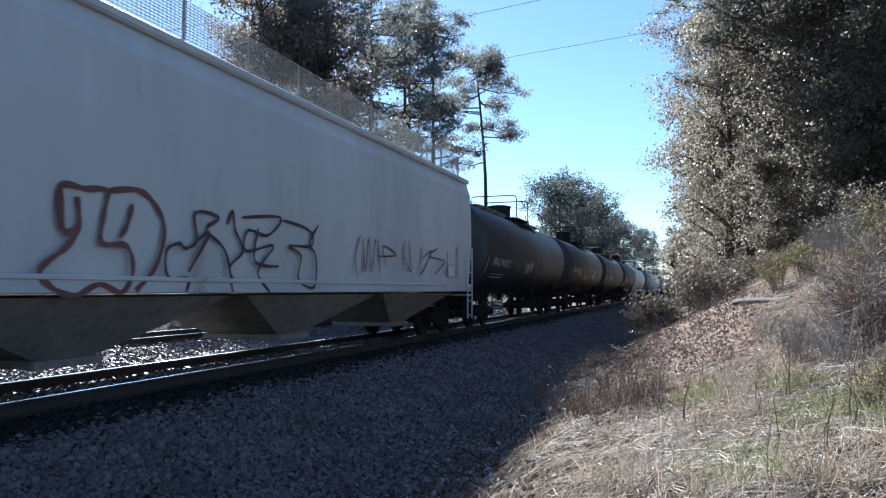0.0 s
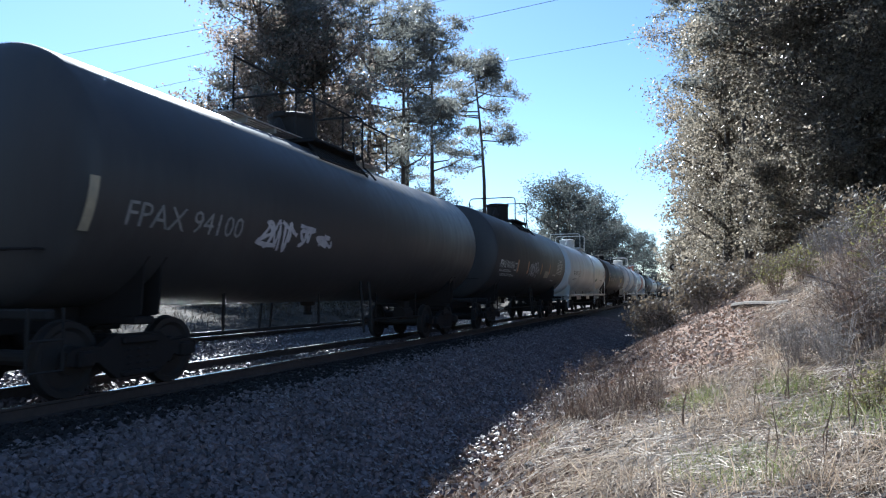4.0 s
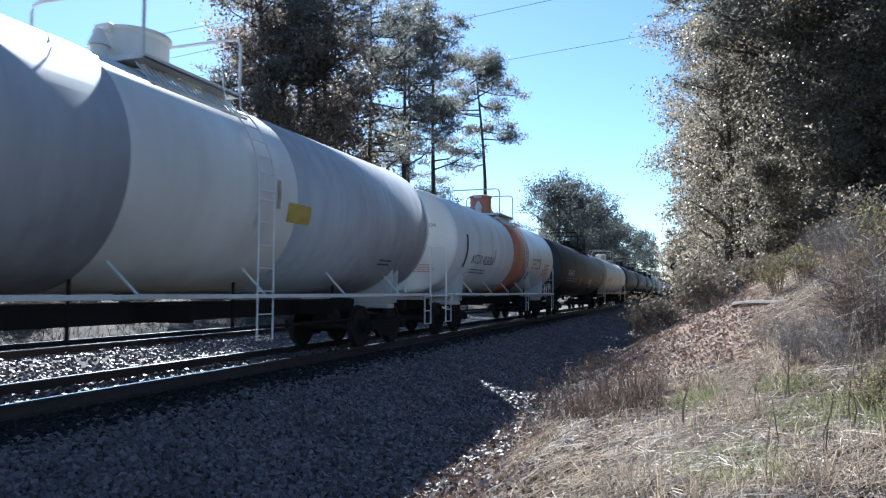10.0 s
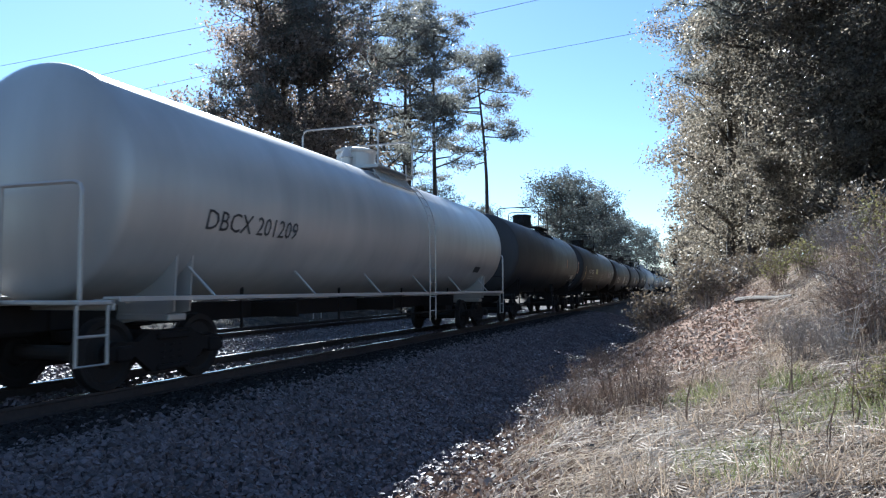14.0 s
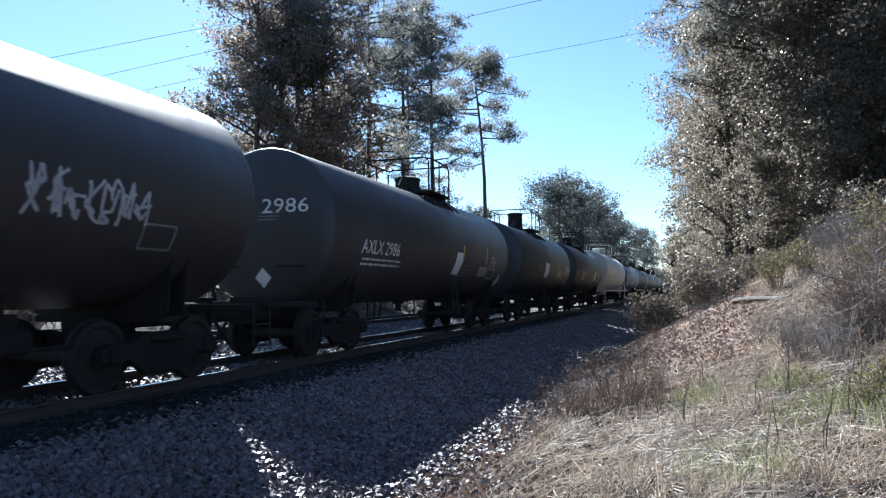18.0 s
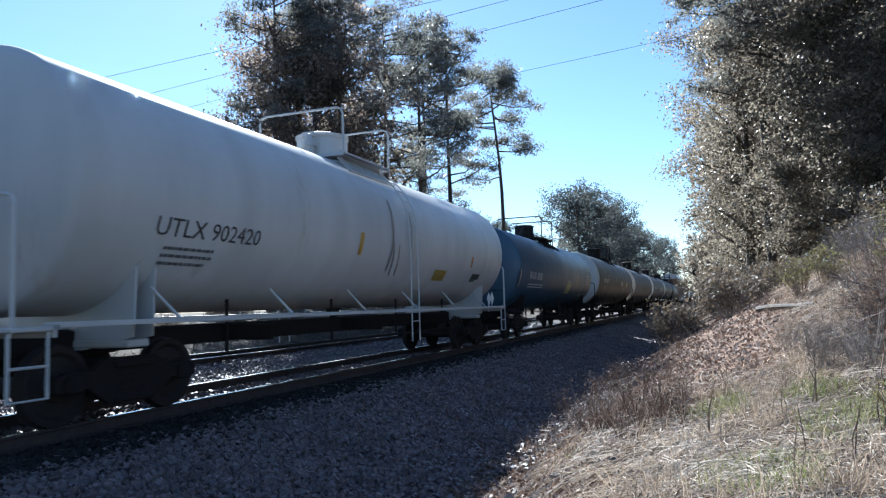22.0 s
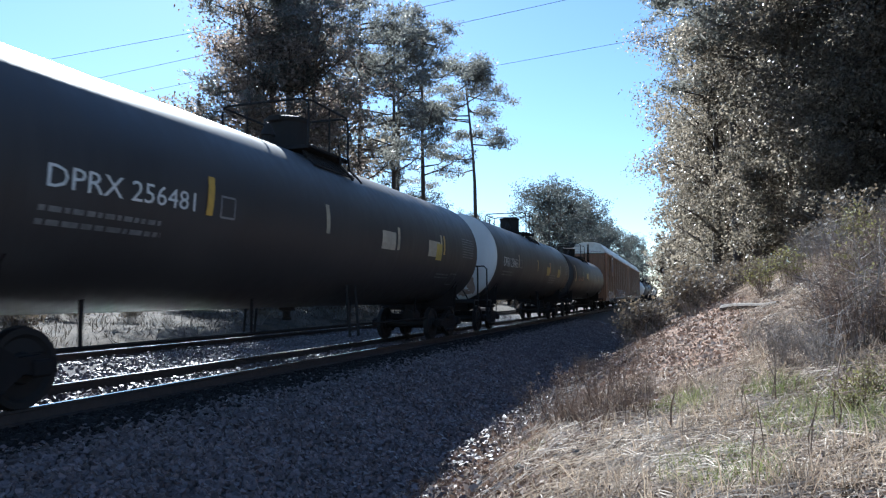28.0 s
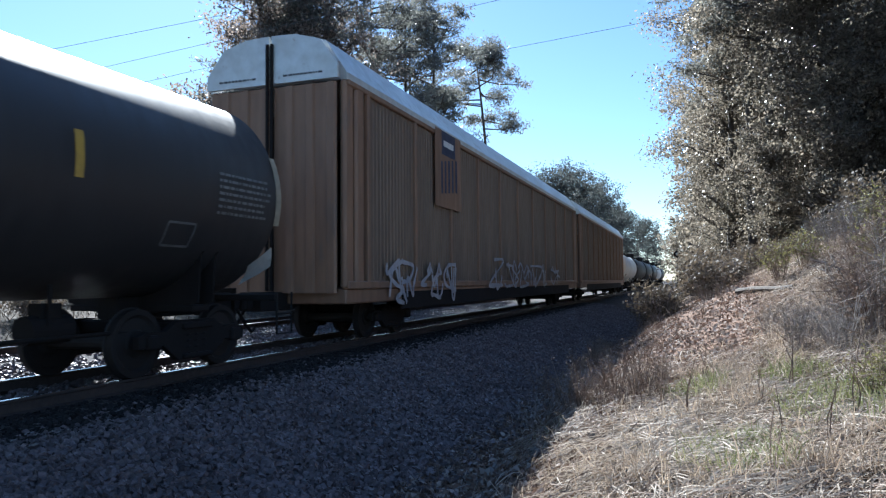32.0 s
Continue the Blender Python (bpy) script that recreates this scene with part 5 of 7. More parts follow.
        ("bars", "stencil_block", FADED, 8.31, 2.53, 1.27, 0.64, 7),
        ("outline", "service_stencil", FADED, 7.05, 1.91, 0.53, 0.30),
        ("lozenge", "hazard_placard", PLACARD, 9.30, 1.54, 0.45, 0.43),
        ("plate", "side_reflector", PALE_STRIP, 9.16, 2.71, 0.14, 1.08, -0.05),
    ],
    20: [
        ("head_bars", "head_lettering", FADED, -0.14, 3.22, 0.87, 0.17, 2),
        ("head_lozenge", "hazard_placard", PLACARD, -0.29, 1.43, 0.39, 0.44),
    ],
}
NEW_TAG_ONE = [
    [(0.13, 0.55), (0.11, 0.91), (0.31, 0.93), (0.47, 0.94), (0.45, 0.72), (0.44, 0.47), (0.65, 0.46), (0.71, 0.23), (0.62, 0.03), (0.43, 0.10), (0.24, 0.00), (0.07, 0.08), (0.00, 0.22), (0.19, 0.43), (0.26, 0.61), (0.24, 0.85)],
    [(0.47, 0.94), (0.73, 1.00), (0.90, 0.89), (1.00, 0.65), (0.92, 0.28), (0.74, 0.04)],
    [(0.69, 0.86), (0.65, 0.66), (0.59, 0.53)],
    [(0.12, 0.91), (0.15, 0.55), (0.24, 0.58)],
]
NEW_TAG_TWO = [
    [(0.10, 0.01), (0.11, 0.15), (0.01, 0.17), (0.00, 0.44), (0.06, 0.53), (0.09, 0.48), (0.15, 0.58), (0.14, 0.89), (0.27, 0.87), (0.20, 0.71), (0.31, 0.49), (0.36, 0.00)],
    [(0.15, 0.58), (0.22, 0.68), (0.11, 0.23)],
    [(0.32, 0.80), (0.35, 0.98), (0.37, 0.75), (0.42, 0.51), (0.34, 0.31), (0.36, 0.16)],
    [(0.41, 0.92), (0.68, 1.00), (0.59, 0.74), (0.45, 0.77), (0.44, 0.51), (0.63, 0.61), (0.52, 0.26), (0.61, 0.00)],
    [(0.70, 0.97), (0.92, 0.89), (0.94, 0.67), (0.75, 0.63), (0.85, 0.51), (0.83, 0.18), (0.97, 0.07), (0.98, 0.52), (0.92, 0.70), (1.00, 0.98)],
    [(0.52, 0.82), (0.50, 0.39), (0.67, 0.34)],
]
NEW_TAG_THREE = [
    [(0.04, 0.93), (0.00, 0.45), (0.02, 0.00)],
    [(0.06, 0.88), (0.08, 0.12), (0.11, 0.90), (0.13, 0.13), (0.17, 0.92)],
    [(0.19, 0.93), (0.21, 0.14)],
    [(0.19, 0.51), (0.37, 0.58), (0.24, 0.77), (0.27, 0.28)],
    [(0.45, 0.98), (0.44, 0.18)],
    [(0.50, 1.00), (0.53, 0.19), (0.45, 0.58)],
    [(0.65, 0.92), (0.64, 0.14), (0.78, 0.82), (0.65, 0.56)],
    [(0.85, 0.92), (0.75, 0.66), (0.96, 0.57), (0.82, 0.16)],
    [(1.00, 0.89), (0.99, 0.10)],
]
HOPPER_MARKS = [
    ("spray", "graffiti", SPRAY_RED, -5.36, 1.80, 1.79, 1.26, NEW_TAG_ONE, 0.065),
    ("spray", "graffiti", SPRAY_DARK, -2.49, 1.80, 3.86, 1.20, NEW_TAG_TWO, 0.045),
    ("spray", "graffiti", SPRAY_RED, 3.75, 1.94, 5.64, 0.89, NEW_TAG_THREE, 0.035),
    ("plate", "side_reflector", ORANGE_TAG, 7.46, 2.0, 0.09, 0.85, -0.15),
    ("plate", "stencil_panel", PLACARD, 6.86, 1.75, 0.48, 0.30),
    ("outline", "stencil_frame", INK, 6.86, 1.75, 0.48, 0.30),
    ("bars", "stencil_lettering", INK, 6.85, 1.75, 0.41, 0.24, 4),
    ("plate", "road_mark_panel", INK, 6.77, 1.11, 0.11, 0.12),
]
RACK_MARKS = [
    ("plate", "emblem_panel", TAN, -8.30, 4.26, 2.14, 2.05),
    ("plate", "emblem_shield", SHIELD_BLUE, -8.30, 4.96, 1.13, 0.63),
    ("plate", "emblem_bar", PLACARD, -8.30, 4.96, 0.83, 0.16),
    ("plate", "emblem_stripe", SHIELD_BLUE, -8.86, 4.02, 0.14, 0.86),
    ("plate", "emblem_stripe", SHIELD_BLUE, -8.58, 4.06, 0.14, 0.87),
    ("plate", "emblem_stripe", SHIELD_BLUE, -8.29, 4.10, 0.15, 0.88),
    ("plate", "emblem_stripe", SHIELD_BLUE, -7.99, 4.14, 0.15, 0.90),
    ("plate", "emblem_stripe", SHIELD_BLUE, -7.68, 4.18, 0.16, 0.91),
    ("spray", "graffiti", SPRAY_WHITE, -10.22, 1.26, 4.73, 1.11, scrawl(41, 5, 0.9), 0.09),
    ("spray", "graffiti", SPRAY_WHITE, 1.79, 1.50, 12.85, 1.10, scrawl(43, 6, 0.9), 0.09),
]
BANDS_PATCHED = [("grey_patch_band", -3.51, 3.6, GREY_PATCH), ("grey_patch_band", 5.20, 6.20, GREY_PATCH)]
BANDS_ORANGE = [("orange_band", 0.7, 2.7, ORANGE)]
TANKS = [
    dict(key=2, span=(22.60, 37.30), r=1.62, zc=2.68, mat=BLACK, label="dusty black tank car with a long top walkway", walk=5.6, dome=0, dome_h=0.5, dome_r=0.5),
    dict(key=3, span=(39.90, 54.50), r=1.62, zc=2.68, mat=BLACK, label="black tank car with white spray tag and yellow reflectors", dome=-0.72, dome_h=0.66, dome_r=0.47),
    dict(key=4, span=(57.10, 72.00), r=1.62, zc=2.68, mat=BLACK, label="dusty black tank car with a railed top walkway", walk=3.2, rail=True, dome=-0.7, dome_h=0.6, dome_r=0.5),
    dict(key=5, span=(74.60, 88.70), r=1.65, zc=2.72, mat=BLACK, label="black tank car with white numbers and a pale spray tag", dome=-0.85, dome_h=0.66, dome_r=0.47),
    dict(key=6, span=(91.30, 108.40), r=1.57, zc=2.74, mat=WHITE, label="white tank car with full running boards and handrails", boards=True, skirt=True, dome=-0.34, dome_h=0.5, dome_r=0.5),
    dict(key=7, span=(111.00, 125.20), r=1.62, zc=2.69, mat=BLACK, label="black tank car with yellow notice and scrawled graffiti", dome=0, dome_h=0.38, dome_r=0.42),
    dict(key=8, span=(127.80, 144.80), r=1.62, zc=2.82, mat=OLD_WHITE, label="dirty white tank car with grey repainted patches", boards=True, bands=BANDS_PATCHED, dome=0, dome_h=0.55, dome_r=0.52),
    dict(key=9, span=(147.40, 162.50), r=1.55, zc=2.74, mat=WHITE, label="white tank car with a wide faded orange band", boards=True, bands=BANDS_ORANGE, dome_mat=ORANGE, dome=0.18, dome_h=0.7, dome_r=0.42),
    dict(key=10, span=(165.10, 184.00), r=1.60, zc=2.60, mat=GREY_BLACK, label="dull black tank car with yellow notice and railed dome", plat=1.5, dome=0.94, dome_h=0.4, dome_r=0.34),
    dict(key=11, span=(186.60, 204.00), r=1.55, zc=2.66, mat=BARE, label="bare silver-grey jacketed tank car with running boards", boards=True, dome=0.4, dome_h=0.45, dome_r=0.48),
    dict(key=12, span=(206.60, 221.40), r=1.58, zc=2.68, mat=BLACK, label="black tank car with white placards near its end", dome=0, dome_h=0.55, dome_r=0.44),
    dict(key=13, span=(224.00, 241.40), r=1.58, zc=2.64, mat=BLACK, label="black tank car with scrawled graffiti and worn numbers", dome=-0.69, dome_h=0.5, dome_r=0.44),
    dict(key=14, span=(244.10, 257.50), r=1.57, zc=2.54, mat=BLACK, label="short black tank car with white placards and stencils", plat=0.62, dome=0.75, dome_h=0.42, dome_r=0.36),
    dict(key=15, span=(260.10, 271.70), r=1.57, zc=2.54, mat=BLACK, label="short black tank car with faded orange number", plat=0.62, dome=-0.62, dome_h=0.75, dome_r=0.34),
    dict(key=16, span=(274.30, 287.20), r=1.57, zc=2.58, mat=BLACK, label="short black tank car with large white number", plat=0.62, dome=-0.4, dome_h=0.6, dome_r=0.3),
    dict(key=17, span=(290.50, 306.80), r=1.60, zc=2.86, mat=PALE_GREY, label="pale grey-white tank car with streaks below its dome", boards=True, dome=-0.35, dome_h=0.5, dome_r=0.55),
    dict(key=18, span=(309.40, 324.80), r=1.56, zc=2.57, mat=BLUE, label="dark blue tank car with a pale yellow notice", dome=-0.98, dome_h=0.55, dome_r=0.42),
    dict(key=19, span=(327.40, 345.70), r=1.62, zc=2.64, mat=BLACK, label="black tank car with off-white dished heads", heads=OLD_WHITE, dome=-0.2, dome_h=0.68, dome_r=0.46, ends="hoop"),
    dict(key=20, span=(348.30, 366.00), r=1.62, zc=2.64, mat=BLACK, label="black tank car with off-white dished heads", heads=OLD_WHITE, dome=-0.1, dome_h=0.68, dome_r=0.46, ends="hoop"),
    dict(key=21, span=(368.60, 387.00), r=1.62, zc=2.66, mat=BLACK, label="black tank car with off-white dished heads", heads=OLD_WHITE, dome=-0.05, dome_h=0.68, dome_r=0.46, ends="hoop"),
    dict(key=22, span=(389.60, 407.20), r=1.62, zc=2.72, mat=BLACK, label="black tank car with off-white dished heads", heads=OLD_WHITE, dome=0.3, dome_h=0.68, dome_r=0.46, ends="hoop"),
    dict(key=23, span=(409.80, 428.10), r=1.58, zc=2.64, mat=BLACK, label="black tank car with faded orange number", dome=-0.5, dome_h=0.55, dome_r=0.44),
    dict(key=0, span=(490.60, 504.60), mat=OLD_WHITE, label="distant dirty white tank car in the long train"),
    dict(key=0, span=(507.80, 521.80), mat=GREY_BLACK, label="distant dull black tank car in the long train"),
    dict(key=0, span=(525.00, 539.00), mat=BLACK, label="distant black tank car in the long train"),
    dict(key=0, span=(542.20, 556.20), mat=BLACK, label="distant black tank car in the long train"),
    dict(key=0, span=(559.40, 573.40), mat=OLD_WHITE, label="distant dirty white tank car in the long train"),
    dict(key=0, span=(576.60, 590.60), mat=BLACK, label="distant black tank car in the long train"),
]


def build_tanks():
    for spec in TANKS:
        spec = dict(spec)
        spec["marks"] = MARKS.get(spec.pop("key"), ())
        tank_car(spec)


build_tanks()


# -- covered hopper --
def hopper_car(front, rear):
    half, centre = (rear - front) / 2, (rear + front) / 2
    car = thing("covered_hopper", "pale grey covered hopper car with dark red graffiti", "hopper car", "train cars")
    # body: bulging side section swept along, with straight ends
    sect = [(-1.50, 1.27), (-1.56, 1.9), (-1.60, 2.6), (-1.60, 3.3), (-1.55, 4.1), (-1.42, 4.5), (-0.7, 4.66), (0.7, 4.66), (1.42, 4.5), (1.55, 4.1), (1.60, 3.3), (1.60, 2.6), (1.56, 1.9), (1.50, 1.27)]
    bm = bmesh.new()
    rings = []
    for y in (-half, -half * 0.5, 0, half * 0.5, half):
        rings.append([bm.verts.new((x, y, z)) for x, z in sect])
    for a, b in zip(rings, rings[1:]):
        for i in range(len(sect)):
            j = (i + 1) % len(sect)
            bm.faces.new((a[i], b[i], b[j], a[j]))
    bm.faces.new(rings[0])
    bm.faces.new(rings[-1][::-1])
    bmesh.ops.recalc_face_normals(bm, faces=bm.faces)
    part("hopper_body", bm, HOPPER, car)
    for s in (1, -1):
        bm = bmesh.new()
        put(bm, s * 1.55, 0, 1.29, 0.10, 2 * half, 0.2, 0.015)
        put(bm, s * 1.6, 0, 1.37, 0.05, 2 * half, 0.06, 0.01)
        part("side_sill", bm, HOPPER, car)
        bm = bmesh.new()
        put(bm, s * 1.46, 0, 4.50, 0.14, 2 * half, 0.14, 0.03)
        part("roof_eave", bm, HOPPER, car)
    for k, y in enumerate((-half * 0.58, 0.0, half * 0.58)):
        bm = bmesh.new()
        w = half * 0.27
        top = [bm.verts.new((x, y + yy, 1.15)) for x, yy in ((-1.4, -w), (1.4, -w), (1.4, w), (-1.4, w))]
        low = [bm.verts.new((x, y + yy, 0.42)) for x, yy in ((-0.75, -0.45), (0.75, -0.45), (0.75, 0.45), (-0.75, 0.45))]
        for i in range(4):
            j = (i + 1) % 4
            bm.faces.new((top[i], top[j], low[j], low[i]))
        bm.faces.new(low[::-1])
        bmesh.ops.recalc_face_normals(bm, faces=bm.faces)
        put(bm, 0, y, 0.37, 1.7, 1.0, 0.1, 0.01)
        part("discharge_bay", bm, HOPPER_BAY, car)
    for x in (-1.3, 1.3):
        bm = bmesh.new()
        for k in range(15):
            put(bm, x, 0, 4.62 + 0.044 * k, 0.008, 2 * half - 0.6, 0.008)
        for k in range(220):
            put(bm, x, -half + 0.3 + (2 * half - 0.6) * k / 219, 4.93, 0.008, 0.008, 0.62)
        for k in range(12):
            put(bm, x, -half + 0.4 + (2 * half - 0.8) * k / 11, 4.86, 0.03, 0.04, 0.76)
        part("roof_guard", bm, GUARD, car, "pale mesh guard along the roof edge")
    bm = bmesh.new()
    put(bm, 0, 0, 4.74, 0.55, 2 * half - 1.2, 0.16, 0.03)
    for k in range(10):
        put(bm, 0, -half + 1.2 + (2 * half - 2.4) * k / 9, 4.84, 0.62, 0.12, 0.06, 0.01)
    part("trough_hatch", bm, HOPPER, car)
    for s in (1, -1):
        for sx in (1, -1):
            bm = bmesh.new()
            for dy in (0.12, 0.55):
                tube([(sx * 1.66, s * (half - dy), 0.4), (sx * 1.66, s * (half - dy), 2.5)], 0.02, 6, bm)
            for k in range(5):
                z = 0.5 + 0.42 * k
                tube([(sx * 1.67, s * (half - 0.12), z), (sx * 1.67, s * (half - 0.55), z)], 0.016, 5, bm)
            part("corner_ladder", bm, HOPPER, car)
        bm = bmesh.new()
        put(bm, 0, s * (half + 0.1), 0.92, 0.5, 1.0, 0.4, 0.02)
        put(bm, 0, s * (half + 0.25), 1.08, 2.9, 0.5, 0.05, 0.01)
        part("end_sill", bm, HOPPER, car)
        add_truck(car, s * (half - 1.1))
        bm = box(0, s * (half - 1.1), 0.92, 2.3, 0.5, 0.24, 0.02)
        part("bolster_saddle", bm, IRON, car)
    add_couplers(car, half + 0.65)
    sh = Shell(x=1.605)
    marks = HOPPER_MARKS
    add_marks(car, sh, marks)
    CARS.append((car, centre))


# -- bi-level auto racks --
def folded_panel(name, w, h, mat, folds, depth):
    """A folded sheet with vertical ridges, in the plane x = 0, w along y and h up."""
    bm = bmesh.new()
    cols = []
    for k in range(folds):
        y0 = -w / 2 + w * k / folds
        step = w / folds
        cols += [(y0, 0.0), (y0 + 0.55 * step, 0.0), (y0 + 0.62 * step, depth), (y0 + 0.93 * step, depth)]
    cols.append((w / 2, 0.0))
    front = [[bm.verts.new((x, y, z)) for y, x in cols] for z in (0.0, h)]
    back = [[bm.verts.new((-0.03, y, z)) for y, x in (cols[0], cols[-1])] for z in (0.0, h)]
    for k in range(len(cols) - 1):
        bm.faces.new((front[0][k], front[0][k + 1], front[1][k + 1], front[1][k]))
    bm.faces.new((back[0][1], back[0][0], back[1][0], back[1][1]))
    bm.faces.new((front[0][0], front[1][0], back[1][0], back[0][0]))
    bm.faces.new((front[0][-1], back[0][1], back[1][1], front[1][-1]))
    bm.faces.new([*front[0][::-1], back[0][0], back[0][1]])
    bm.faces.new([*front[1], back[1][1], back[1][0]])
    return finished(name, bm, mat)


def auto_rack(front, rear, marked):
    half, centre = (rear - front) / 2, (rear + front) / 2
    car = thing("auto_rack_car", "tall tan auto rack car with ribbed screens and pale roof", "auto rack", "train cars")
    W, EAVE, TOP = 1.55, 5.22, 6.2
    part("deck_frame", box(0, 0, 0.98, 2 * W, 2 * half - 0.5, 0.3, 0.03), TAN, car)
    for s in (1, -1):
        part("side_girder", box(s * (W - 0.01), 0, 0.84, 0.06, 2 * half - 6.0, 0.4, 0.01), IRON, car)
    sect = [(-W - 0.03, EAVE), (-W - 0.03, EAVE + 0.14), (-1.12, TOP - 0.16), (-0.6, TOP), (0.6, TOP), (1.12, TOP - 0.16), (W + 0.03, EAVE + 0.14), (W + 0.03, EAVE)]
    bm = bmesh.new()
    n = 44
    rings = [[bm.verts.new((x * (1.0 if k % 2 else 0.994), -half + 0.25 + (2 * half - 0.5) * k / n, z)) for x, z in sect] for k in range(n + 1)]
    for a, b in zip(rings, rings[1:]):
        for i in range(len(sect)):
            j = (i + 1) % len(sect)
            bm.faces.new((a[i], b[i], b[j], a[j]))
    bm.faces.new(rings[0])
    bm.faces.new(rings[-1][::-1])
    bmesh.ops.recalc_face_normals(bm, faces=bm.faces)
    part("roof", bm, RACK_ROOF, car)
    bays = 10
    w = (2 * half - 2.4) / bays
    hh = EAVE - 1.13
    for s in (1, -1):
        for k in range(bays):
            y = -half + 1.2 + w * (k + 0.5)
            sc = part("side_screen", shared(("screen", round(w, 2)), lambda: folded_panel("side_screen", w - 0.12, hh, RACK_STEEL, 14, 0.014)), None, car)
            sc.location = (s * (W - 0.03), y, 1.13)
            if s < 0:
                sc.rotation_euler = (0, 0, math.pi)
        for k in range(bays + 1):
            y = -half + 1.2 + w * k
            part("side_post", box(s * W, y, 1.13 + hh / 2, 0.10, 0.13, hh, 0.015), TAN, car)
        part("top_chord", box(s * W, 0, EAVE - 0.05, 0.10, 2 * half - 0.6, 0.12, 0.02), TAN, car)
        part("bottom_chord", box(s * (W + 0.01), 0, 1.2, 0.08, 2 * half - 0.6, 0.16, 0.02), TAN, car)
    for s in (1, -1):
        y = s * (half - 0.3)
        for sx in (1, -1):
            for k, dy in enumerate((0.06, 0.5)):
                part("corner_panel", box(sx * (W - 0.05 + 0.02 * k), y - s * (dy + 0.02), 1.13 + hh / 2, 0.14, 0.36, hh, 0.05), TAN, car)
            leaf = part("end_door", shared(("door", s), lambda: folded_panel("end_door", 1.38, hh, TAN, 3, 0.05)), None, car, "tan end door leaf")
            leaf.location = (sx * 0.74, y + s * 0.22, 1.05)
            leaf.rotation_euler = (0, 0, radians(90 * s))
            bm = tube([(sx * 0.05, y + s * 0.32, 1.1), (sx * 0.05, y + s * 0.32, TOP - 0.2)], 0.035, 6)
            part("door_lock_bar", bm, IRON, car)
            bm = bmesh.new()
            vs = [bm.verts.new((sx * x, y + s * 0.22, z)) for x, z in ((0.03, EAVE - 0.02), (1.5, EAVE - 0.02), (1.5, EAVE + 0.25), (1.1, TOP - 0.2), (0.58, TOP - 0.05), (0.03, TOP - 0.03))]
            face = bm.faces.new(vs)
            ext = bmesh.ops.extrude_face_region(bm, geom=[face])
            bmesh.ops.translate(bm, vec=(0, s * 0.07, 0), verts=[v for v in ext["geom"] if isinstance(v, bmesh.types.BMVert)])
            bmesh.ops.recalc_face_normals(bm, faces=bm.faces)
            part("gable_panel", bm, RACK_ROOF, car, "pale galvanised gable panel")
            if s < 0:
                bm = bars(Shell(x=0), 0, 0, 0.9, 0.09, 1, lift=0.0)
                bmesh.ops.transform(bm, matrix=pose(sx * 0.75, y - 0.30, EAVE + 0.12, 0, 0, -90), verts=bm.verts)
                part("door_lettering", bm, INK, car)["kind"] = "stuff"
        part("end_sill", box(0, s * (half + 0.05), 0.9, 0.5, 1.2, 0.36, 0.02), IRON, car)
        add_truck(car, s * (half - 3.6))
        part("bolster_saddle", box(0, s * (half - 3.6), 0.84, 2.2, 0.4, 0.12, 0.02), IRON, car)
    add_couplers(car, half + 0.4)
    if marked:
        add_marks(car, Shell(x=W + 0.06), RACK_MARKS)
    CARS.append((car, centre))


hopper_car(2.9, 20.55)
auto_rack(430.3, 459.3, True)
auto_rack(460.4, 488.3, False)

# ---- trees ----
LEAF_DARK = material("dark_pine_needles", (0.125, 0.13, 0.115), (0.18, 0.175, 0.155), 0.34, grain=3, stain=0.3, per_island=0.4, translucent=0.7)
LEAF_OLIVE = material("olive_brown_leaves", (0.15, 0.133, 0.1), (0.235, 0.198, 0.155), 0.36, grain=3, stain=0.3, per_island=0.6, translucent=0.66)
LEAF_RUSSET = material("russet_oak_leaves", (0.20, 0.16, 0.13), (0.29, 0.235, 0.195), 0.34, grain=3, stain=0.3, per_island=0.5, translucent=0.7)
LEAF_GREEN = material("dull_green_leaves", (0.05, 0.06, 0.058), (0.085, 0.09, 0.082), 0.5, grain=3, stain=0.3, per_island=0.45, translucent=0.6)
BARK = material("grey_brown_bark", (0.10, 0.08, 0.065), (0.06, 0.05, 0.042), 0.9, grain=10, stain=2, bump=0.6, bump_scale=14, stretch=(1, 1, 0.25))


def leaf_cloud(centres, per, spread, size, seed, needle=False):
    """Many small bent leaves or needle tufts scattered about the given centres."""
    rnd = np.random.RandomState(seed)
    c = np.repeat(np.array(centres, float), per, axis=0)
    n = len(c)
    sp = np.array(spread)
    off = rnd.normal(size=(n, 3)) * sp * 0.5
    p = c + off
    a = rnd.normal(size=(n, 3))
    a /= np.linalg.norm(a, axis=1)[:, None]
    b = rnd.normal(size=(n, 3))
    b -= (a * b).sum(1)[:, None] * a
    b /= np.linalg.norm(b, axis=1)[:, None]
    s = size * (0.6 + 0.8 * rnd.rand(n))[:, None]
    k = 0.22 if needle else 0.55
    verts = np.stack([p - a * s, p + b * s * k, p + a * s, p - b * s * k], 1).reshape(-1, 3)
    faces = np.arange(4 * n).reshape(-1, 4)
    return verts, faces


def cloud_mesh(name, verts, faces, mat):
    me = bpy.data.meshes.new(name)
    me.from_pydata(verts.tolist(), [], faces.tolist())
    me.materials.append(mat)
    return me


CROWNS = dict(edge=(140, 0.07), oak=(70, 0.10), broadleaf=(34, 0.135), filler=(9, 0.28), bush=(45, 0.15))   # leaves a tuft, half a leaf's length


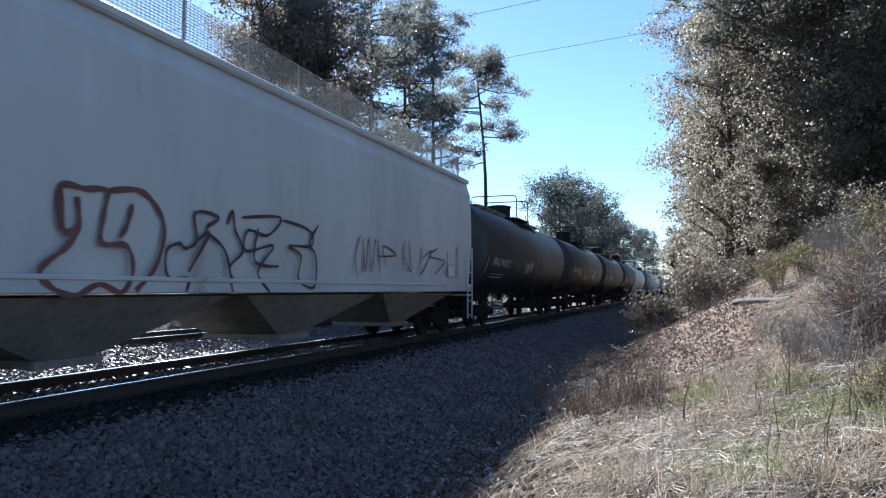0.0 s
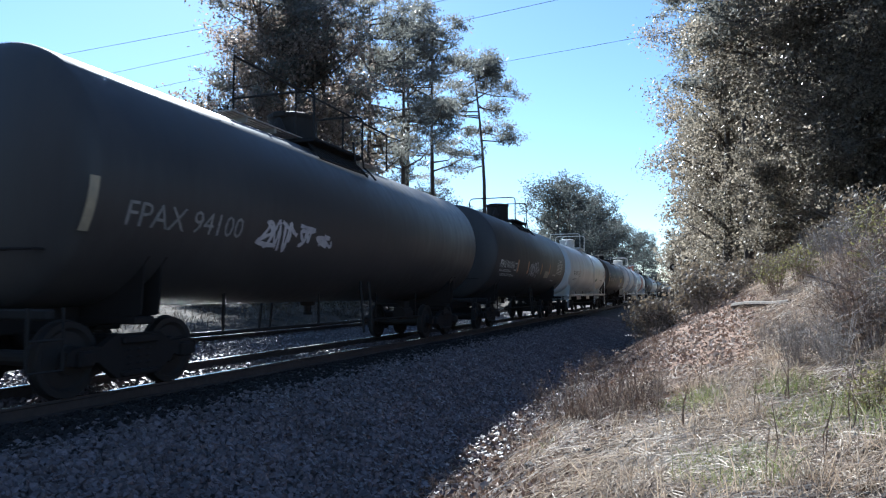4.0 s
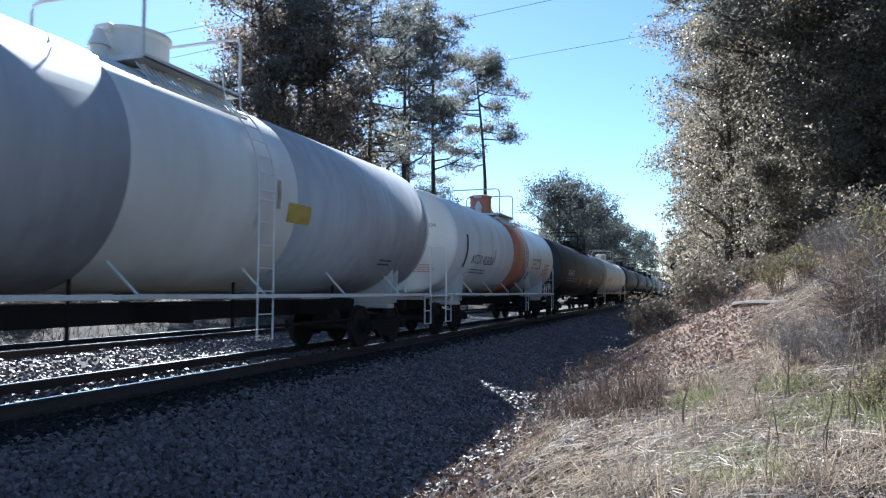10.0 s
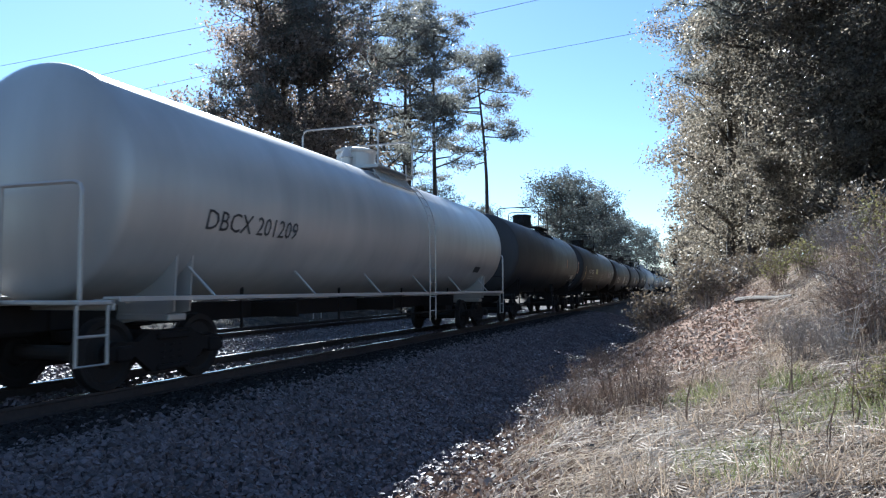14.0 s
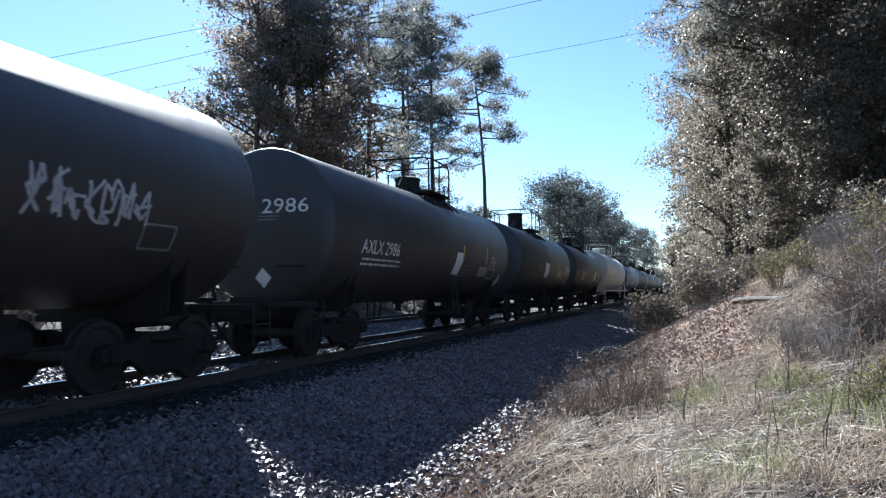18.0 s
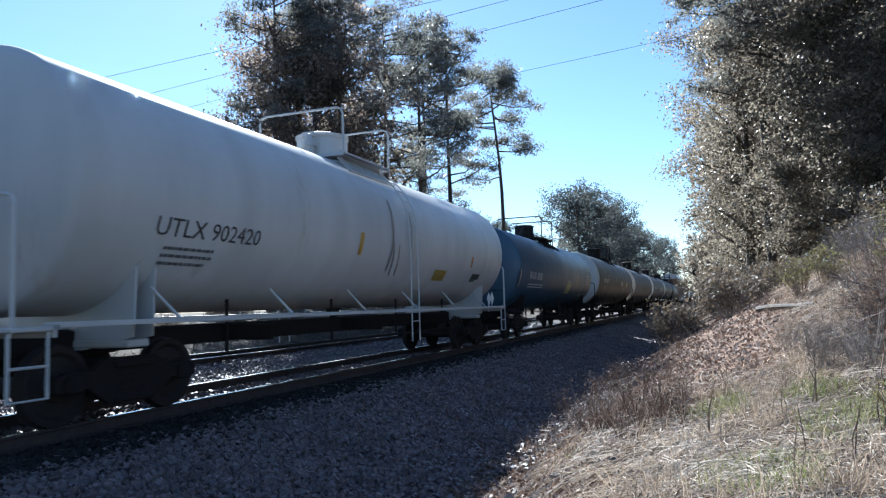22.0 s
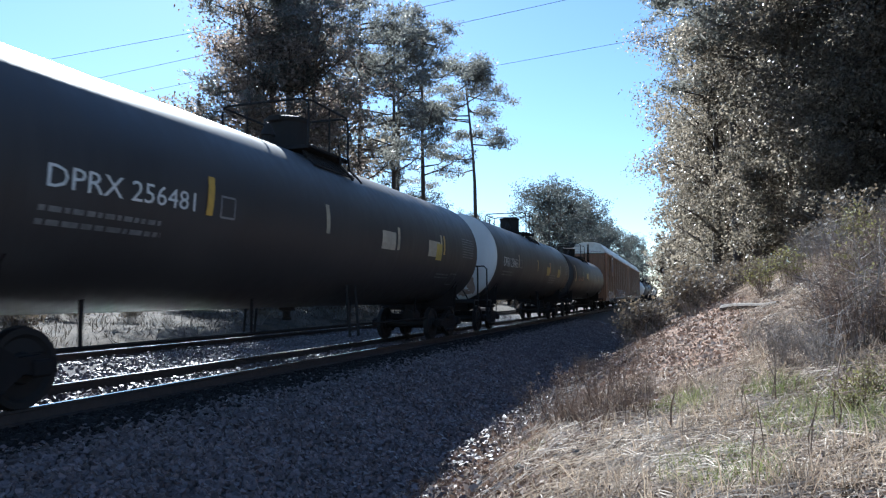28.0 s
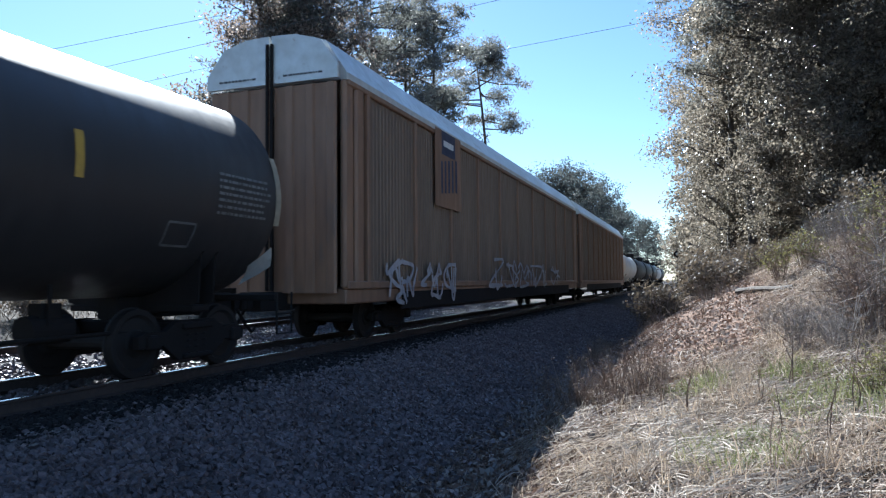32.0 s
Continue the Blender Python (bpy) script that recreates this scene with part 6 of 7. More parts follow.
def make_tree(kind, height, seed, label, group):
    rnd = random.Random(seed)
    tree = thing(("broadleaf" if kind in ("oak", "filler", "bush") else kind) + "_tree", label, "tree", group)
    bm = bmesh.new()
    bend = [rnd.uniform(-0.02, 0.02) * height, rnd.uniform(-0.02, 0.02) * height]
    trunk_r = height * (0.011 if kind == "pine" else 0.015)
    line = []
    for k in range(9):
        t = k / 8
        sway = 0.03 * height * math.sin(3.6 * t) if kind == "pine" and seed == 3 else 0.0
        line.append(Vector((sway + bend[0] * math.sin(2.2 * t), bend[1] * math.sin(1.7 * t + 0.4) - bend[1] * math.sin(0.4), height * t * (0.97 if kind == "pine" else 0.84) - 0.4 * (k == 0))))
    tube(line, trunk_r, 9, bm, taper=0.18)
    centres = []

    def on_trunk(t):
        f = t * 8
        i = min(7, int(f))
        return line[i].lerp(line[i + 1], f - i)

    if kind == "pine":
        sparse = seed == 3
        n, lo = (26, 0.5) if sparse else (26, 0.40)
        for k in range(n):
            t = lo + (0.99 - lo) * ((k + rnd.random()) / n) ** (0.5 if sparse else 0.75)
            a = rnd.uniform(0, math.tau)
            reach = height * (0.05 + 0.15 * math.sin(math.pi * min(1.0, (1.06 - t) / 0.5) * 0.6) * rnd.uniform(0.45, 1.15))
            base = on_trunk(t)
            tip = base + Vector((math.cos(a) * reach, math.sin(a) * reach, reach * rnd.uniform(-0.15, 0.45)))
            mid = base.lerp(tip, 0.5) + Vector((rnd.gauss(0, 0.25), rnd.gauss(0, 0.25), -0.08 * reach))
            tube([base, mid, tip], trunk_r * 0.3, 5, bm, taper=0.25)
            for s in range(rnd.randrange(3, 6)):
                q = mid.lerp(tip, 0.15 + 0.95 * rnd.random()) + Vector((rnd.gauss(0, 0.55), rnd.gauss(0, 0.55), rnd.gauss(0.15, 0.3)))
                tube([mid.lerp(tip, rnd.uniform(0.1, 0.8)), q], trunk_r * 0.1, 4, bm, taper=0.4)
                for c in range(3):
                    centres.append(q + Vector((rnd.gauss(0, 0.35), rnd.gauss(0, 0.35), rnd.gauss(0, 0.14))))
        for s in range(14):
            centres.append(on_trunk(1.0) + Vector((rnd.gauss(0, 0.7), rnd.gauss(0, 0.7), rnd.uniform(-1.2, 0.5))))
        v, f = leaf_cloud(centres, 46 if sparse else 32, (0.6, 0.6, 0.45) if sparse else (0.58, 0.58, 0.3), 0.17, seed, True)
        crown = cloud_mesh("crown", v, f, LEAF_DARK)
    else:
        n = 34
        lo = 0.06 if kind in ("edge", "filler", "bush") else 0.2
        for k in range(n):
            t = lo + (1.0 - lo) * ((k + rnd.random()) / n)
            a = rnd.uniform(0, math.tau)
            shape = math.sin(math.pi * min(1, (t - lo * 0.3) / (1.14 - lo * 0.3))) ** 0.65
            reach = height * 0.25 * shape * rnd.uniform(0.55, 1.12)
            base = on_trunk(t * 0.97)
            tip = base + Vector((math.cos(a) * reach, math.sin(a) * reach, reach * rnd.uniform(0.1, 0.8)))
            mid = base.lerp(tip, 0.5) + Vector((rnd.gauss(0, 0.3), rnd.gauss(0, 0.3), 0.08 * reach))
            tube([base, mid, tip], trunk_r * 0.3, 5, bm, taper=0.2)
            for s in range(max(3, int(reach * 1.5))):
                q = base.lerp(tip, 0.3 + 0.78 * rnd.random()) + Vector((rnd.gauss(0, 0.5), rnd.gauss(0, 0.5), rnd.gauss(0.1, 0.4)))
                tube([base.lerp(tip, rnd.uniform(0.3, 0.9)), q], trunk_r * 0.08, 3, bm, taper=0.4)
                for c in range(2):
                    centres.append(q + Vector((rnd.gauss(0, 0.55), rnd.gauss(0, 0.55), rnd.gauss(0.0, 0.4))))
        per, size = CROWNS[kind]
        v, f = leaf_cloud(centres, per, (0.9, 0.9, 0.65), size, seed)
        crown = cloud_mesh("crown", v, f, dict(broadleaf=LEAF_GREEN, oak=LEAF_RUSSET).get(kind, LEAF_OLIVE))
    part("trunk", bm, BARK, tree, smooth=True)
    part("crown", crown, None, tree)
    return tree


def plant(kinds, spots, group):
    for k, (kind, x, y, h, turn) in enumerate(spots):
        src, h0 = kinds[kind]
        s = h / h0
        m = Matrix.LocRotScale((x, y, ground_z(x, y) - 0.1), Euler((0, 0, radians(turn))), None)
        ob = copy_thing(src, m)
        ob.scale = (s, s, s)


def build_trees():
    kinds = {}
    for name, kind, h, seed, label in (("pine1", "pine", 24, 1, "tall loblolly pine with a bare trunk and tufted crown"), ("pine2", "pine", 24, 2, "tall loblolly pine with a bare trunk and tufted crown"),
                                       ("pine3", "pine", 24, 3, "slender pine with sparse tufted limbs"), ("oak1", "broadleaf", 20, 4, "dense dull-green broadleaf tree"),
                                       ("oak2", "broadleaf", 20, 5, "dense dull-green broadleaf tree"), ("edge1", "edge", 18, 6, "brown-leaved oak at the wood's edge"), ("edge2", "edge", 18, 7, "brown-leaved oak at the wood's edge"),
                                       ("oak3", "oak", 20, 8, "tall russet-leaved oak among the pines"), ("oak4", "oak", 20, 9, "tall russet-leaved oak among the pines"),
                                       ("bush1", "bush", 18, 12, "low brown-leaved oak at the wood's edge"), ("fill1", "filler", 19, 10, "brown-leaved tree deep in the wood"), ("fill2", "filler", 19, 11, "brown-leaved tree deep in the wood")):
        kinds[name] = (make_tree(kind, h, seed, label, "lineside trees"), h)
    left = [("pine3", -20.3, 70, 26.5, 20)]
    left += LEFT_TREES
    right = RIGHT_TREES
    plant(kinds, left + right, "lineside trees")
    # the first of each kind stand in the far wood
    for k, (src, h) in enumerate(kinds.values()):
        x, y = -40 - 2 * k, 215 + 12 * k
        src.matrix_basis = pose(x, y, ground_z(x, y) - 0.1, 0, 0, 40 * k)


LEFT_TREES = [("pine1", -21.5, 60, 27, 10), ("pine2", -22.6, 55, 25.5, 80), ("pine1", -25, 61, 27, 200), ("pine2", -23.5, 49.5, 24.5, 300), ("pine1", -26, 46, 24.5, 140), ("oak3", -25.5, 43, 24.5, 0),
              ("pine2", -29, 46, 24.5, 50), ("oak4", -28, 44.5, 24.5, 90), ("pine1", -28, 41, 24.5, 250), ("fill1", -28, 54, 20, 120), ("oak2", -24.5, 66, 13, 20), ("oak1", -22.5, 74, 12, 200), ("oak3", -26.5, 48, 15, 310),
              ("pine1", -24, 44.5, 24.5, 75),
              ("oak1", -20.5, 119, 24.1, 30), ("oak2", -19.8, 127, 24.3, 130), ("oak1", -19.5, 139, 24.9, 260), ("oak2", -18.8, 158, 23.6, 10), ("oak1", -18.5, 182, 23.2, 70), ("oak2", -18, 212, 24.5, 110), ("oak1", -18, 250, 27.1, 190), ("oak2", -17.5, 300, 28.1, 33), ("oak1", -17, 360, 25.9, 77), ("oak2", -19.5, 150, 25.3, 200), ("oak1", -19, 172, 23.3, 300),
              ("oak2", -25, 108, 13, 140), ("oak1", -23, 92, 9, 140)]
RIGHT_TREES = [("edge1", 7.6, 36.5, 19, 160), ("edge1", 2.2, 47, 20, 0), ("edge2", 2.0, 56, 15, 300), ("fill1", 0.4, 66, 11, 60), ("fill2", -0.9, 86, 9.5, 0), ("fill1", -1.2, 100, 11.5, 200), ("fill2", -0.9, 125, 13.5, 100), ("fill1", -0.6, 78, 6, 130), ("bush1", 3.6, 38, 8, 250), ("bush1", 6.2, 35, 9, 40), ("pine1", 4.2, 52, 26, 60), ("edge2", 6.0, 41, 21, 100), ("edge1", 8, 46, 26, 200), ("pine2", 9.5, 38, 27, 10), ("edge1", 11.0, 35, 21, 140), ("edge2", 13, 40, 26, 220), ("edge2", 14.5, 32, 20, 280),
               ("pine1", 17, 36, 27, 330), ("oak1", 19, 31, 24, 20), ("edge1", 21, 27, 20, 75), ("edge2", 3.6, 58, 20, 30), ("fill2", 4, 72, 20, 40), ("fill1", 3.4, 88, 18, 200), ("fill2", 3.4, 108, 19, 260), ("fill1", 3.2, 135, 20, 300),
               ("fill2", 3, 170, 20, 12), ("fill1", 3, 215, 21, 80), ("fill2", 3, 280, 22, 150), ("pine2", 12, 47, 28, 100), ("fill1", 16, 43, 27, 70), ("pine1", 22, 34, 27, 15), ("fill2", 25, 30, 25, 115)]
RIGHT_TREES += [("fill1" if k % 2 else "fill2", 5.5 + 2.3 * k, 64 - 1.3 * k, 25 + 3 * (k % 3), 50 * k) for k in range(14)]
RIGHT_TREES += [("pine2", 4.4, 41.5, 25, 130), ("pine3", 3.2, 43, 24, 90)]
RIGHT_TREES += [("fill1" if k % 2 else "fill2", 9 + 2.6 * k, 50 - 1.5 * k, 17 + 3 * (k % 2), 70 * k) for k in range(7)]
build_trees()


# ---- wires ----
WIRE_LINES = [(-45, 24.2, 25, 18.6, 11.6), (-45, 28.6, 25, 17.1, 11.6), (-45, 31.9, 25, 17.9, 11.6), (-45, 37.0, 25, 23.0, 11.6)]
WIRE = material("aluminium_wire", (0.12, 0.12, 0.12), (0.08, 0.08, 0.08), 0.5)


def build_wires():
    for k, (x0, y0, x1, y1, z) in enumerate(WIRE_LINES):
        bm = bmesh.new()
        pts = []
        for i in range(25):
            t = i / 24
            pts.append((x0 + (x1 - x0) * t, y0 + (y1 - y0) * t, z - 0.15 * 4 * t * (1 - t)))
        tube(pts, 0.009, 5, bm)
        tagged(part("power_line", bm, WIRE, None), "thin overhead power line crossing the tracks", "power line", "overhead lines", "structure")


build_wires()


# ---- line-side signal ----
def build_signal():
    x, y = -1.4, 70.0
    z = ground_z(x, y)
    mast = thing("signal_mast", "far black railway signal with a round target", "signal")
    part("mast", tube([(x, y, z - 0.2), (x, y, 3.7)], 0.04, 8), DARK_GEAR, mast)
    disc = lathe([(0.0, 0.0), (0.0, 0.3), (0.04, 0.3), (0.04, 0.0)], "Y", 24)
    bmesh.ops.translate(disc, vec=(x, y - 0.2, 3.85), verts=disc.verts)
    part("target_disc", disc, DARK_GEAR, mast)
    lens = lathe([(0.0, 0.0), (0.02, 0.1), (0.06, 0.12), (0.06, 0.0)], "Y", 16)
    bmesh.ops.translate(lens, vec=(x, y - 0.27, 3.85), verts=lens.verts)
    part("signal_lens", lens, PLACARD, mast)
    part("signal_case", box(x, y, 3.85, 0.2, 0.3, 0.3, 0.03), DARK_GEAR, mast)


build_signal()

# ---- ballast stones, grass and weeds ----
STRAW = material("dry_straw_grass", (0.42, 0.34, 0.25), (0.23, 0.17, 0.125), 0.8, grain=2, stain=0.4, per_island=0.5, translucent=0.35)
GRASS = material("green_grass_blades", (0.13, 0.155, 0.05), (0.22, 0.215, 0.1), 0.7, grain=2, stain=0.4, per_island=0.35, translucent=0.4)
STALK = material("dry_weed_stalks", (0.17, 0.12, 0.088), (0.26, 0.19, 0.145), 0.85, grain=4, stain=1, per_island=0.45, translucent=0.2)
TWIG = material("grey_bare_twigs", (0.27, 0.235, 0.21), (0.17, 0.145, 0.125), 0.85, grain=4, stain=1, per_island=0.3)
SHRUB = material("dusty_shrub_leaves", (0.1, 0.08, 0.055), (0.15, 0.115, 0.08), 0.7, grain=3, stain=0.5, per_island=0.45, translucent=0.35)
WEED_GREEN = material("yellow_green_weed_leaves", (0.15, 0.145, 0.05), (0.22, 0.19, 0.08), 0.7, grain=3, stain=0.5, per_island=0.4, translucent=0.4)


PALE_STONE = material("pale_field_stone", (0.24, 0.22, 0.2), (0.15, 0.14, 0.13), 0.8, grain=8, stain=2, bump=0.4, bump_scale=30, per_island=0.25)


def stones(name, spots, label, mat=STONE):
    """Angular broken stones, joined; spots: x, y, z, size."""
    rnd = np.random.RandomState(5)
    cube = np.array([(-1, -1, -1), (1, -1, -1), (1, 1, -1), (-1, 1, -1), (-1, -1, 1), (1, -1, 1), (1, 1, 1), (-1, 1, 1)], float)
    quads = np.array([(0, 3, 2, 1), (4, 5, 6, 7), (0, 1, 5, 4), (1, 2, 6, 5), (2, 3, 7, 6), (3, 0, 4, 7)])
    n = len(spots)
    sp = np.array(spots)
    v = np.repeat(cube[None], n, 0) * (0.45 + 0.5 * rnd.rand(n, 8, 3))
    q = rnd.normal(size=(n, 4))
    q /= np.linalg.norm(q, axis=1)[:, None]
    w, x, y, z = q.T
    rot = np.stack([1 - 2 * (y * y + z * z), 2 * (x * y - z * w), 2 * (x * z + y * w), 2 * (x * y + z * w), 1 - 2 * (x * x + z * z), 2 * (y * z - x * w),
                    2 * (x * z - y * w), 2 * (y * z + x * w), 1 - 2 * (x * x + y * y)], 1).reshape(n, 3, 3)
    v = np.einsum("nij,nkj->nki", rot, v) * (sp[:, 3] * 0.62)[:, None, None] + sp[:, None, :3]
    faces = (quads[None] + 8 * np.arange(n)[:, None, None]).reshape(-1, 4)
    me = bpy.data.meshes.new(name)
    me.from_pydata(v.reshape(-1, 3).tolist(), [], faces.tolist())
    me.materials.append(mat)
    tagged(new(name, me), label, "ballast", kind="stuff")


def build_ballast():
    rnd = random.Random(9)
    near, mid, oily_shaded = [], [], []
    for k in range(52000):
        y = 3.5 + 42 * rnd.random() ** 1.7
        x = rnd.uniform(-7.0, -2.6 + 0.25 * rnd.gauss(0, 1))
        # stones nearest the train get the colour that holds both oil and shade
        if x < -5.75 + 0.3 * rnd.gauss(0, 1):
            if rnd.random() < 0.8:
                oily_shaded.append((x, y, ground_z(x, y) + 0.01, rnd.uniform(0.032, 0.06)))
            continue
        near.append((x, y, ground_z(x, y) + 0.012, rnd.uniform(0.032, 0.07)))
    for k in range(36000):
        y = 4 + 46 * rnd.random() ** 1.5
        x = rnd.uniform(-16.2, -7.0)
        if abs(x - TRACK_X) < 0.95 or abs(x - TRACK2_X) < 0.95:
            z = 0.03
        else:
            z = ground_z(x, y) + 0.012
        if min(abs(x - c - d) for c in (TRACK_X, TRACK2_X) for d in (-0.755, 0.755)) < 0.1:
            continue
        mid.append((x, y, z + (TRACK2_Z if abs(x - TRACK2_X) < 0.95 else 0), rnd.uniform(0.034, 0.068)))
    stones("shoulder_ballast", near, "loose crushed grey stones of the ballast shoulder")
    pale = [(rnd.uniform(-2.0, -0.9), rnd.uniform(6.6, 8.6), 0, rnd.uniform(0.04, 0.11)) for k in range(14)]
    stones("bank_rocks", [(x, y, ground_z(x, y) + 0.02, s) for x, y, _, s in pale], "pale loose rocks at the foot of the bank", PALE_STONE)
    stones("oily_ballast", oily_shaded, "oil-stained stones along the tie ends, coloured darker for the train's shade", OILY_SHADE_STONE)
    stones("bed_ballast", mid, "crushed grey ballast stones between the rails")


def blades(name, spots, mat, label, category="grass", width=0.006, segs=2):
    """Thin bent blades; spots: x, y, z, height, lean x, lean y."""
    rnd = np.random.RandomState(len(spots))
    sp = np.array(spots)
    n = len(sp)
    a = rnd.rand(n) * math.tau
    side = np.stack([np.cos(a), np.sin(a), np.zeros(n)], 1) * (width * (0.6 + 0.8 * rnd.rand(n)))[:, None]
    base = sp[:, :3]
    mid = base + np.stack([sp[:, 4] * 0.35, sp[:, 5] * 0.35, sp[:, 3] * 0.62], 1)
    tip = base + np.stack([sp[:, 4], sp[:, 5], sp[:, 3]], 1)
    v = np.stack([base - side, base + side, mid + side * 0.7, mid - side * 0.7, tip], 1).reshape(-1, 3)
    k = 5 * np.arange(n)[:, None]
    quads = (np.array([[0, 1, 2, 3]]) + k).tolist()
    tris = (np.array([[3, 2, 4]]) + k).tolist()
    me = bpy.data.meshes.new(name)
    me.from_pydata(v.tolist(), [], quads + tris)
    me.materials.append(mat)
    return tagged(new(name, me), label, category, kind="stuff")


def strands(name, spots, mat, label, width=0.003, category="grass"):
    """Long fallen stems, each bent twice and lying low; spots: x, y, length, direction, arch."""
    rnd = np.random.RandomState(len(spots))
    verts, faces = [], []
    for n, (x, y, ln, a, arch) in enumerate(spots):
        dx, dy = math.cos(a), math.sin(a)
        px, py = -dy * width, dx * width
        b = len(verts)
        kink = rnd.uniform(-0.18, 0.18) * ln
        for k in range(4):
            t = k / 3
            bow = kink * math.sin(math.pi * t)
            cx, cy = x + dx * ln * t - dy * bow, y + dy * ln * t + dx * bow
            cz = ground_z(cx, cy) + 0.012 + arch * math.sin(math.pi * min(1, t * 0.85 + 0.1))
            wd = 1 - 0.6 * t
            verts += [(cx - px * wd, cy - py * wd, cz), (cx + px * wd, cy + py * wd, cz + 0.004)]
        for k in range(3):
            faces.append((b + 2 * k, b + 2 * k + 1, b + 2 * k + 3, b + 2 * k + 2))
    me = bpy.data.meshes.new(name)
    me.from_pydata(verts, [], faces)
    me.materials.append(mat)
    return tagged(new(name, me), label, category, kind="stuff")


FAR_GRASS = material("dull_dry_grass", (0.12, 0.092, 0.064), (0.05, 0.038, 0.028), 0.8, grain=2, stain=0.4, per_island=0.5, translucent=0.1)
PALE_STRAW = material("bleached_straw", (0.5, 0.43, 0.35), (0.31, 0.255, 0.2), 0.75, grain=2, stain=0.4, per_island=0.4, translucent=0.3)
DULL_STRAW = material("dull_fallen_stems", (0.22, 0.155, 0.115), (0.13, 0.09, 0.066), 0.8, grain=2, stain=0.4, per_island=0.5, translucent=0.2)
PALE_LITTER = material("pale_curled_leaves", (0.4, 0.33, 0.28), (0.25, 0.195, 0.16), 0.75, grain=3, stain=1, per_island=0.4, translucent=0.15)
LITTER = material("fallen_brown_leaves", (0.115, 0.072, 0.05), (0.225, 0.15, 0.112), 0.8, grain=3, stain=1, per_island=0.5, translucent=0.15)


def spot(x, y, cx, cy, rx, ry):
    """Soft oval patch: 1 at its centre, 0 at its rim."""
    return max(0.0, 1 - ((x - cx) / rx) ** 2 - ((y - cy) / ry) ** 2)


def clay(x, y):
    return smooth(9.5, 11.5, y + 0.6 * noise.noise((x, y, 4.0))) * smooth(0.10, 0.06, x / y + 0.02 * noise.noise((x * 0.8, y * 0.8, 6.0)))


def lush(x, y):
    return max(spot(x, y, 1.25, 6.6, 0.75, 1.1), 0.8 * spot(x, y, 0.25, 5.4, 0.5, 0.8), 0.7 * spot(x, y, -0.05, 8.4, 0.45, 0.9), 0.6 * spot(x, y, 1.0, 8.3, 0.5, 0.6))


def build_grass():
    rnd = random.Random(21)
    dry, green, fallen, pale = [], [], [], []
    for k in range(90000):
        y = 2.5 + 24 * rnd.random() ** 1.9
        x = rnd.uniform(-2.8, 0.3 + 0.26 * y)
        tuft = noise.noise((x * 1.6, y * 1.6, 0.0))
        edge = smooth(-2.7, -0.6, x)
        if rnd.random() < clay(x, y) * 0.97 or rnd.random() < 0.75 * smooth(-0.3, -0.9, x) * smooth(9.5, 8.0, y):
            continue
        h = rnd.uniform(0.05, 0.24) * (0.4 + 0.7 * edge) * (1.1 + 0.9 * tuft)
        lx, ly = rnd.gauss(0, 0.5) * h, rnd.gauss(0, 0.5) * h
        wet = lush(x, y) + 0.35 * tuft
        if wet > 0.25 and rnd.random() < 0.85:
            green.append((x, y, ground_z(x, y) - 0.01, h * 0.8, lx, ly))
        elif tuft + rnd.random() * 0.8 > 0.35 and rnd.random() < 0.25 + 0.75 * edge:
            dry.append((x, y, ground_z(x, y) - 0.01, h * rnd.uniform(0.4, 1.3), lx * 1.6, ly * 1.6))
    for k in range(48000):
        y = 3.2 + 17 * rnd.random() ** 1.8
        x = rnd.uniform(-1.7, 0.2 + 0.25 * y)
        heap = noise.noise((x * 1.1 + 7, y * 0.8, 1.0))
        bright = spot(x, y, 0.05, 6.0, 1.15, 2.6) + 0.5 * heap
        if bright + rnd.random() * 0.6 < 0.36 or rnd.random() < clay(x, y) * 0.95 or rnd.random() < 0.6 * smooth(-0.4, -1.0, x):
            continue
        row = (x, y, rnd.uniform(0.15, 0.7), rnd.gauss(0.7, 1.0) + math.pi * (rnd.random() < 0.45), rnd.uniform(0.0, 0.08) + 0.16 * max(0, heap) * rnd.random())
        (pale if rnd.random() < 0.45 + 0.4 * bright else fallen).append(row)
    blades("dry_grass", dry, STRAW, "thin dry straw-coloured grass on the bank", width=0.0035)
    blades("green_grass", green, GRASS, "patches of short green grass on the bank", width=0.0042)
    strands("fallen_straw", fallen, DULL_STRAW, "dull brown fallen stems lying in mats", 0.005)
    strands("bleached_straw", pale, PALE_STRAW, "bleached fallen straw lying criss-cross in mats", 0.005)
    twigs = []
    for k in range(1300):
        y = 4 + 18 * rnd.random() ** 1.5
        twigs.append((rnd.uniform(-2.3, 0.22 * y), y, rnd.uniform(0.1, 0.55), rnd.uniform(0, math.tau), rnd.uniform(0, 0.06)))
    for k in range(220):
        y = rnd.uniform(9.5, 15)
        twigs.append((rnd.uniform(-2.5, -1.7), y, rnd.uniform(0.2, 0.7), rnd.uniform(0, math.tau), rnd.uniform(0.05, 0.35)))
    strands("fallen_twigs", twigs, TWIG, "dead twigs scattered on the bank", 0.005, "twigs")
    spots, chips = [], []
    for k in range(40000):
        y = 3.5 + 20 * rnd.random() ** 1.5
        x = rnd.uniform(-2.8, 0.1 + 0.2 * y) if k % 3 else rnd.uniform(-2.8, -0.3)
        if noise.noise((x * 0.9, y * 0.9, 9.0)) + rnd.random() * 0.8 - 0.5 * spot(x, y, 0.3, 6.0, 1.4, 3.0) < 0.05:
            continue
        (spots if k % 4 else chips).append((x, y, ground_z(x, y) + 0.018))
    v, f = leaf_cloud(spots, 1, (0.02, 0.02, 0.016), 0.036, 8)
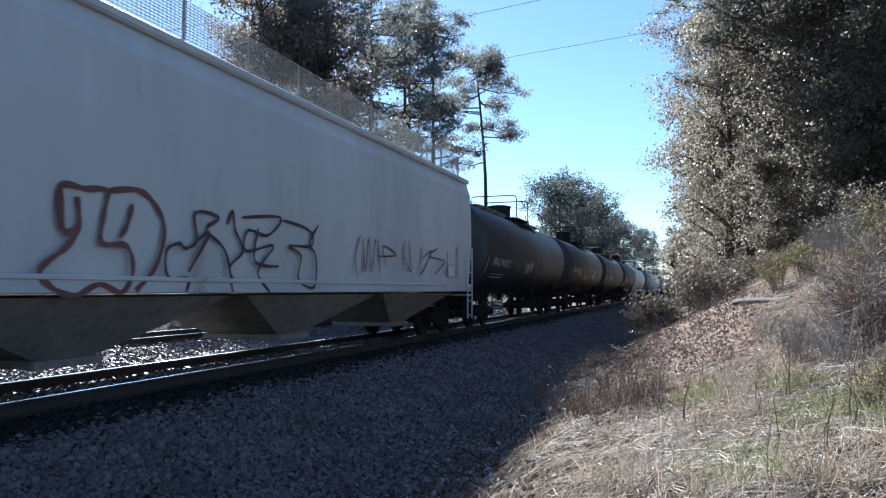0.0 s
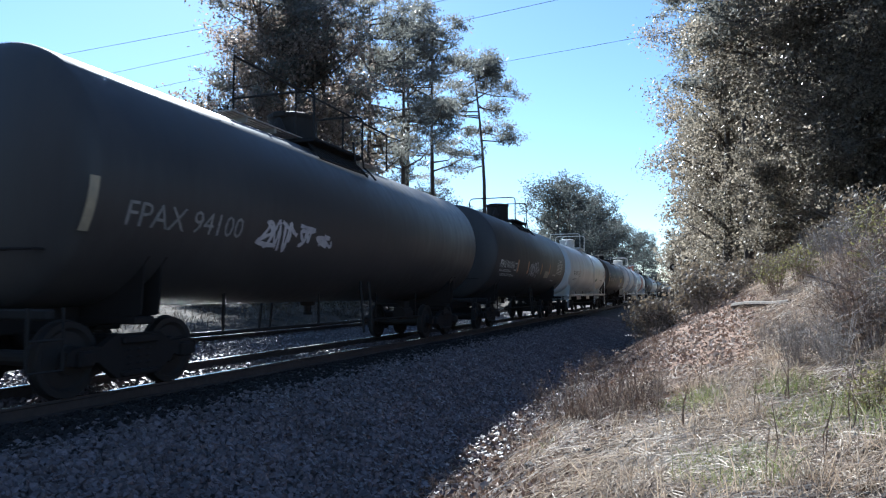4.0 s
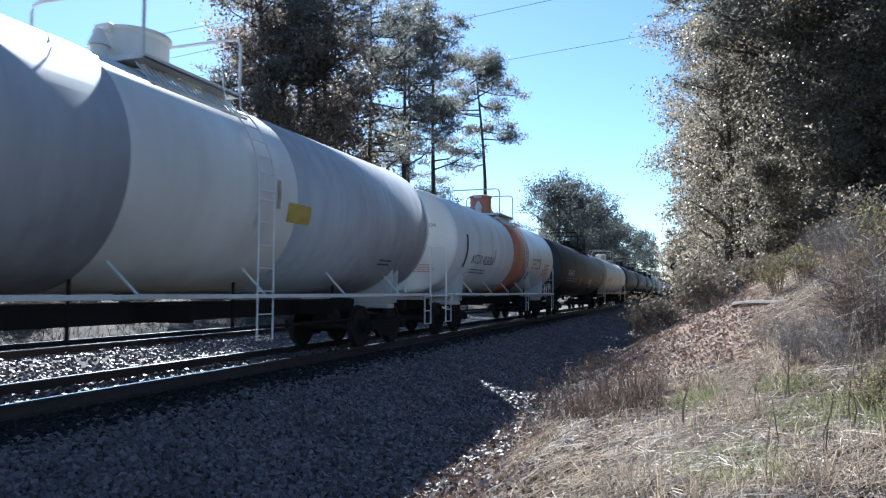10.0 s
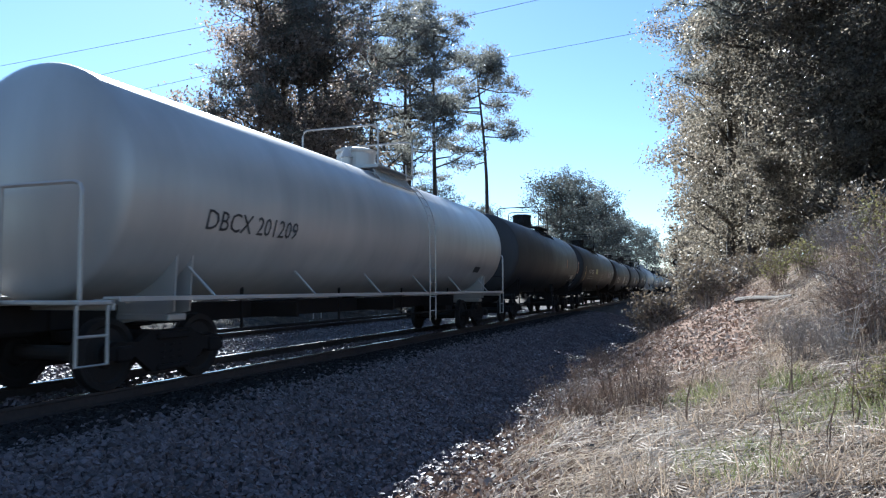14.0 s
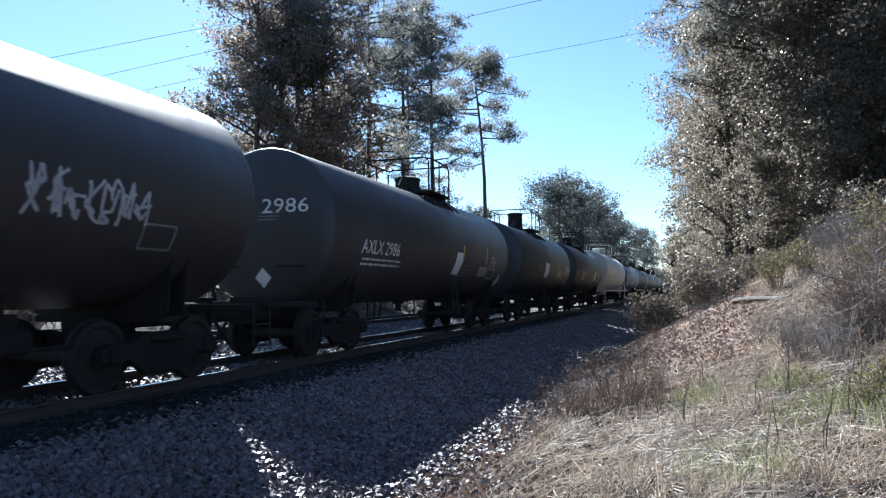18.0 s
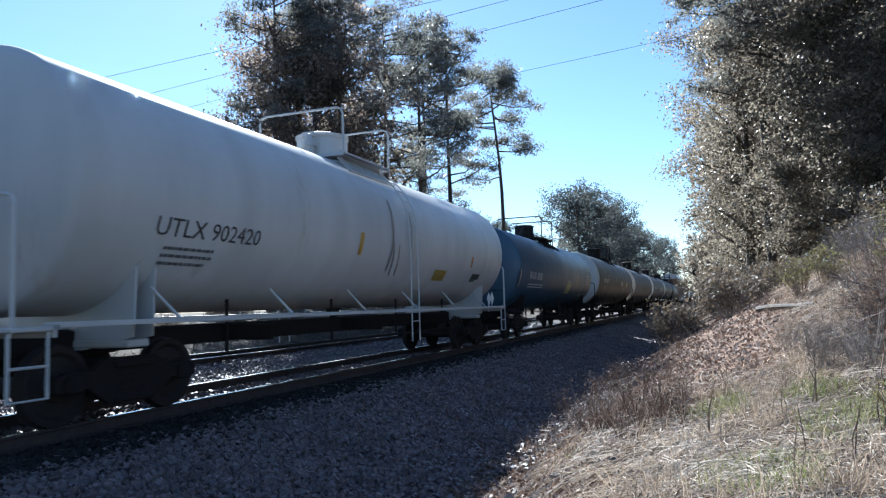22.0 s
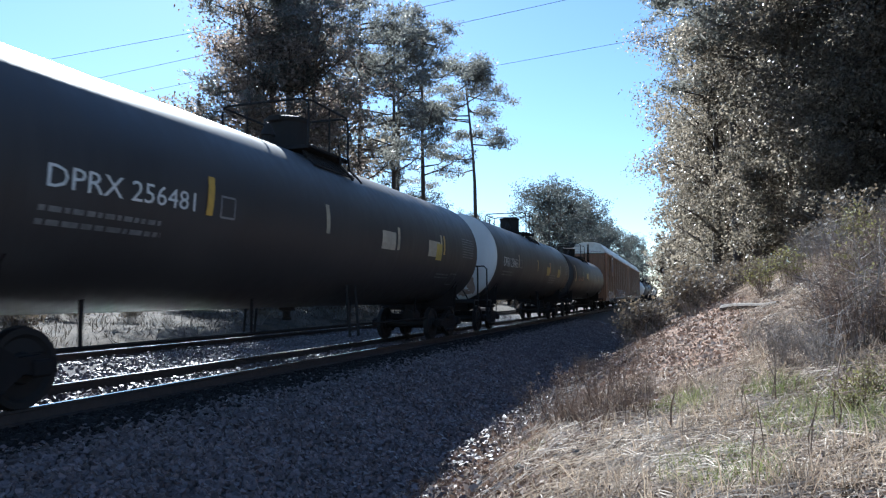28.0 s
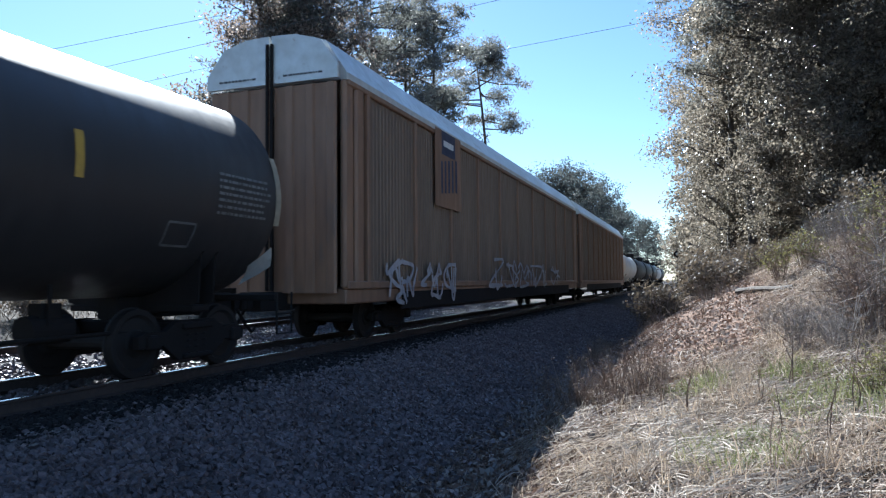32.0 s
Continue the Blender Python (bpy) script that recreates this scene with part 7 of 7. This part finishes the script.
    tagged(part("leaf_litter", cloud_mesh("leaf_litter", v, f, LITTER), None, None), "brown fallen leaves scattered over the ground", "leaf litter", kind="stuff")
    v, f = leaf_cloud(chips, 1, (0.02, 0.02, 0.016), 0.045, 9)
    tagged(part("curled_leaves", cloud_mesh("curled_leaves", v, f, PALE_LITTER), None, None), "pale curled leaves scattered over the ground", "leaf litter", kind="stuff")
    brush = []
    for k in range(9000):
        x, y = -17 - 9 * rnd.random(), 6 + 60 * rnd.random()
        h = rnd.uniform(0.06, 0.34)
        brush.append((x, y, ground_z(x, y), h, rnd.gauss(0, 0.3), rnd.gauss(0, 0.3)))
    blades("far_side_grass", brush, FAR_GRASS, "dull dry grass beyond the far track", width=0.014)


def weed_clump(seed, height, spread, n, branch, leaf_mat, label, leafy=40, leaf=0.03):
    """A clump of thin branching stalks with small leaves or seed heads."""
    rnd = random.Random(seed)
    ob = thing("weed_clump", label, "weeds", "weeds on the bank")
    bm = bmesh.new()
    tips = []
    for k in range(n):
        a, d = rnd.uniform(0, math.tau), spread * rnd.random() ** 0.7
        base = Vector((0.35 * d * math.cos(a), 0.35 * d * math.sin(a), -0.03))
        h = height * rnd.uniform(0.5, 1.0)
        tip = base + Vector((d * math.cos(a) + rnd.gauss(0, 0.1) * h, d * math.sin(a) + rnd.gauss(0, 0.1) * h, h))
        mid = base.lerp(tip, 0.5) + Vector((rnd.gauss(0, 0.04), rnd.gauss(0, 0.04), 0.06 * h))
        tube([base, mid, tip], 0.008 * (0.5 + height * 0.6), 3, bm, taper=0.35)
        tips.append(tip)
        for s in range(branch):
            q = base.lerp(tip, rnd.uniform(0.35, 0.95))
            e = q + Vector((rnd.gauss(0, 0.16), rnd.gauss(0, 0.16), rnd.uniform(0.02, 0.2))) * height
            tube([q, e], 0.004 * (0.5 + height * 0.7), 3, bm, taper=0.4)
            tips.append(e)
            tips.append(q.lerp(e, 0.6))
    part("stem_tangle", bm, STALK if leaf_mat is not SHRUB else TWIG, ob)
    v, f = leaf_cloud([tuple(t) for t in tips], max(1, leafy * 10 // max(1, len(tips))), (0.12 * height,) * 3, leaf, seed)
    part("foliage", cloud_mesh("foliage", v, f, leaf_mat), None, ob)
    return ob


def build_weeds():
    rnd = random.Random(55)
    brown = [weed_clump(100 + k, 0.62, 0.2, 17, 2, STALK, "clump of dry brown weed stalks", 8, 0.012) for k in range(3)]
    tall = [weed_clump(110 + k, 1.2, 0.45, 18, 5, STALK, "tall dry branching weeds", 24, 0.02) for k in range(3)]
    grey = [weed_clump(115 + k, 1.3, 0.5, 14, 6, SHRUB, "bare grey twiggy bush", 14, 0.012) for k in range(3)]
    green = [weed_clump(120 + k, 1.0, 0.4, 26, 5, WEED_GREEN, "yellow-green leafy weed clump", 60, 0.028) for k in range(2)]
    shrub = [weed_clump(130 + k, 1.6, 0.8, 40, 6, SHRUB, "leafy brown shrub at the wood's foot", 150, 0.065) for k in range(3)]
    sprig = [weed_clump(140 + k, 0.55, 0.12, 6, 4, STALK, "dark dead weed stalk", 5, 0.014) for k in range(3)]
    stem = [weed_clump(150 + k, 0.62, 0.05, 2, 1, STALK, "single tall dead weed stem", 1, 0.012) for k in range(2)]
    kinds = dict(m=stem, p=sprig, b=brown, t=tall, g=green, s=shrub, y=grey)
    spots = [(kinds[src], x, y, s) for src, x, y, s in WEED_SPOTS]
    for k in range(24):
        y = 8 + 10 * rnd.random()
        spots.append((sprig, rnd.uniform(-1.6, 0.1 * y), y, rnd.uniform(0.4, 0.9)))
    for x, y, h in ((0.40, 4.8, 1.0), (0.78, 5.2, 0.9), (1.1, 6.0, 1.2), (0.55, 7.2, 1.1), (-0.1, 7.0, 1.0), (0.1, 9.5, 1.2), (0.9, 8.0, 1.5), (1.45, 7.4, 1.7), (-0.55, 7.6, 0.9)):
        spots.append((stem, x, y, h))
    for k in range(14):
        spots.append((grey, rnd.uniform(1.0, 1.9), rnd.uniform(8.6, 11.5), rnd.uniform(0.3, 0.6)))
    for k in range(30):
        y = rnd.uniform(9.6, 15)
        spots.append((tall if k % 4 else grey, rnd.uniform(0.175, 0.26) * y, y, rnd.uniform(0.55, 1.0)))
    for k in range(16):
        y = 15 + 8 * rnd.random()
        spots.append((tall if k % 2 else grey, rnd.uniform(0.13, 0.26) * y, y, rnd.uniform(0.5, 0.95)))
    for x, y, h in ((1.8, 17.0, 0.9), (2.3, 17.4, 0.9), (2.9, 13.6, 0.8), (3.2, 14.6, 1.1), (2.6, 11.6, 0.7), (4.1, 19.0, 1.1)):
        spots.append((green, x, y, h))
    for k in range(11):
        y = 7.9 + 2.1 * rnd.random()
        spots.append((brown, rnd.uniform(-1.5, -0.35), y, rnd.uniform(0.5, 0.95)))
    for k in range(16):
        y = 11 + 9 * rnd.random()
        spots.append((tall if k % 3 else brown, -2.75 + 0.8 * rnd.random(), y, rnd.uniform(0.3, 0.62)))
    for k in range(64):
        y = 20 + 60 * rnd.random() ** 1.3
        spots.append((shrub if k % 2 else tall, rnd.uniform(-1.7, -1.2 + 0.1 * y), y, rnd.uniform(0.4, 0.95)))
    for k in range(56):
        y = 24 + 18 * rnd.random()
        spots.append((shrub if k % 3 else grey, rnd.uniform(0.0, 0.3) * y, y, rnd.uniform(0.35, 0.8)))
    for k in range(50):
        spots.append((shrub, -18.5 - 6 * rnd.random(), 12 + 90 * rnd.random(), rnd.uniform(0.5, 1.2)))
    used = set()
    far = {}
    for kind, x, y, s in spots:
        src = rnd.choice(kind)
        if y > 24 or x < -17:
            m = pose(x, y, ground_z(x, y), 0, 0, rnd.uniform(0, 360)) @ Matrix.Scale(s, 4)
            for child in src.children:
                far.setdefault(child.data.materials[0], []).append((child.data, m))
            continue
        m = pose(x, y, ground_z(x, y), 0, 0, rnd.uniform(0, 360))
        if src.name not in used:
            used.add(src.name)
            src.matrix_basis = m
            ob = src
        else:
            ob = copy_thing(src, m)
        ob.scale = (s, s, s)
    for mat, items in far.items():
        vs, fs, base = [], [], 0
        for me, m in items:
            co = np.empty(len(me.vertices) * 3)
            me.vertices.foreach_get("co", co)
            mm = np.array(m)
            vs.append(co.reshape(-1, 3) @ mm[:3, :3].T + mm[:3, 3])
            fs += [[base + i for i in p.vertices] for p in me.polygons]
            base += len(me.vertices)
        out = bpy.data.meshes.new("undergrowth")
        out.from_pydata(np.concatenate(vs).tolist(), [], fs)
        out.materials.append(mat)
        tagged(new("undergrowth", out), "tangled brown undergrowth at the wood's foot", "undergrowth", kind="stuff")
    for lst in kinds.values():
        for src in lst:
            if src.name not in used:
                src.matrix_basis = pose(5, 23, ground_z(5, 23))


WEED_SPOTS = [("b", -2.56, 7.08, 0.34), ("b", -2.44, 7.33, 0.3), ("g", 1.36, 6.6, 0.42), ("g", 1.62, 7.3, 0.4), ("b", -1.5, 9.3, 1.15), ("b", -0.95, 9.1, 1.15), ("b", -0.75, 9.9, 1.1), ("p", -0.35, 7.9, 0.9), ("b", -1.9, 10.4, 0.8), ("b", -1.3, 9.0, 0.9), ("b", -1.1, 9.6, 1.0), ("b", -0.5, 8.6, 0.7)]
build_ballast()
build_grass()
build_weeds()


def build_log():
    bm = bmesh.new()
    pts = [(0.95 + 0.22 * k, 17.6 - 0.6 * k, 0) for k in range(5)]
    pts = [(x, y, ground_z(x, y) + 0.06 + 0.01 * math.sin(k)) for k, (x, y, _) in enumerate(pts)]
    tube(pts, 0.075, 8, bm, taper=0.6)
    tube([pts[0], (pts[0][0] + 0.02, pts[0][1], pts[0][2] - 0.2)], 0.03, 6, bm)
    tagged(part("fallen_branch", bm, BARK, None), "dead grey branch lying on the clay bank", "branch")


build_log()


# ---- ties ----
def build_ties():
    bm = box(0, 0, 0, 2.6, 0.22, 0.16, 0.012)
    me = finished("tie", bm, TIE)
    rnd = random.Random(3)
    for track, cx, base in ((track_near, TRACK_X, 0.0), (track_far, TRACK2_X, TRACK2_Z)):
        for k in range(120):
            ob = part("tie", me, None, track)
            ob.location = (cx + rnd.uniform(-0.03, 0.03), -2 + 0.52 * k, base - 0.076)
            ob.rotation_euler = (0, 0, radians(rnd.uniform(-0.8, 0.8)))
        far = bmesh.new()
        for k in range(260):
            put(far, cx, -2 + 0.52 * (120 + k), base - 0.076, 2.6, 0.22, 0.16)
        tagged(part("far_ties", far, TIE, track), kind="stuff")


build_ties()


# ---- movement ----
def motions():
    times = [0, 2, 4, 6, 8, 10, 12, 14, 16, 18, 20, 22, 24, 26, 28, 30, 32]
    for car, s in CARS:
        walk(car, [(t, pose(TRACK_X, s - travel(t), RAIL_Z)) for t in times])
    turns = [k / FPS for k in range(32 * FPS + 1)]
    for ws, dy in WHEELS:
        walk(ws, [(t, pose(0, dy, 0.457, math.degrees(travel(t) / 0.457) % 360)) for t in turns])


motions()
